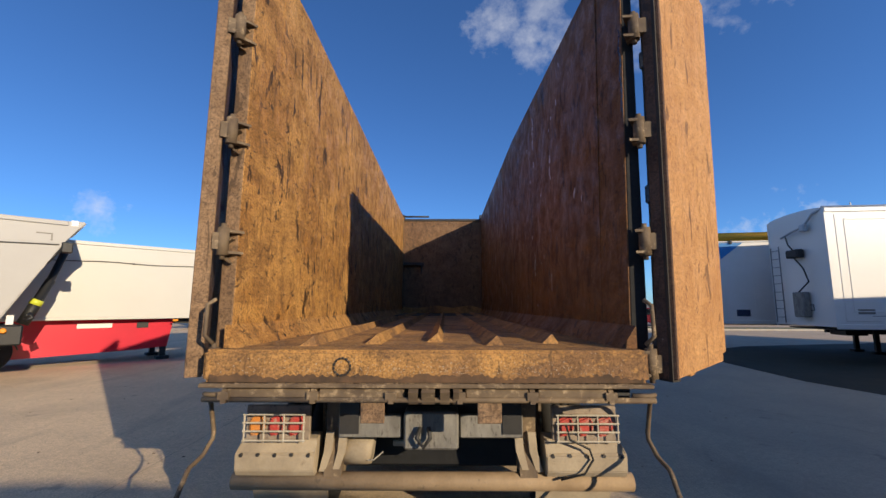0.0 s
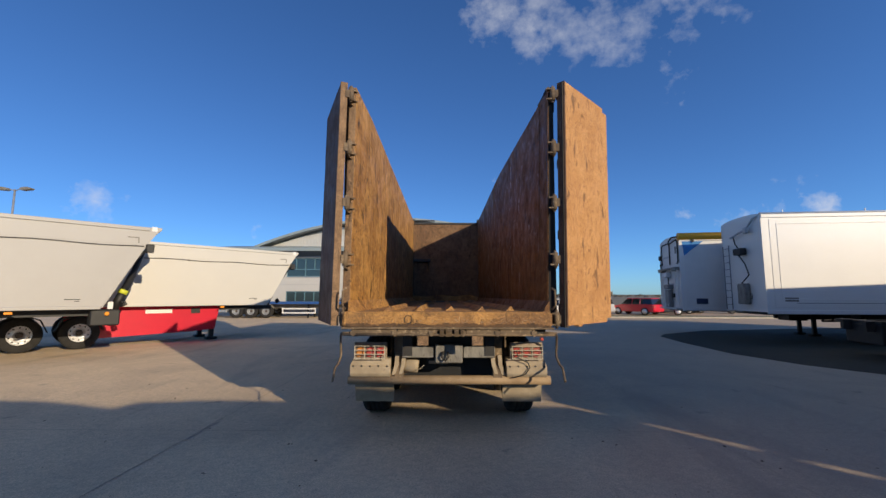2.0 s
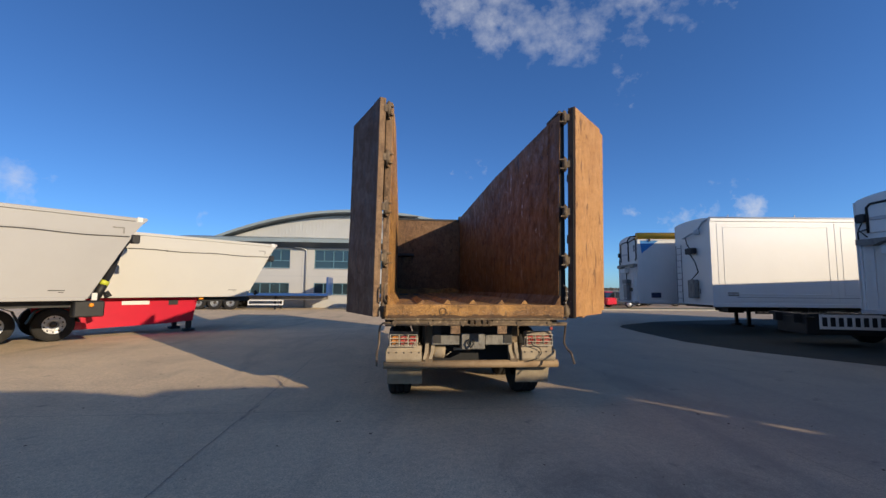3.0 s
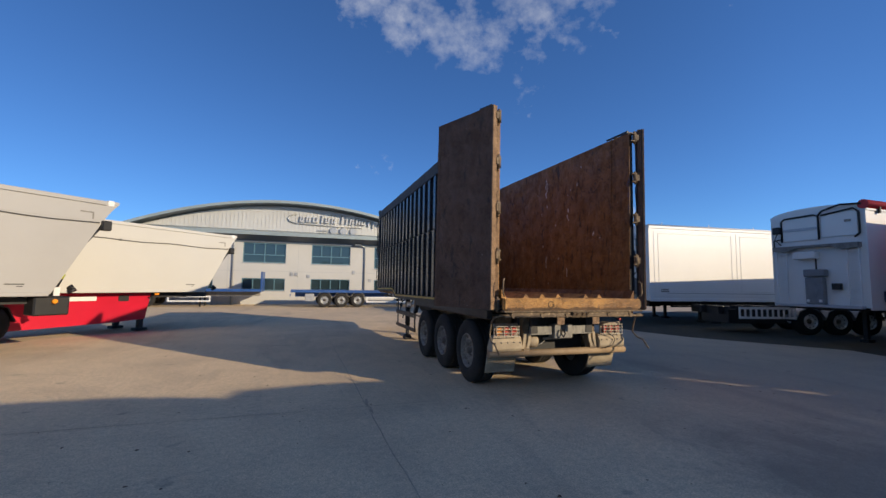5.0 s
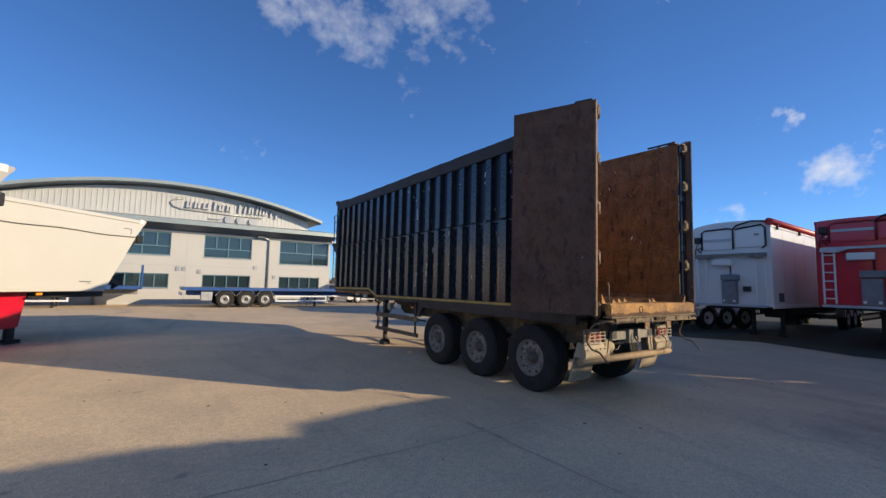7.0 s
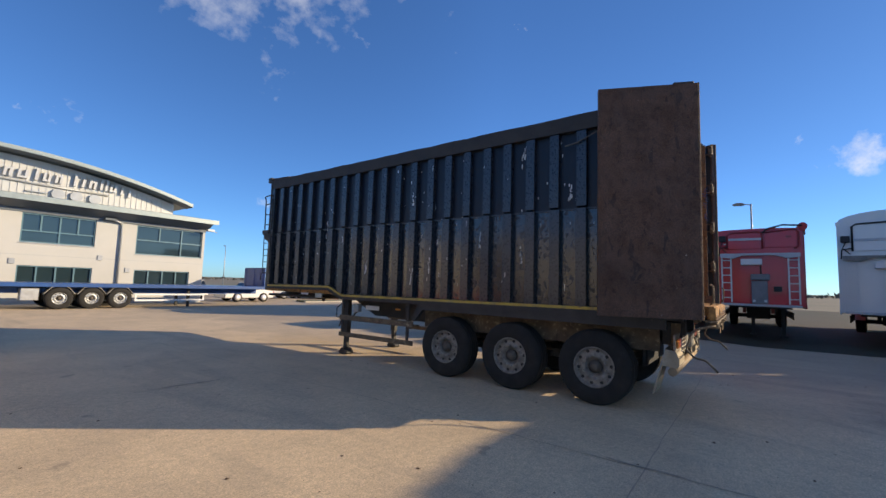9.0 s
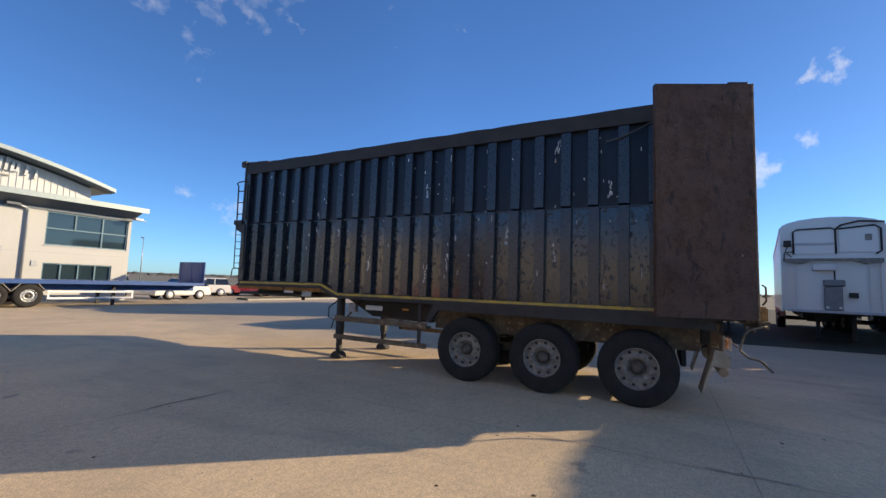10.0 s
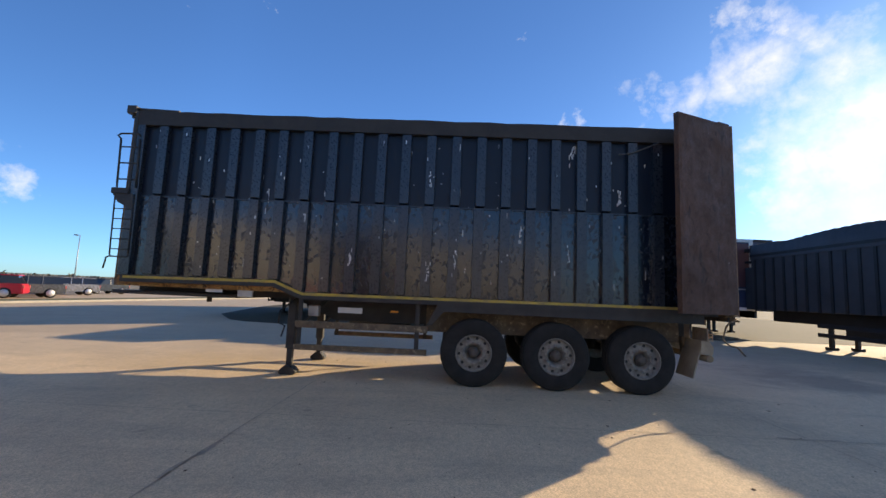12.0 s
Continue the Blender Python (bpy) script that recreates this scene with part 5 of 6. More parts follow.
        part("hatch_rail", pipes(0.028, [(-0.05, -0.12, z0 + 2.0), (-0.05, -0.12, z1 - rise - 0.12), (-0.05, 0.0, z1 - rise - 0.05), (-0.05, 0.66 * h, z1 - rise - 0.08), (-0.05, 0.74 * h, z1 - rise - 0.16), (-0.05, 0.74 * h, z0 + 2.0)], [(-0.05, -0.20, z1 - rise - 0.10), (-0.05, -0.80 * h, z1 - rise + 0.0), (-0.05, -0.90 * h, z1 - rise - 0.12), (-0.05, -0.90 * h, z0 + 2.1), (-0.05, -0.80 * h, z0 + 2.0)]), trim if trim is not WHITE else BLACK, t)
        part("grab_rail", pipes(0.02, [(-0.04, h - 0.08, z0 + 1.75), (-0.08, h - 0.10, z0 + 2.05), (-0.08, h - 0.36, z0 + 2.10)]), BLACK, t)
        part("work_lamp", boxes((-0.14, -0.02, h - 0.30, h - 0.08, z0 + 2.28, z0 + 2.50), w=0.02), BLACK, t)
        part("air_line", pipes(0.016, [(-0.05, h - 0.2, z0 + 2.3), (-0.08, h - 0.12, z0 + 2.1), (-0.06, h - 0.30, z0 + 1.9)]), BLACK, t)
    elif front == "hose":
        l = part("ladder", pipes(0.018, [(-0.09, h - 0.16, z0 + 0.05), (-0.09, h - 0.16, z0 + 2.5)]), BOX_GREY, t, "slim grey ladder")
        part("ladder_rail", pipes(0.018, [(-0.09, h - 0.56, z0 + 0.05), (-0.09, h - 0.56, z0 + 2.5)]), BOX_GREY, l)
        for k in range(9):
            part("rung", pipes(0.013, [(-0.09, h - 0.16, z0 + 0.22 + 0.27 * k), (-0.09, h - 0.56, z0 + 0.22 + 0.27 * k)], seg=6), BOX_GREY, l)
        part("roof_arm", pipes(0.035, [(-0.12, 0.45, z0 + 2.75), (-0.14, 0.0, z0 + 2.85), (-0.12, -0.55, z0 + 2.95), (-0.06, -0.85, z1 - 0.20), (0.05, -h + 0.05, z1 - 0.08)]), PALE_METAL, t)
        part("arm_knuckle", boxes((-0.20, -0.06, -0.66, -0.44, z0 + 2.80, z0 + 3.02), w=0.03), PALE_METAL, t)
        part("pump_handle", pipes(0.012, [(-0.10, -0.48, z0 + 0.45), (-0.12, -0.62, z0 + 0.45), (-0.12, -0.62, z0 + 0.62), (-0.10, -0.48, z0 + 0.62)], seg=6), BLACK, t)
        part("under_frame", boxes((4.2, L - 4.6, -0.95, 0.95, 0.50, z0 - 0.062), w=0.02), BLACK, t)
        part("side_vent", boxes((0.55, 0.98, -h - 0.020, -h - 0.012, z0 + 0.36, z0 + 0.50), w=0.004), PLATE_GREY, body)
        part("skirt_line", boxes((0.9, L - 0.2, -h - 0.015, -h - 0.012, z0 + 0.30, z0 + 0.318)), BOX_GREY, body)
        for k in range(5):
            part("tube_post", pipes(0.02, [(0.75 + 2.6 * k, -h + 0.05, z1 - rise), (0.75 + 2.6 * k, -h + 0.05, z1 - rise + 0.17)], seg=6), WHITE_MATT, t)
        part("motor_box", boxes((-0.25, -0.02, -0.35, 0.15, z0 + 2.05, z0 + 2.30), w=0.03), BLACK, t)
        part("pump_unit", boxes((-0.24, -0.02, -0.40, 0.05, z0 + 0.25, z0 + 1.0), w=0.03), PLATE_GREY, t)
        part("hose", pipes(0.022, [(-0.2, -0.1, z0 + 2.1), (-0.18, -0.45, z0 + 1.7), (-0.1, -0.5, z0 + 1.3), (-0.2, -0.2, z0 + 1.0)]), BLACK, t)
        part("sheet_arm", pipes(0.022, [(-0.12, -0.1, z0 + 2.2), (-0.14, 0.15, z0 + 2.5), (-0.12, 0.25, z0 + 2.75)]), BLACK, t)
    if roll:
        r = 0.165 if roll is YELLOW_TARP else 0.13
        part("tarp_roll", pipes(r, [(-0.05, -h + 0.02, z1 - rise + r * 0.6), (L * 0.98, -h + 0.02, z1 - rise + r * 0.6)], seg=14), roll, t, "rolled tarpaulin along the roof edge")
        for k in range(6):
            part("tarp_strap", boxes((0.5 + 2.4 * k, 0.56 + 2.4 * k, -h - 0.09, -h - 0.02, z1 - rise - 0.16, z1 - rise + 0.10)), BLACK, t)
    else:
        part("sheet_tube", pipes(0.035, [(-0.02, -h + 0.05, z1 - rise + 0.06), (L * 0.98, -h + 0.05, z1 - rise + 0.06)], seg=8), WHITE_MATT, t)
    if dots:
        for zz in (z0 - 0.02, z1 - 0.55):
            for k in range(9):
                part("white_marker", boxes((-0.028, -0.021, -1.04 + 0.25 * k, -0.98 + 0.25 * k, zz - 0.012, zz + 0.025)), WHITE_MATT, t)
    if tri:
        bm = bmesh.new()
        prism(bm, [(0.10, tri + 0.04), (0.95, tri + 0.04), (0.16, tri - 0.58)], "y", -h - 0.017, -h - 0.012)
        part("triangle_label", bm, BLUE_LABEL, t)
    if badge:
        part("badge", boxes((badge[1], badge[2], -h - 0.016, -h - 0.012, badge[3], badge[4])), badge[0], t)
    return t


van_trailer(pose(11.05, 10.71, 0, 0, 0, -6.0), "white panelled walking floor trailer with hoses on its front", 1.12, 4.60, 0.13, WHITE, WHITE, front="hose", side_panels=3, W=2.45, legs_at=4.0)
van_trailer(pose(10.48, 14.64, 0, 0, 0, -10.0), "white trailer with an orange-yellow rolled tarpaulin", 1.10, 4.38, 0.22, WHITE_MATT, WHITE, roll=YELLOW_TARP, front="ladder", badge=(NAVY, 0.55, 1.0, 1.32, 1.56), tri=4.0, legs_at=5.2)
van_trailer(pose(10.85, 3.00, 0), "white walking floor trailer with ladders and a red tarpaulin roll", 1.18, 4.20, 0.20, WHITE, WHITE, roll=RED_TARP, badge=(NAVY, 0.55, 1.05, 1.35, 1.65), W=2.45)
van_trailer(pose(11.2, -0.57, 0), "red walking floor trailer with a metal platform and short ladders", 1.28, 4.02, 0.06, RED, RED_DARK, roll=RED_TARP, chassis=RED_DARK, dots=True)
van_trailer(pose(11.2, -4.02, 0, 0, 0, -10.0), "white arched-front walking floor trailer with hydraulic fittings", 1.16, 4.46, 0.34, WHITE, WHITE, W=2.72)


# ---- low skeletal trailer between the white ones ----
def skeletal_trailer(at, label):
    t = thing("skeletal_trailer", label, "trailer", at, "parked trailers in the row")
    for y in (0.75, 1.75):
        part("chassis_beam", boxes((1.7, 7.7, y - 0.07, y + 0.07, 0.72, 1.0)), BLACK, t)
    for k in range(4):
        part("bolster", boxes((1.9 + 1.8 * k, 2.1 + 1.8 * k, 0.06, 2.48, 0.90, 1.0), w=0.01), BLACK, t)
    part("near_rail", boxes((1.7, 4.1, 0.05, 0.11, 0.94, 1.03)), BLACK, t)
    for z in (0.58, 0.93):
        part("guard_rail", boxes((2.0, 4.15, 0.0, 0.04, z, z + 0.08)), WHITE_MATT, t)
    for k in range(11):
        part("guard_slat", boxes((2.0 + k * 0.209, 2.06 + k * 0.209, 0.005, 0.035, 0.60, 1.0)), WHITE_MATT, t)
    part("tool_box", boxes((1.9, 4.1, 0.45, 2.0, 0.38, 0.90), w=0.02), BLACK, t)
    for x in (4.72, 5.85, 6.98):
        for y, turn in ((0.20, 90), (2.30, -90)):
            wheel(WHEEL_NEW, t, pose(x, y, 0.50, 0, 0, turn))
        part("axle", pipes(0.06, [(x, 0.4, 0.5), (x, 2.1, 0.5)]), BLACK, t)
        bm = bmesh.new()
        arc = [(x + r * math.cos(a), 0.5 + r * math.sin(a)) for r, aa in ((0.60, (10, 45, 90, 135, 170)), (0.57, (170, 135, 90, 45, 10))) for a in map(radians, aa)]
        prism(bm, [(p, q - 0.05) for p, q in arc], "y", 0.02, 0.40)
        part("mudguard", bm, BOX_GREY, t)
    return t


skeletal_trailer(pose(9.4, 6.37, 0, 0, 0, -17), "low black skeletal trailer with a white slatted side guard")


# ---- plain curtain-sided trailers ----
def curtain_trailer(at, label, z0, z1, mat, frame, L=13.4, W=2.5, band=None):
    t = thing("curtain_trailer", label, "trailer", at, "parked trailers in the row")
    h = W / 2
    bm = bmesh.new()
    n = 60
    for s in (-1, 1):
        rows = [[bm.verts.new((0.06 + (L - 0.12) * k / n, s * (h - 0.02 + 0.018 * math.sin(k * 1.9)), z)) for z in (z0, z1 - 0.12)] for k in range(n + 1)]
        for A, B in zip(rows, rows[1:]):
            bm.faces.new((A[0], B[0], B[1], A[1]))
    bx(bm, 0.03, L - 0.03, -h + 0.06, h - 0.06, z0, z1 - 0.10)
    body = part("curtain", bm, mat, t)
    part("roof", boxes((0, L, -h, h, z1 - 0.14, z1), w=0.02), frame, body)
    part("deck", boxes((0, L, -h, h, z0 - 0.14, z0), w=0.01), frame, body)
    for s in (-1, 1):
        for x in (0.0, L - 0.14):
            part("corner_post", boxes((x - 0.01, x + 0.13, min(s * (h + 0.01), s * (h - 0.16)), max(s * (h + 0.01), s * (h - 0.16)), z0 - 0.14, z1)), frame, body)
        part("chassis_beam", boxes((0.3, L - 0.3, s * 0.5 - 0.06, s * 0.5 + 0.06, z0 - 0.5, z0 - 0.14)), BLACK, t)
    if band:
        part("front_panel", boxes((-0.012, -0.002, -h + 0.2, h - 0.2, z0 + 0.92, z1 - 0.2)), band, body)
        part("notice", boxes((-0.02, -0.013, -0.4, 0.3, z0 + 0.95, z0 + 1.25)), WHITE_MATT, body)
        part("cross_rail", boxes((-0.03, -0.012, -h + 0.1, h - 0.1, z0 + 0.78, z0 + 0.84)), GALV, body)
    tri_axle(t, WHEEL_NEW, (8.2, 9.5, 10.8), W, 0.50, 0)
    landing_gear(t, 2.6, W, z0 - 0.15)
    return t


curtain_trailer(pose(11.25, -7.85, 0), "navy and maroon curtain-sided trailer with white corner posts", 1.42, 4.52, NAVY, WHITE_MATT, band=MAROON)
# hidden trailer added as a shadow caster; its front bounds the sun strip
curtain_trailer(pose(13.53, -10.48, 0), "tall dark trailer added out of sight to block the sun", 1.40, 4.90, NAVY, BLACK)


def sheeted_trailer(at, label, crown):
    """A long bulk trailer under a loose sheet; crown gives the sheet's height along its length."""
    t = thing("sheeted_trailer", label, "trailer", at, "parked trailers in the row")
    L, h, z0, zs = crown[-1][0], 1.25, 1.35, 3.72
    part("body", boxes((0, L, -h + 0.03, h - 0.03, z0, zs), w=0.02), SHEET_GREY, t)
    for s in (-1, 1):
        for k in range(24):
            x = 0.25 + k * (L - 0.5) / 23
            part("side_post", boxes((x - 0.05, x + 0.05, min(s * (h - 0.03), s * h), max(s * (h - 0.03), s * h), z0, zs - 0.02)), BLACK, t)
        part("top_rail", boxes((-0.02, L + 0.02, min(s * (h - 0.10), s * (h + 0.015)), max(s * (h - 0.10), s * (h + 0.015)), zs - 0.10, zs + 0.02), w=0.01), BLACK, t)
        part("chassis_beam", boxes((0.3, L - 0.3, s * 0.5 - 0.06, s * 0.5 + 0.06, z0 - 0.45, z0)), BLACK, t)
    bm = bmesh.new()
    rows, n = [], 90
    for i in range(n + 1):
        x = L * i / n
        k = max(j for j in range(len(crown) - 1) if crown[j][0] <= x + 1e-6)
        (xa, za), (xb, zb) = crown[k], crown[k + 1]
        f = (x - xa) / (xb - xa)
        z = za + (zb - za) * f * f * (3 - 2 * f) + 0.015 * math.sin(i * 2.3)
        rows.append([bm.verts.new((x, q * (h + 0.01), zs - 0.22 + (z - zs + 0.22) * (1 - abs(q) ** 5 * 0.10) if abs(q) < 1.0 else zs - 0.22)) for q in (-1.0, -0.995, -0.9, -0.6, -0.2, 0.2, 0.6, 0.9, 0.995, 1.0)])
    for A, B in zip(rows, rows[1:]):
        for k in range(9):
            bm.faces.new((A[k], A[k + 1], B[k + 1], B[k])).smooth = True
    bm.faces.new(rows[0])
    bm.faces.new(rows[-1][::-1])
    part("loose_sheet", bm, SHEET_GREY, t, "sagging dark sheet over the load")
    # unseen block and bars added to cut the sun strip on the yard
    part("front_locker", boxes((L, L + 0.5, 0.75, 1.15, z0, 3.20), w=0.03), SHEET_GREY, t)
    for za, zb in ((3.38, 3.49), (3.88, 4.05)):
        part("roller_arm", boxes((L - 0.3, L + 0.5, 1.0, 1.15, za, zb), w=0.01), BLACK, t)
    tri_axle(t, WHEEL_NEW, (1.6, 2.9, 4.2), 2.5, 0.50, 0)
    landing_gear(t, L - 2.6, 2.5, z0 - 0.02)
    part("belly_tank", boxes((5.0, L - 3.4, -0.45, 0.45, 0.45, z0 - 0.05), w=0.05), BLACK, t)
    for s in (-1, 1):
        for z in (0.50, 0.82):
            part("guard_rail", boxes((5.2, L - 3.2, min(s * 1.18, s * 1.22), max(s * 1.18, s * 1.22), z, z + 0.14), w=0.006), BLACK, t)
    return t


SHEET_GREY = worn("dark_grey_sheet", (0.045, 0.048, 0.055), (0.030, 0.032, 0.038), 0.55, 0, 1.2, 0.2, (0.08, 0.075, 0.07), 0.2)
sheeted_trailer(pose(-1.76, -9.80, 0), "dark sheeted bulk trailer with a sagging load cover", [
    (0.0, 4.28), (2.9, 4.36), (4.5, 4.33), (4.85, 4.27), (5.60, 4.14), (5.77, 4.16), (6.05, 4.31), (7.3, 4.37), (8.3, 4.35), (9.6, 4.27), (10.25, 4.20), (10.4, 4.18), (11.4, 4.24), (12.42, 4.22)])


# ---- tipping trailers ----
def tipper(at, label, paint, chassis_mat, z_top, L=9.4, legs=True, axles=True, mark=True, tank=True):
    """Smooth-sided tipping trailer; front towards +x, near side at y = 0 (far side at y = 2.45)."""
    t = thing("tipping_trailer", label, "trailer", at, "tipping trailers")
    W = 2.45
    bm = bmesh.new()
    prism(bm, [(-L, 1.30), (-0.92, 1.30), (0.0, z_top - 0.42), (0.14, z_top - 0.14), (0.34, z_top + 0.02), (0.34, z_top + 0.08), (-0.06, z_top + 0.06), (-L, z_top)], "y", 0.0, W)
    bevel(bm, 0.05, 2)
    body = part("body", bm, paint, t)
    part("top_rail", boxes((-L, 0.02, -0.03, 0.06, z_top - 0.05, z_top + 0.055), w=0.012), paint, body)
    part("bottom_rail", boxes((-L, -0.95, -0.012, 0.05, 1.28, 1.37), w=0.01), paint, body)
    part("rave_line", boxes((-L, -0.10, -0.006, 0.01, z_top - 0.47, z_top - 0.44)), paint, body)
    sag = [(-L + (L - 0.10) * k / 24, -0.02, z_top - 0.50 - 0.035 * math.sin(k * 0.65) ** 2) for k in range(25)]
    part("sheet_rope", pipes(0.013, sag), ROPE, body)
    part("rope_knob", pipes(0.03, [(-3.9, -0.04, z_top - 0.52), (-3.9, 0.0, z_top - 0.52)], seg=10), ROPE, body)
    part("corner_mark", boxes((-0.50, -0.22, -0.005, 0.0, z_top - 0.28, z_top - 0.25), (-0.25, -0.22, -0.005, 0.0, z_top - 0.42, z_top - 0.28)), PLATE_GREY, body)
    if mark:
        part("small_lettering_bar", boxes((-1.70, -1.38, -0.004, 0.0, 1.535, 1.555), (-1.50, -1.40, -0.004, 0.0, 1.49, 1.505)), BLACK, body)
    part("front_cap", boxes((0.06, 0.20, -0.012, 0.12, z_top - 0.06, z_top + 0.085), w=0.012), WHITE, body)
    part("sheet_motor", boxes((-0.06, 0.14, -0.10, 0.12, z_top - 0.68, z_top - 0.44), w=0.02), BLACK, t)
    part("sheet_arm", pipes(0.03, [(0.02, 0.0, z_top - 0.5), (-0.30, 0.05, z_top - 0.98), (-0.55, 0.10, z_top - 1.25)]), BLACK, t)
    part("tipping_ram", pipes([0.12, 0.12, 0.10, 0.10, 0.08, 0.08], [(-0.50, 1.2, 1.25), (-0.30, 1.2, 1.75), (-0.30, 1.2, 1.76), (-0.10, 1.2, 2.30), (-0.10, 1.2, 2.31), (0.10, 1.2, z_top - 0.55)], seg=14), BLACK, t, "black telescopic tipping ram")
    part("ram_collar", pipes(0.13, [(-0.33, 1.2, 1.70), (-0.28, 1.2, 1.82)], seg=14), LIME, t)
    if tank:
        part("hydraulic_tank", boxes((-1.15, -0.50, 0.10, 0.55, 0.84, 1.27), w=0.03), BLACK, t)
        part("white_plate", boxes((-0.78, -0.66, 0.20, 0.215, 1.28, 1.48), w=0.004), WHITE_MATT, t)
        part("amber_beacon", pipes([0.055, 0.055, 0.035], [(-0.80, 0.10, 1.16), (-0.80, 0.04, 1.16), (-0.80, 0.02, 1.16)], seg=14), ORANGE_LENS, t)
    part("coiled_lines", pipes(0.05, [(-0.5, 0.2, 1.45), (-0.42, 0.3, 1.5), (-0.38, 0.22, 1.42), (-0.5, 0.25, 1.36)]), BLACK, t)
    part("orange_marker", boxes((-2.75, -2.60, -0.015, 0.02, 1.19, 1.25), w=0.01), ORANGE_LENS, t)
    for y in (0.42, 1.95):
        bm = bmesh.new()
        prism(bm, [(-7.0, 1.0), (-6.9, 0.26), (-3.6, 0.34), (-2.76, 0.40), (-2.62, 1.26), (-7.0, 1.26)], "y", y, y + 0.08)
        if chassis_mat is not BLACK:
            part("chassis_side", bm, chassis_mat, t)
        part("chassis_rail", boxes((-L, -7.0, y, y + 0.08, 1.0, 1.25)), BLACK, t)
        part("chassis_rail", boxes((-2.6, -0.6, y, y + 0.08, 1.10, 1.25)), BLACK, t)
    part("chassis_deck", boxes((-L, -0.6, 0.5, 1.95, 1.12, 1.24)), BLACK, t)
    part("white_notice", boxes((-5.0, -4.2, 0.405, 0.418, 1.03, 1.16)), WHITE_MATT, t)
    part("socket_panel", boxes((-3.6, -3.3, 0.40, 0.418, 1.0, 1.18)), BLACK, t)
    if axles:
        for x in (-6.72, -8.03, -9.34):
            for y, turn in ((0.22, 90), (2.23, -90)):
                wheel(WHEEL_NEW, t, pose(x, y, 0.50, 0, 0, turn))
            bm = bmesh.new()
            arc = [(x + r * math.cos(a), 0.5 + r * math.sin(a)) for r, aa in ((0.60, (5, 45, 90, 135, 175)), (0.57, (175, 135, 90, 45, 5))) for a in map(radians, aa)]
            prism(bm, arc, "y", 0.03, 0.42)
            part("mudguard", bm, BLACK, t)
            part("axle", pipes(0.06, [(x, 0.4, 0.5), (x, 2.1, 0.5)]), BLACK, t)
    if legs:
        for y in (0.55, 1.9):
            leg = part("landing_leg", boxes((-2.92, -2.76, y - 0.07, y + 0.07, 0.10, 1.1), w=0.008), BLACK, t)
            part("foot", boxes((-3.02, -2.66, y - 0.15, y + 0.15, 0.0, 0.10), w=0.02), BLACK, leg)
        part("leg_crossbar", boxes((-2.90, -2.78, 0.63, 1.82, 0.50, 0.60)), BLACK, t)
    return t


tipper(pose(-6.62, 13.05, 0, 0, 0, 46.5), "cream-white tipping trailer on a red chassis, front legs down", CREAM, RED, 3.44, L=11.2, tank=False)
tipper(pose(-8.62, 7.15, 0, 0, 0, 46.5), "pale grey tipping trailer on a black chassis", GREY_BODY, BLACK, 3.56, L=11.2, legs=False)


# ---- flatbed trailers by the building ----
def flatbed(at, label, L, wheels_at, headboard_h, guard, rail_mat):
    t = thing("flatbed_trailer", label, "trailer", at, "flatbed trailers")
    part("bed", boxes((0, L, 0, 2.5, 1.02, 1.20), w=0.01), BLUE, t)
    for y in (0.75, 1.75):
        part("chassis_beam", boxes((0.3, L - 0.2, y - 0.06, y + 0.06, 0.72, 1.02)), rail_mat, t)
    part("headboard", boxes((L - 0.08, L, 0.0, 2.5, 1.20, 2.42), w=0.02), BLUE, t)
    for y in (0.2, 1.25, 2.3):
        part("headboard_post", boxes((L - 0.10, L + 0.02, y - 0.05, y + 0.05, 1.1, 2.42)), BLUE, t)
    for x in wheels_at:
        for y, turn in ((0.19, 90), (2.31, -90)):
            wheel(WHEEL_BLUE, t, pose(x, y, 0.50, 0, 0, turn))
        part("axle", pipes(0.06, [(x, 0.4, 0.5), (x, 2.1, 0.5)]), BLACK, t)
        bm = bmesh.new()
        arc = [(x + r * math.cos(a), 0.5 + r * math.sin(a)) for r, aa in ((0.60, (20, 60, 90, 120, 160)), (0.57, (160, 120, 90, 60, 20))) for a in map(radians, aa)]
        prism(bm, arc, "y", 0.02, 0.36)
        part("mudguard", bm, PLATE_GREY, t)
    if guard:
        a, b = guard
        for z in (0.34, 0.64):
            part("guard_rail", boxes((a, b, 0.02, 0.05, z, z + 0.09)), WHITE_MATT, t)
        for x in (a + 0.05, b - 0.05):
            part("guard_post", boxes((x - 0.04, x + 0.04, 0.03, 0.06, 0.34, 0.74)), WHITE_MATT, t)
        leg = part("landing_leg", boxes((b - 0.75, b - 0.63, 0.4, 0.52, 0.0, 1.0)), BLACK, t)
        part("landing_leg", boxes((b - 0.75, b - 0.63, 1.95, 2.07, 0.0, 1.0)), BLACK, t)
    part("tool_box", boxes((wheels_at[0] - 1.3, wheels_at[0] - 0.7, 0.04, 0.5, 0.42, 0.95), w=0.02), GALV, t)
    part("tail_light_bar", boxes((-0.04, 0.0, 0.1, 2.4, 0.72, 0.90), w=0.01), BLUE, t)
    return t


flatbed(pose(-4.5, 25.1, 0), "dark blue flatbed trailer with white side guards", 12.25, (2.25, 3.42, 4.55), 1.2, (5.15, 8.55), BLUE)
flatbed(pose(-18.4, 26.2, 0), "blue flatbed trailer with pale side guards", 12.0, (3.0, 4.1, 5.2), 1.2, (6.4, 8.9), PLATE_GREY)


# ---- the depot building ----
depot = thing("depot_building", "pale two-storey trailer depot with an arched metal roof and blue windows", "building")
X0, X1, YF, YH = -19.0, 5.88, 29.75, 33.0
UP = [(-13.10, -10.05), (-8.10, -5.03), (-3.10, -0.05), (1.92, 5.72)]
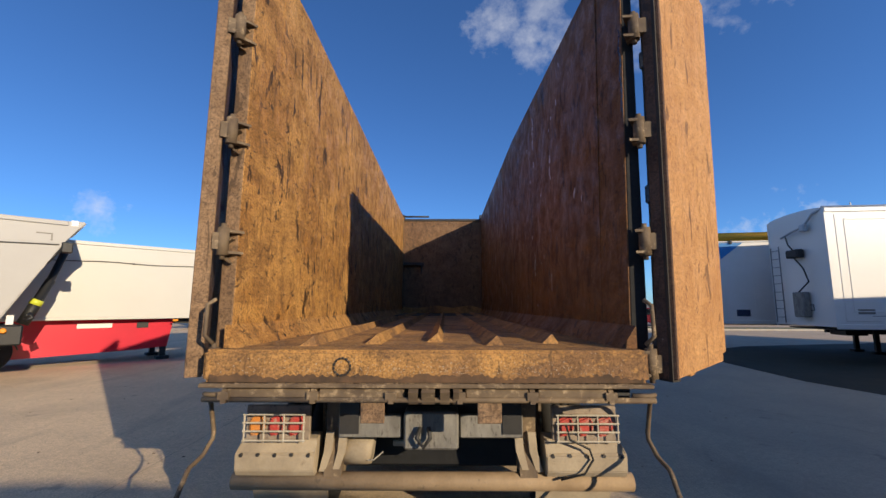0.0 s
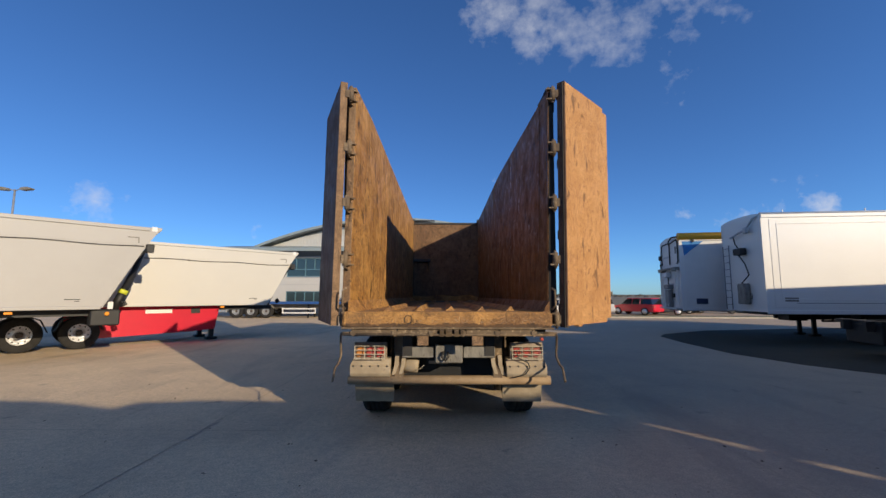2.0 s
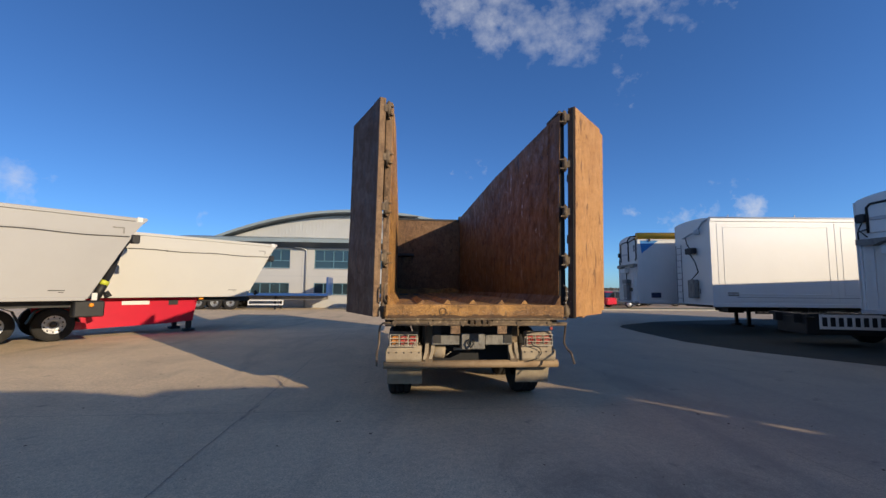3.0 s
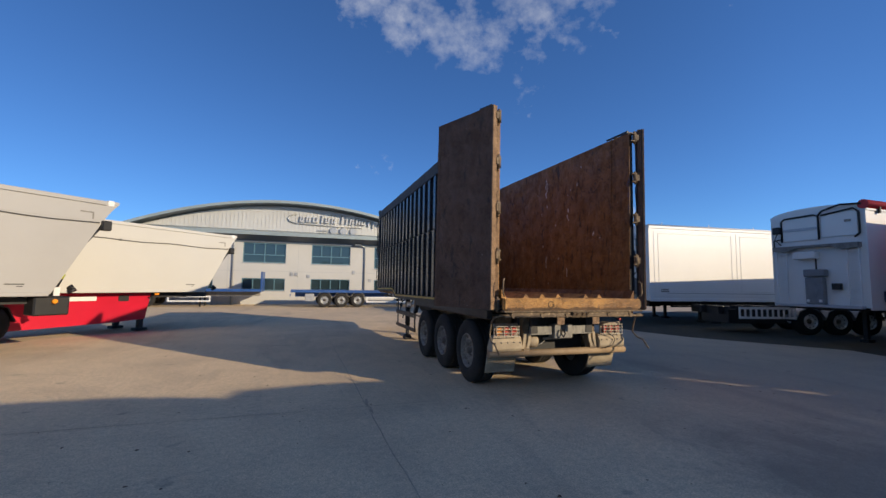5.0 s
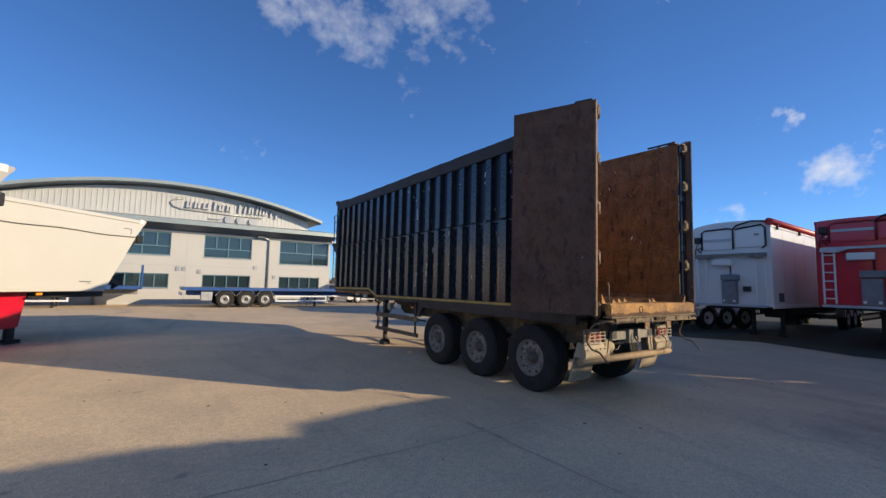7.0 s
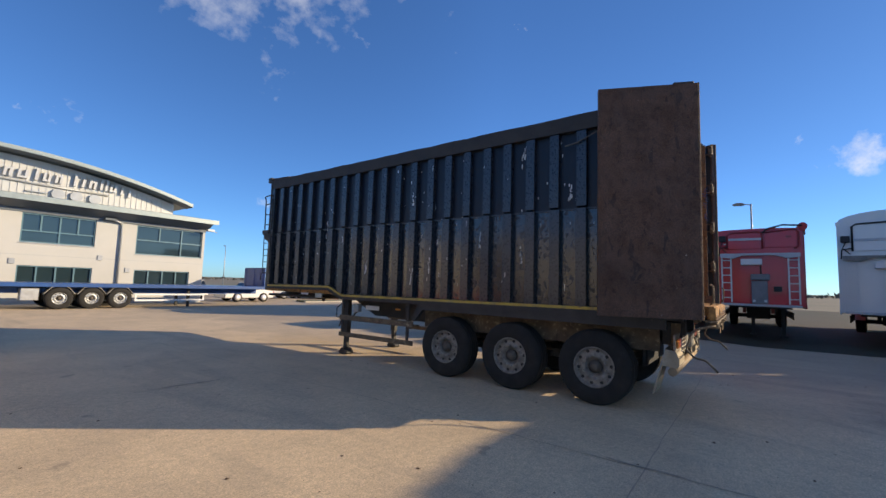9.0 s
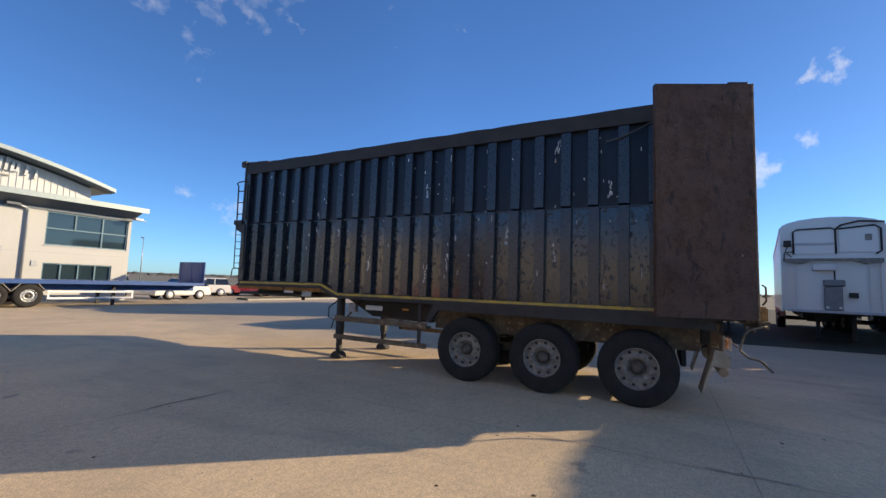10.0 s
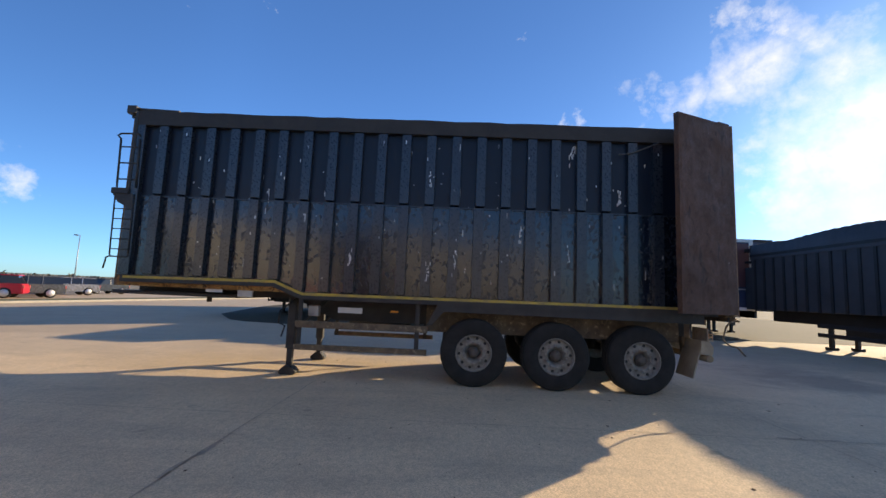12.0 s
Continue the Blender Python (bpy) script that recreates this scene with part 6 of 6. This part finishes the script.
LOW = [(-13.10, -10.05), (-8.10, -5.03), (-3.10, -0.05), (1.95, 5.05)]


def wall_with_holes(x0, x1, z0, z1, holes, y0, y1):
    """A wall along x with rectangular openings cut right through it."""
    bm = bmesh.new()
    xs = sorted({x0, x1, *[h[0] for h in holes], *[h[1] for h in holes]})
    zs = sorted({z0, z1, *[h[2] for h in holes], *[h[3] for h in holes]})
    for a, b in zip(xs, xs[1:]):
        for c, d in zip(zs, zs[1:]):
            mx, mz = (a + b) / 2, (c + d) / 2
            if not any(h[0] < mx < h[1] and h[2] < mz < h[3] for h in holes):
                bx(bm, a, b, y0, y1, c, d)
    bmesh.ops.remove_doubles(bm, verts=bm.verts, dist=0.0005)
    bm.verts.index_update()
    seen = {}
    for f in bm.faces:
        seen.setdefault(tuple(sorted(v.index for v in f.verts)), []).append(f)
    bmesh.ops.delete(bm, geom=[f for fs in seen.values() if len(fs) > 1 for f in fs], context="FACES")
    return bm


holes = [(a, b, 3.20 if b < 5 else 2.95, 4.72) for a, b in UP] + [(a, b, 1.06, 2.0) for a, b in LOW]
front_wall = part("front_wall", wall_with_holes(X0, X1, 0, 4.95, holes, YF, YF + 0.25), WALL_PALE, depot, "pale rendered front wall")
part("side_wall", boxes((X1 - 0.25, X1, YF + 0.25, YH, 0, 4.95)), WALL_PALE, depot)
for x in (-16.0, -9.1, -4.1, 1.0):
    part("panel_joint", boxes((x - 0.01, x + 0.01, YF - 0.004, YF, 0.2, 4.9)), SIGN_SILVER, front_wall)
for z in (2.55,):
    part("panel_joint", boxes((X0, X1, YF - 0.004, YF, z - 0.01, z + 0.01)), SIGN_SILVER, front_wall)


def window(a, b, z0, z1, cols, transom):
    w = part("window", boxes((a, b, YF + 0.14, YF + 0.16, z0, z1)), WINDOW, depot)
    fr = bmesh.new()
    t = 0.06
    bx(fr, a, a + t, YF + 0.05, YF + 0.16, z0, z1)
    bx(fr, b - t, b, YF + 0.05, YF + 0.16, z0, z1)
    bx(fr, a + t, b - t, YF + 0.05, YF + 0.16, z0, z0 + t)
    bx(fr, a + t, b - t, YF + 0.05, YF + 0.16, z1 - t, z1)
    part("window_frame", fr, FRAME_BLUE, w)
    for k in range(1, cols):
        x = a + (b - a) * k / cols
        lo = z0 + t if (k % 2 == 0 or not transom) else z0 + (z1 - z0) * transom
        part("mullion", boxes((x - 0.035, x + 0.035, YF + 0.06, YF + 0.15, lo, z1 - t)), FRAME_BLUE, w)
    if transom:
        zt = z0 + (z1 - z0) * transom
        part("transom", boxes((a + t, b - t, YF + 0.055, YF + 0.15, zt - 0.035, zt + 0.035)), FRAME_BLUE, w)
    part("window_sill", boxes((a - 0.04, b + 0.04, YF - 0.04, YF + 0.05, z0 - 0.05, z0)), SIGN_SILVER, w)


for (a, b) in UP:
    window(a, b, 3.20 if b < 5 else 2.95, 4.72, 4 if b < 5 else 3, 0.40 if b < 5 else 0.5)
for (a, b) in LOW:
    window(a, b, 1.06, 2.0, 4, 0)
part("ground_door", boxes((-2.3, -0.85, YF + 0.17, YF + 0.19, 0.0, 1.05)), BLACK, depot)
# lean-to canopy roof over the offices
bm = bmesh.new()
prism(bm, [(28.75, 5.30), (28.75, 5.50), (YH, 6.12), (YH, 5.85)], "x", X0 - 0.4, X1 + 0.38)
part("canopy_roof", bm, ROOF_GREY, depot, "grey-green metal canopy roof")
part("canopy_fascia", boxes((X0 - 0.4, X1 + 0.38, 28.70, 28.748, 5.24, 5.52)), ROOF_GREY, depot)
bm = bmesh.new()
prism(bm, [(28.80, 5.28), (29.74, 5.28), (29.74, 4.93), (29.6, 4.93)], "x", X0, X1 + 0.1)
part("soffit", bm, SOFFIT, depot)
part("eaves_band", boxes((X0, X1 + 0.02, 29.70, 29.748, 4.74, 5.0)), SOFFIT, depot)
part("office_ceiling", boxes((X0, X1, YF + 0.26, YH, 4.90, 4.98)), SOFFIT, depot)
# arched gable and hall


def arch(x):
    return 8.52 - (0.0172 if x < -4.7 else 0.0152) * (x + 4.7) ** 2


GX0, GX1 = -16.6, 5.0
xs = [GX0 + (GX1 - GX0) * k / 24 for k in range(25)]
bm = bmesh.new()
prism(bm, [(GX0, 4.9), (GX1, 4.9)] + [(x, arch(x) - 0.28) for x in reversed(xs)], "y", YH, YH + 0.2)
gable = part("gable_wall", bm, CLAD, depot, "ribbed grey metal gable cladding")
for k in range(70):
    x = GX0 + 0.15 + 0.30 * k
    if x < GX1 - 0.05 and arch(x) > 6.5:
        part("cladding_rib", boxes((x - 0.02, x + 0.02, YH - 0.03, YH, 5.95, arch(x) - 0.32)), CLAD, gable)
xr = [-17.6 + 23.45 * k / 28 for k in range(29)]
bm = bmesh.new()
prism(bm, [(x, arch(x) - 0.16) for x in xr] + [(x, arch(x) + 0.06) for x in reversed(xr)], "y", 31.9, 75)
part("arched_roof", bm, ROOF_GREY, depot, "curved grey-green metal roof")
bm = bmesh.new()
prism(bm, [(x, arch(x) - 0.19) for x in xr] + [(x, arch(x) - 0.162) for x in reversed(xr)], "y", 31.95, 33.0)
part("roof_soffit", bm, SOFFIT, depot)
part("hall_side", boxes((GX1 - 0.2, GX1, YH + 0.2, 74, 0, 6.9)), CLAD, depot)
part("hall_side", boxes((GX0, GX0 + 0.2, YH + 0.2, 74, 0, 5.7)), CLAD, depot)
# downpipes, vents, floodlight
for x in (-8.75, 1.13):
    p = part("downpipe", pipes(0.06, [(x, YF - 0.10, 0.0), (x, YF - 0.10, 4.55), (x - 0.02, YF - 0.12, 4.70), (x - 0.5, YF - 0.3, 4.85)]), SIGN_SILVER, depot)
    part("pipe_hopper", boxes((x - 0.9, x - 0.35, YF - 0.35, YF - 0.1, 4.78, 4.92), w=0.02), SOFFIT, p)
for x, z in ((-4.55, 2.35), (-4.2, 2.35), (-3.3, 2.2), (0.25, 2.6), (1.6, 1.95)):
    part("wall_vent", boxes((x - 0.12, x + 0.12, YF - 0.05, YF, z - 0.14, z + 0.14), w=0.01), SIGN_SILVER, depot)
lamp = part("floodlight", boxes((5.70, 6.15, 29.0, 29.3, 4.78, 4.92), w=0.02), WHITE_MATT, depot)
part("lamp_bracket", pipes(0.02, [(5.75, 29.4, 5.0), (5.9, 29.15, 4.9), (6.3, 28.95, 4.72)]), GALV, lamp)
# sign: plain raised shapes in place of the lettering
sign = part("sign_swoosh", pipes(0.05, *[[(-4.35, 32.9, 7.62), (-4.85, 32.9, 7.50), (-5.1, 32.9, 7.25), (-4.95, 32.9, 6.98), (-4.4, 32.9, 6.83), (-2.0, 32.9, 6.75), (1.2, 32.9, 6.72)]]), SIGN_SILVER, depot, "curved raised line round the sign")
x = -4.2
for k, (w, h, lift) in enumerate(((0.42, 0.50, 0), (0.44, 0.50, 0), (0.60, 0.50, 0), (0.28, 0.68, 0), (0.44, 0.50, 0), (0.42, 0.50, 0), (0.0, 0, 0), (0.30, 0.68, 0), (0.28, 0.50, 0), (0.46, 0.50, 0), (0.16, 0.68, 0), (0.14, 0.74, 0), (0.44, 0.50, 0), (0.28, 0.50, -0.1), (0.38, 0.5, -0.2))):
    if w:
        zb = 6.98 + lift
        bm = bmesh.new()
        cuts = (0.12, 0.62) if w > 0.40 else (0.36,)
        for c in cuts:
            xl, t = x + w * c, 0.13
            prism(bm, [(xl, zb), (xl + t, zb), (xl + t + 0.06, zb + h), (xl + 0.06, zb + h)], "y", 32.80, 32.97)
        if len(cuts) == 2:
            prism(bm, [(x + w * 0.12 + t, zb + h - 0.12), (x + w * 0.62 + 0.06, zb + h - 0.12), (x + w * 0.62 + 0.06, zb + h), (x + w * 0.12 + t, zb + h)] if k % 2 else [(x + w * 0.12 + t, zb), (x + w * 0.62 + 0.02, zb), (x + w * 0.62 + 0.02, zb + 0.12), (x + w * 0.12 + t, zb + 0.12)], "y", 32.81, 32.96)
        part("sign_bar", bm, SIGN_GREY, sign)
    x += w + (0.10 if w else 0.28)
for x in (-1.25, -0.4, 0.5):
    part("sign_disc", pipes([0.30, 0.30], [(x, 32.82, 6.34), (x, 32.93, 6.34)], seg=20), SIGN_SILVER, sign)
part("sign_dash", boxes((-2.6, -1.75, 32.84, 32.93, 6.28, 6.34)), SIGN_SILVER, sign)


# ---- cars ----
def car(at, label, paint, L=4.4, H=1.6, estate=False):
    c = thing("car", label, "car", at, "parked cars")
    W = 1.8
    hood = 0.62 * H
    a = L / 2
    side = [(-a, 0.30), (-a + 0.05, hood * 0.95), (-a + (0.15 if estate else 0.55), hood + 0.02), (a - 1.25, hood), (a - 0.25, hood * 0.82), (a, hood * 0.62), (a, 0.28)]
    bm = bmesh.new()
    prism(bm, side, "y", -W / 2, W / 2)
    bevel(bm, 0.06, 2)
    part("body", bm, paint, c)
    r0, r1 = -a + (0.35 if estate else 0.75), a - 1.75
    bm = bmesh.new()
    lo = [(-a + (0.18 if estate else 0.5), hood), (a - 1.2, hood)]
    v = [bm.verts.new(p) for p in ((lo[0][0], -W / 2 + 0.06, hood - 0.02), (lo[1][0], -W / 2 + 0.06, hood - 0.02), (lo[1][0], W / 2 - 0.06, hood - 0.02), (lo[0][0], W / 2 - 0.06, hood - 0.02),
                                   (r0, -W / 2 + 0.2, H - 0.06), (r1, -W / 2 + 0.2, H - 0.06), (r1, W / 2 - 0.2, H - 0.06), (r0, W / 2 - 0.2, H - 0.06))]
    for q in ((0, 1, 5, 4), (1, 2, 6, 5), (2, 3, 7, 6), (3, 0, 4, 7), (4, 5, 6, 7), (0, 3, 2, 1)):
        bm.faces.new([v[i] for i in q])
    part("glass", bm, CAR_GLASS, c)
    part("roof", boxes((r0 - 0.02, r1 + 0.03, -W / 2 + 0.18, W / 2 - 0.18, H - 0.07, H), w=0.025), paint, c)
    for s in (-1, 1):
        for x in (-0.1, 0.02 - a * 0.4):
            part("door_pillar", pipes(0.035, [(x, s * (W / 2 - 0.055), hood), (x - 0.03, s * (W / 2 - 0.19), H - 0.06)], seg=6), paint, c)
        for x in (-a + 0.85, a - 0.9):
            w = part("wheel", pipes([0.05, 0.33, 0.33, 0.05], [(x, s * (W / 2 - 0.20), 0.33), (x, s * (W / 2 - 0.19), 0.33), (x, s * (W / 2 + 0.01), 0.33), (x, s * (W / 2 + 0.02), 0.33)], seg=20), RUBBER, c)
            part("rim", pipes([0.04, 0.23, 0.20], [(x, s * (W / 2 + 0.035), 0.33), (x, s * (W / 2 + 0.03), 0.33), (x, s * (W / 2 - 0.02), 0.33)], seg=16), RIM_NEW, w)
        part("head_lamp", boxes((a - 0.16, a - 0.02, min(s * 0.5, s * 0.84), max(s * 0.5, s * 0.84), hood * 0.62, hood * 0.78), w=0.02), GALV, c)
        part("tail_lamp", boxes((-a - 0.005, -a + 0.12, min(s * 0.62, s * 0.86), max(s * 0.62, s * 0.86), hood * 0.70, hood * 0.92), w=0.02), LENS_RED, c)
    return c


SILVER = worn("silver_car_paint", (0.45, 0.45, 0.46), (0.42, 0.42, 0.43), 0.25, 0.5, 1, 0, None, 0, None, 0.4)
PEWTER = worn("dark_grey_car_paint", (0.16, 0.165, 0.17), (0.14, 0.145, 0.15), 0.25, 0.3, 1, 0, None, 0, None, 0.4)
DARK_CAR = worn("dark_blue_car_paint", (0.015, 0.02, 0.04), (0.012, 0.016, 0.03), 0.2, 0, 1, 0, None, 0, None, 0.5)
car(pose(9.2, 30.2, 0, 0, 0, 178), "white parked sport utility car", WHITE, 3.7, 1.42, True)
for x, y, turn, paint, label, est in (
        (13.6, 34.6, 160, WHITE, "white parked hatchback car", True), (17.4, 33.6, 125, RED, "bright red parked hatchback", True), (19.5, 33.2, 150, PEWTER, "grey parked estate car beside a red one", True),
        (22.4, 36.2, 140, RED, "red parked saloon car", False), (24.4, 38.4, 140, DARK_CAR, "dark blue parked car", True), (26.6, 36.8, 150, SILVER, "silver parked estate car", True), (33.0, 39.0, 170, DARK_CAR, "black parked saloon car", False),
        (7.0, 35.5, 95, SILVER, "grey parked car by the building", True)):
    car(pose(x, y, 0, 0, 0, turn), label, paint, 4.3, 1.48, est)

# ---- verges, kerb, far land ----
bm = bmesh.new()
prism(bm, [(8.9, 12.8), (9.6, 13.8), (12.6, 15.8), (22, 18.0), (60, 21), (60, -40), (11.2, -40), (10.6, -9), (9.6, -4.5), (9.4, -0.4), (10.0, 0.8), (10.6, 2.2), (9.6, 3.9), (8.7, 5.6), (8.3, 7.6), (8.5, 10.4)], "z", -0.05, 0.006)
solid("muddy_verge", bm, MUD_SHADED, "muddy verge darkened for the shade under the parked trailers", "ground", kind="structure")
bm = bmesh.new()
prism(bm, [(12.4, 27.2), (70, 25.2), (70, 25.4), (12.4, 27.4)], "z", -0.02, 0.12)
bevel(bm, 0.02)
solid("kerb", bm, KERB, "pale concrete kerb along the car park", "kerb", kind="structure")
bm = bmesh.new()
prism(bm, [(12.4, 27.4), (70, 25.4), (70, 28.0), (13.0, 29.2)], "z", -0.02, 0.11)
solid("grass_strip", bm, TURF, "strip of dull winter grass", "grass", kind="structure")
bm = bmesh.new()
ring = []
for R, zz in ((62, 0.01), (160, 0.2), (420, 1.0), (700, 2.6), (1200, 6.0)):
    ring.append([bm.verts.new((R * math.cos(a), R * math.sin(a) + 10, zz + (noise.noise(Vector((math.cos(a) * 3, math.sin(a) * 3, R * 0.01))) * zz * 0.5 if R > 62 else 0))) for a in [2 * math.pi * k / 160 for k in range(160)]])
for A, B in zip(ring, ring[1:]):
    for k in range(160):
        bm.faces.new((A[k], A[(k + 1) % 160], B[(k + 1) % 160], B[k]))
solid("far_fields", bm, HILL, "brown and green winter fields rising to the horizon", "fields", kind="structure")
bm = bmesh.new()
for k in range(900):
    a = random.uniform(-0.6, 1.75)
    R = random.choice((260, 330, 420)) + random.uniform(-3, 3)
    h = random.uniform(0.3, 0.75) * (2.4 if random.random() < 0.04 else 1) * R / 150
    c = Vector((R * math.cos(a), R * math.sin(a) + 10, R * 0.004))
    for j in range(3):
        p = c + Vector((random.uniform(-2, 2), random.uniform(-2, 2), 0))
        q = [bm.verts.new(p + Vector((random.uniform(-1, 1), random.uniform(-1, 1), z)) * (h * 0.5)) for z in (0, 0.2, 1.0, 1.8, 2.0)]
        for t3 in ((0, 1, 2), (1, 2, 3), (2, 3, 4), (0, 2, 4), (0, 3, 1)):
            bm.faces.new([q[i] for i in t3])
HEDGE = turf_mat("bare_hedge", (0.12, 0.11, 0.09), (0.14, 0.125, 0.10), (0.09, 0.085, 0.07))
solid("far_hedges", bm, HEDGE, "dark bare hedges across the far fields", "hedge", kind="stuff")


# ---- lamp posts ----
def lamp_post(at, label, heads, H=8.0):
    p = thing("street_lamp", label, "lamp post", at, "lamp posts")
    part("pole", pipes([0.09, 0.07, 0.05], [(0, 0, 0), (0, 0, H * 0.5), (0, 0, H)], seg=10), GALV, p)
    for s in heads:
        part("arm", pipes(0.03, [(0, 0, H - 0.1), (s * 0.25, 0, H), (s * 0.5, 0, H + 0.04)]), GALV, p)
        bm = bmesh.new()
        prism(bm, [(s * 0.35, H - 0.02), (s * 0.5, H - 0.08), (s * 1.05, H - 0.03), (s * 1.1, H + 0.05), (s * 0.8, H + 0.14), (s * 0.45, H + 0.10)], "y", -0.16, 0.16)
        bevel(bm, 0.03)
        part("lantern", bm, PLATE_GREY, p)
    return p


lamp_post(pose(-26.0, 19.8, 0), "twin-headed grey lamp post behind the trailers", (-1, 1))
lamp_post(pose(28.5, -0.5, 0, 0, 0, 80), "single-headed grey lamp post", (1, ))
lamp_post(pose(25.0, -17.3, 0, 0, 0, 40), "single-headed grey lamp post beyond the parked row", (1,))
lamp_post(pose(55.0, 62.0, 0, 0, 0, 80), "far grey lamp post by the car park", (1,))
lamp_post(pose(33.0, 82.0, 0, 0, 0, 80), "grey lamp post beyond the car park", (1,), 8.0)

# ---- joints and cracks in the yard ----
def seam(pts, w, label, kind="yard_joint"):
    bm = bmesh.new()
    up, dn = [], []
    for i, p in enumerate(pts):
        a, b = Vector(pts[max(i - 1, 0)]), Vector(pts[min(i + 1, len(pts) - 1)])
        d = (b - a).normalized()
        nrm = Vector((-d.y, d.x)) * w * random.uniform(0.6, 1.3)
        up.append(bm.verts.new((p[0] + nrm.x, p[1] + nrm.y, 0.004)))
        dn.append(bm.verts.new((p[0] - nrm.x, p[1] - nrm.y, 0.004)))
    for k in range(len(pts) - 1):
        bm.faces.new((up[k], up[k + 1], dn[k + 1], dn[k]))
    return solid(kind, bm, STAIN, label, "crack", kind="structure")


def wander(a, b, n, amp):
    return [(a[0] + (b[0] - a[0]) * k / n + random.uniform(-amp, amp), a[1] + (b[1] - a[1]) * k / n + random.uniform(-amp, amp)) for k in range(n + 1)]


JOINT = "dark joint between concrete slabs"
for x in (-9.1, -3.02, 3.12):
    seam(wander((x, -12.0), (x - 0.1, 24.0), 90, 0.012), 0.006, JOINT)
for y in (-5.6, 0.52, 6.68, 10.8):
    seam(wander((-16.0, y + 0.06), (8.2, y - 0.04), 80, 0.014), 0.006, JOINT)
seam(wander((-4.75, 6.72), (-3.95, 6.66), 10, 0.02), 0.022, "broken joint edge in the yard", "yard_crack")
seam(wander((-3.02, 0.9), (-3.04, 0.2), 8, 0.015), 0.014, "broken joint edge in the yard", "yard_crack")
seam(wander((5.0, 5.5), (5.95, 3.55), 14, 0.05) + wander((6.0, 3.4), (6.55, 1.3), 14, 0.05), 0.03, "tarred repair across the yard", "yard_crack")
bm = bmesh.new()
for k in range(420):
    x, y, r = random.uniform(-7, 5), random.uniform(-6.5, 7), random.choice((0.006, 0.008, 0.012, 0.02)) * random.uniform(0.6, 1.2)
    v = [bm.verts.new((x + r * math.cos(a) * random.uniform(0.6, 1.2), y + r * math.sin(a) * random.uniform(0.6, 1.2), 0.001)) for a in (0.2, 1.4, 2.7, 3.9, 5.1)]
    t = bm.verts.new((x, y, r * 0.45))
    for i in range(5):
        bm.faces.new((v[i], v[(i + 1) % 5], t))
solid("loose_stones", bm, CRUMBS, "small dark stones and crumbs scattered on the yard", "stones", kind="stuff")
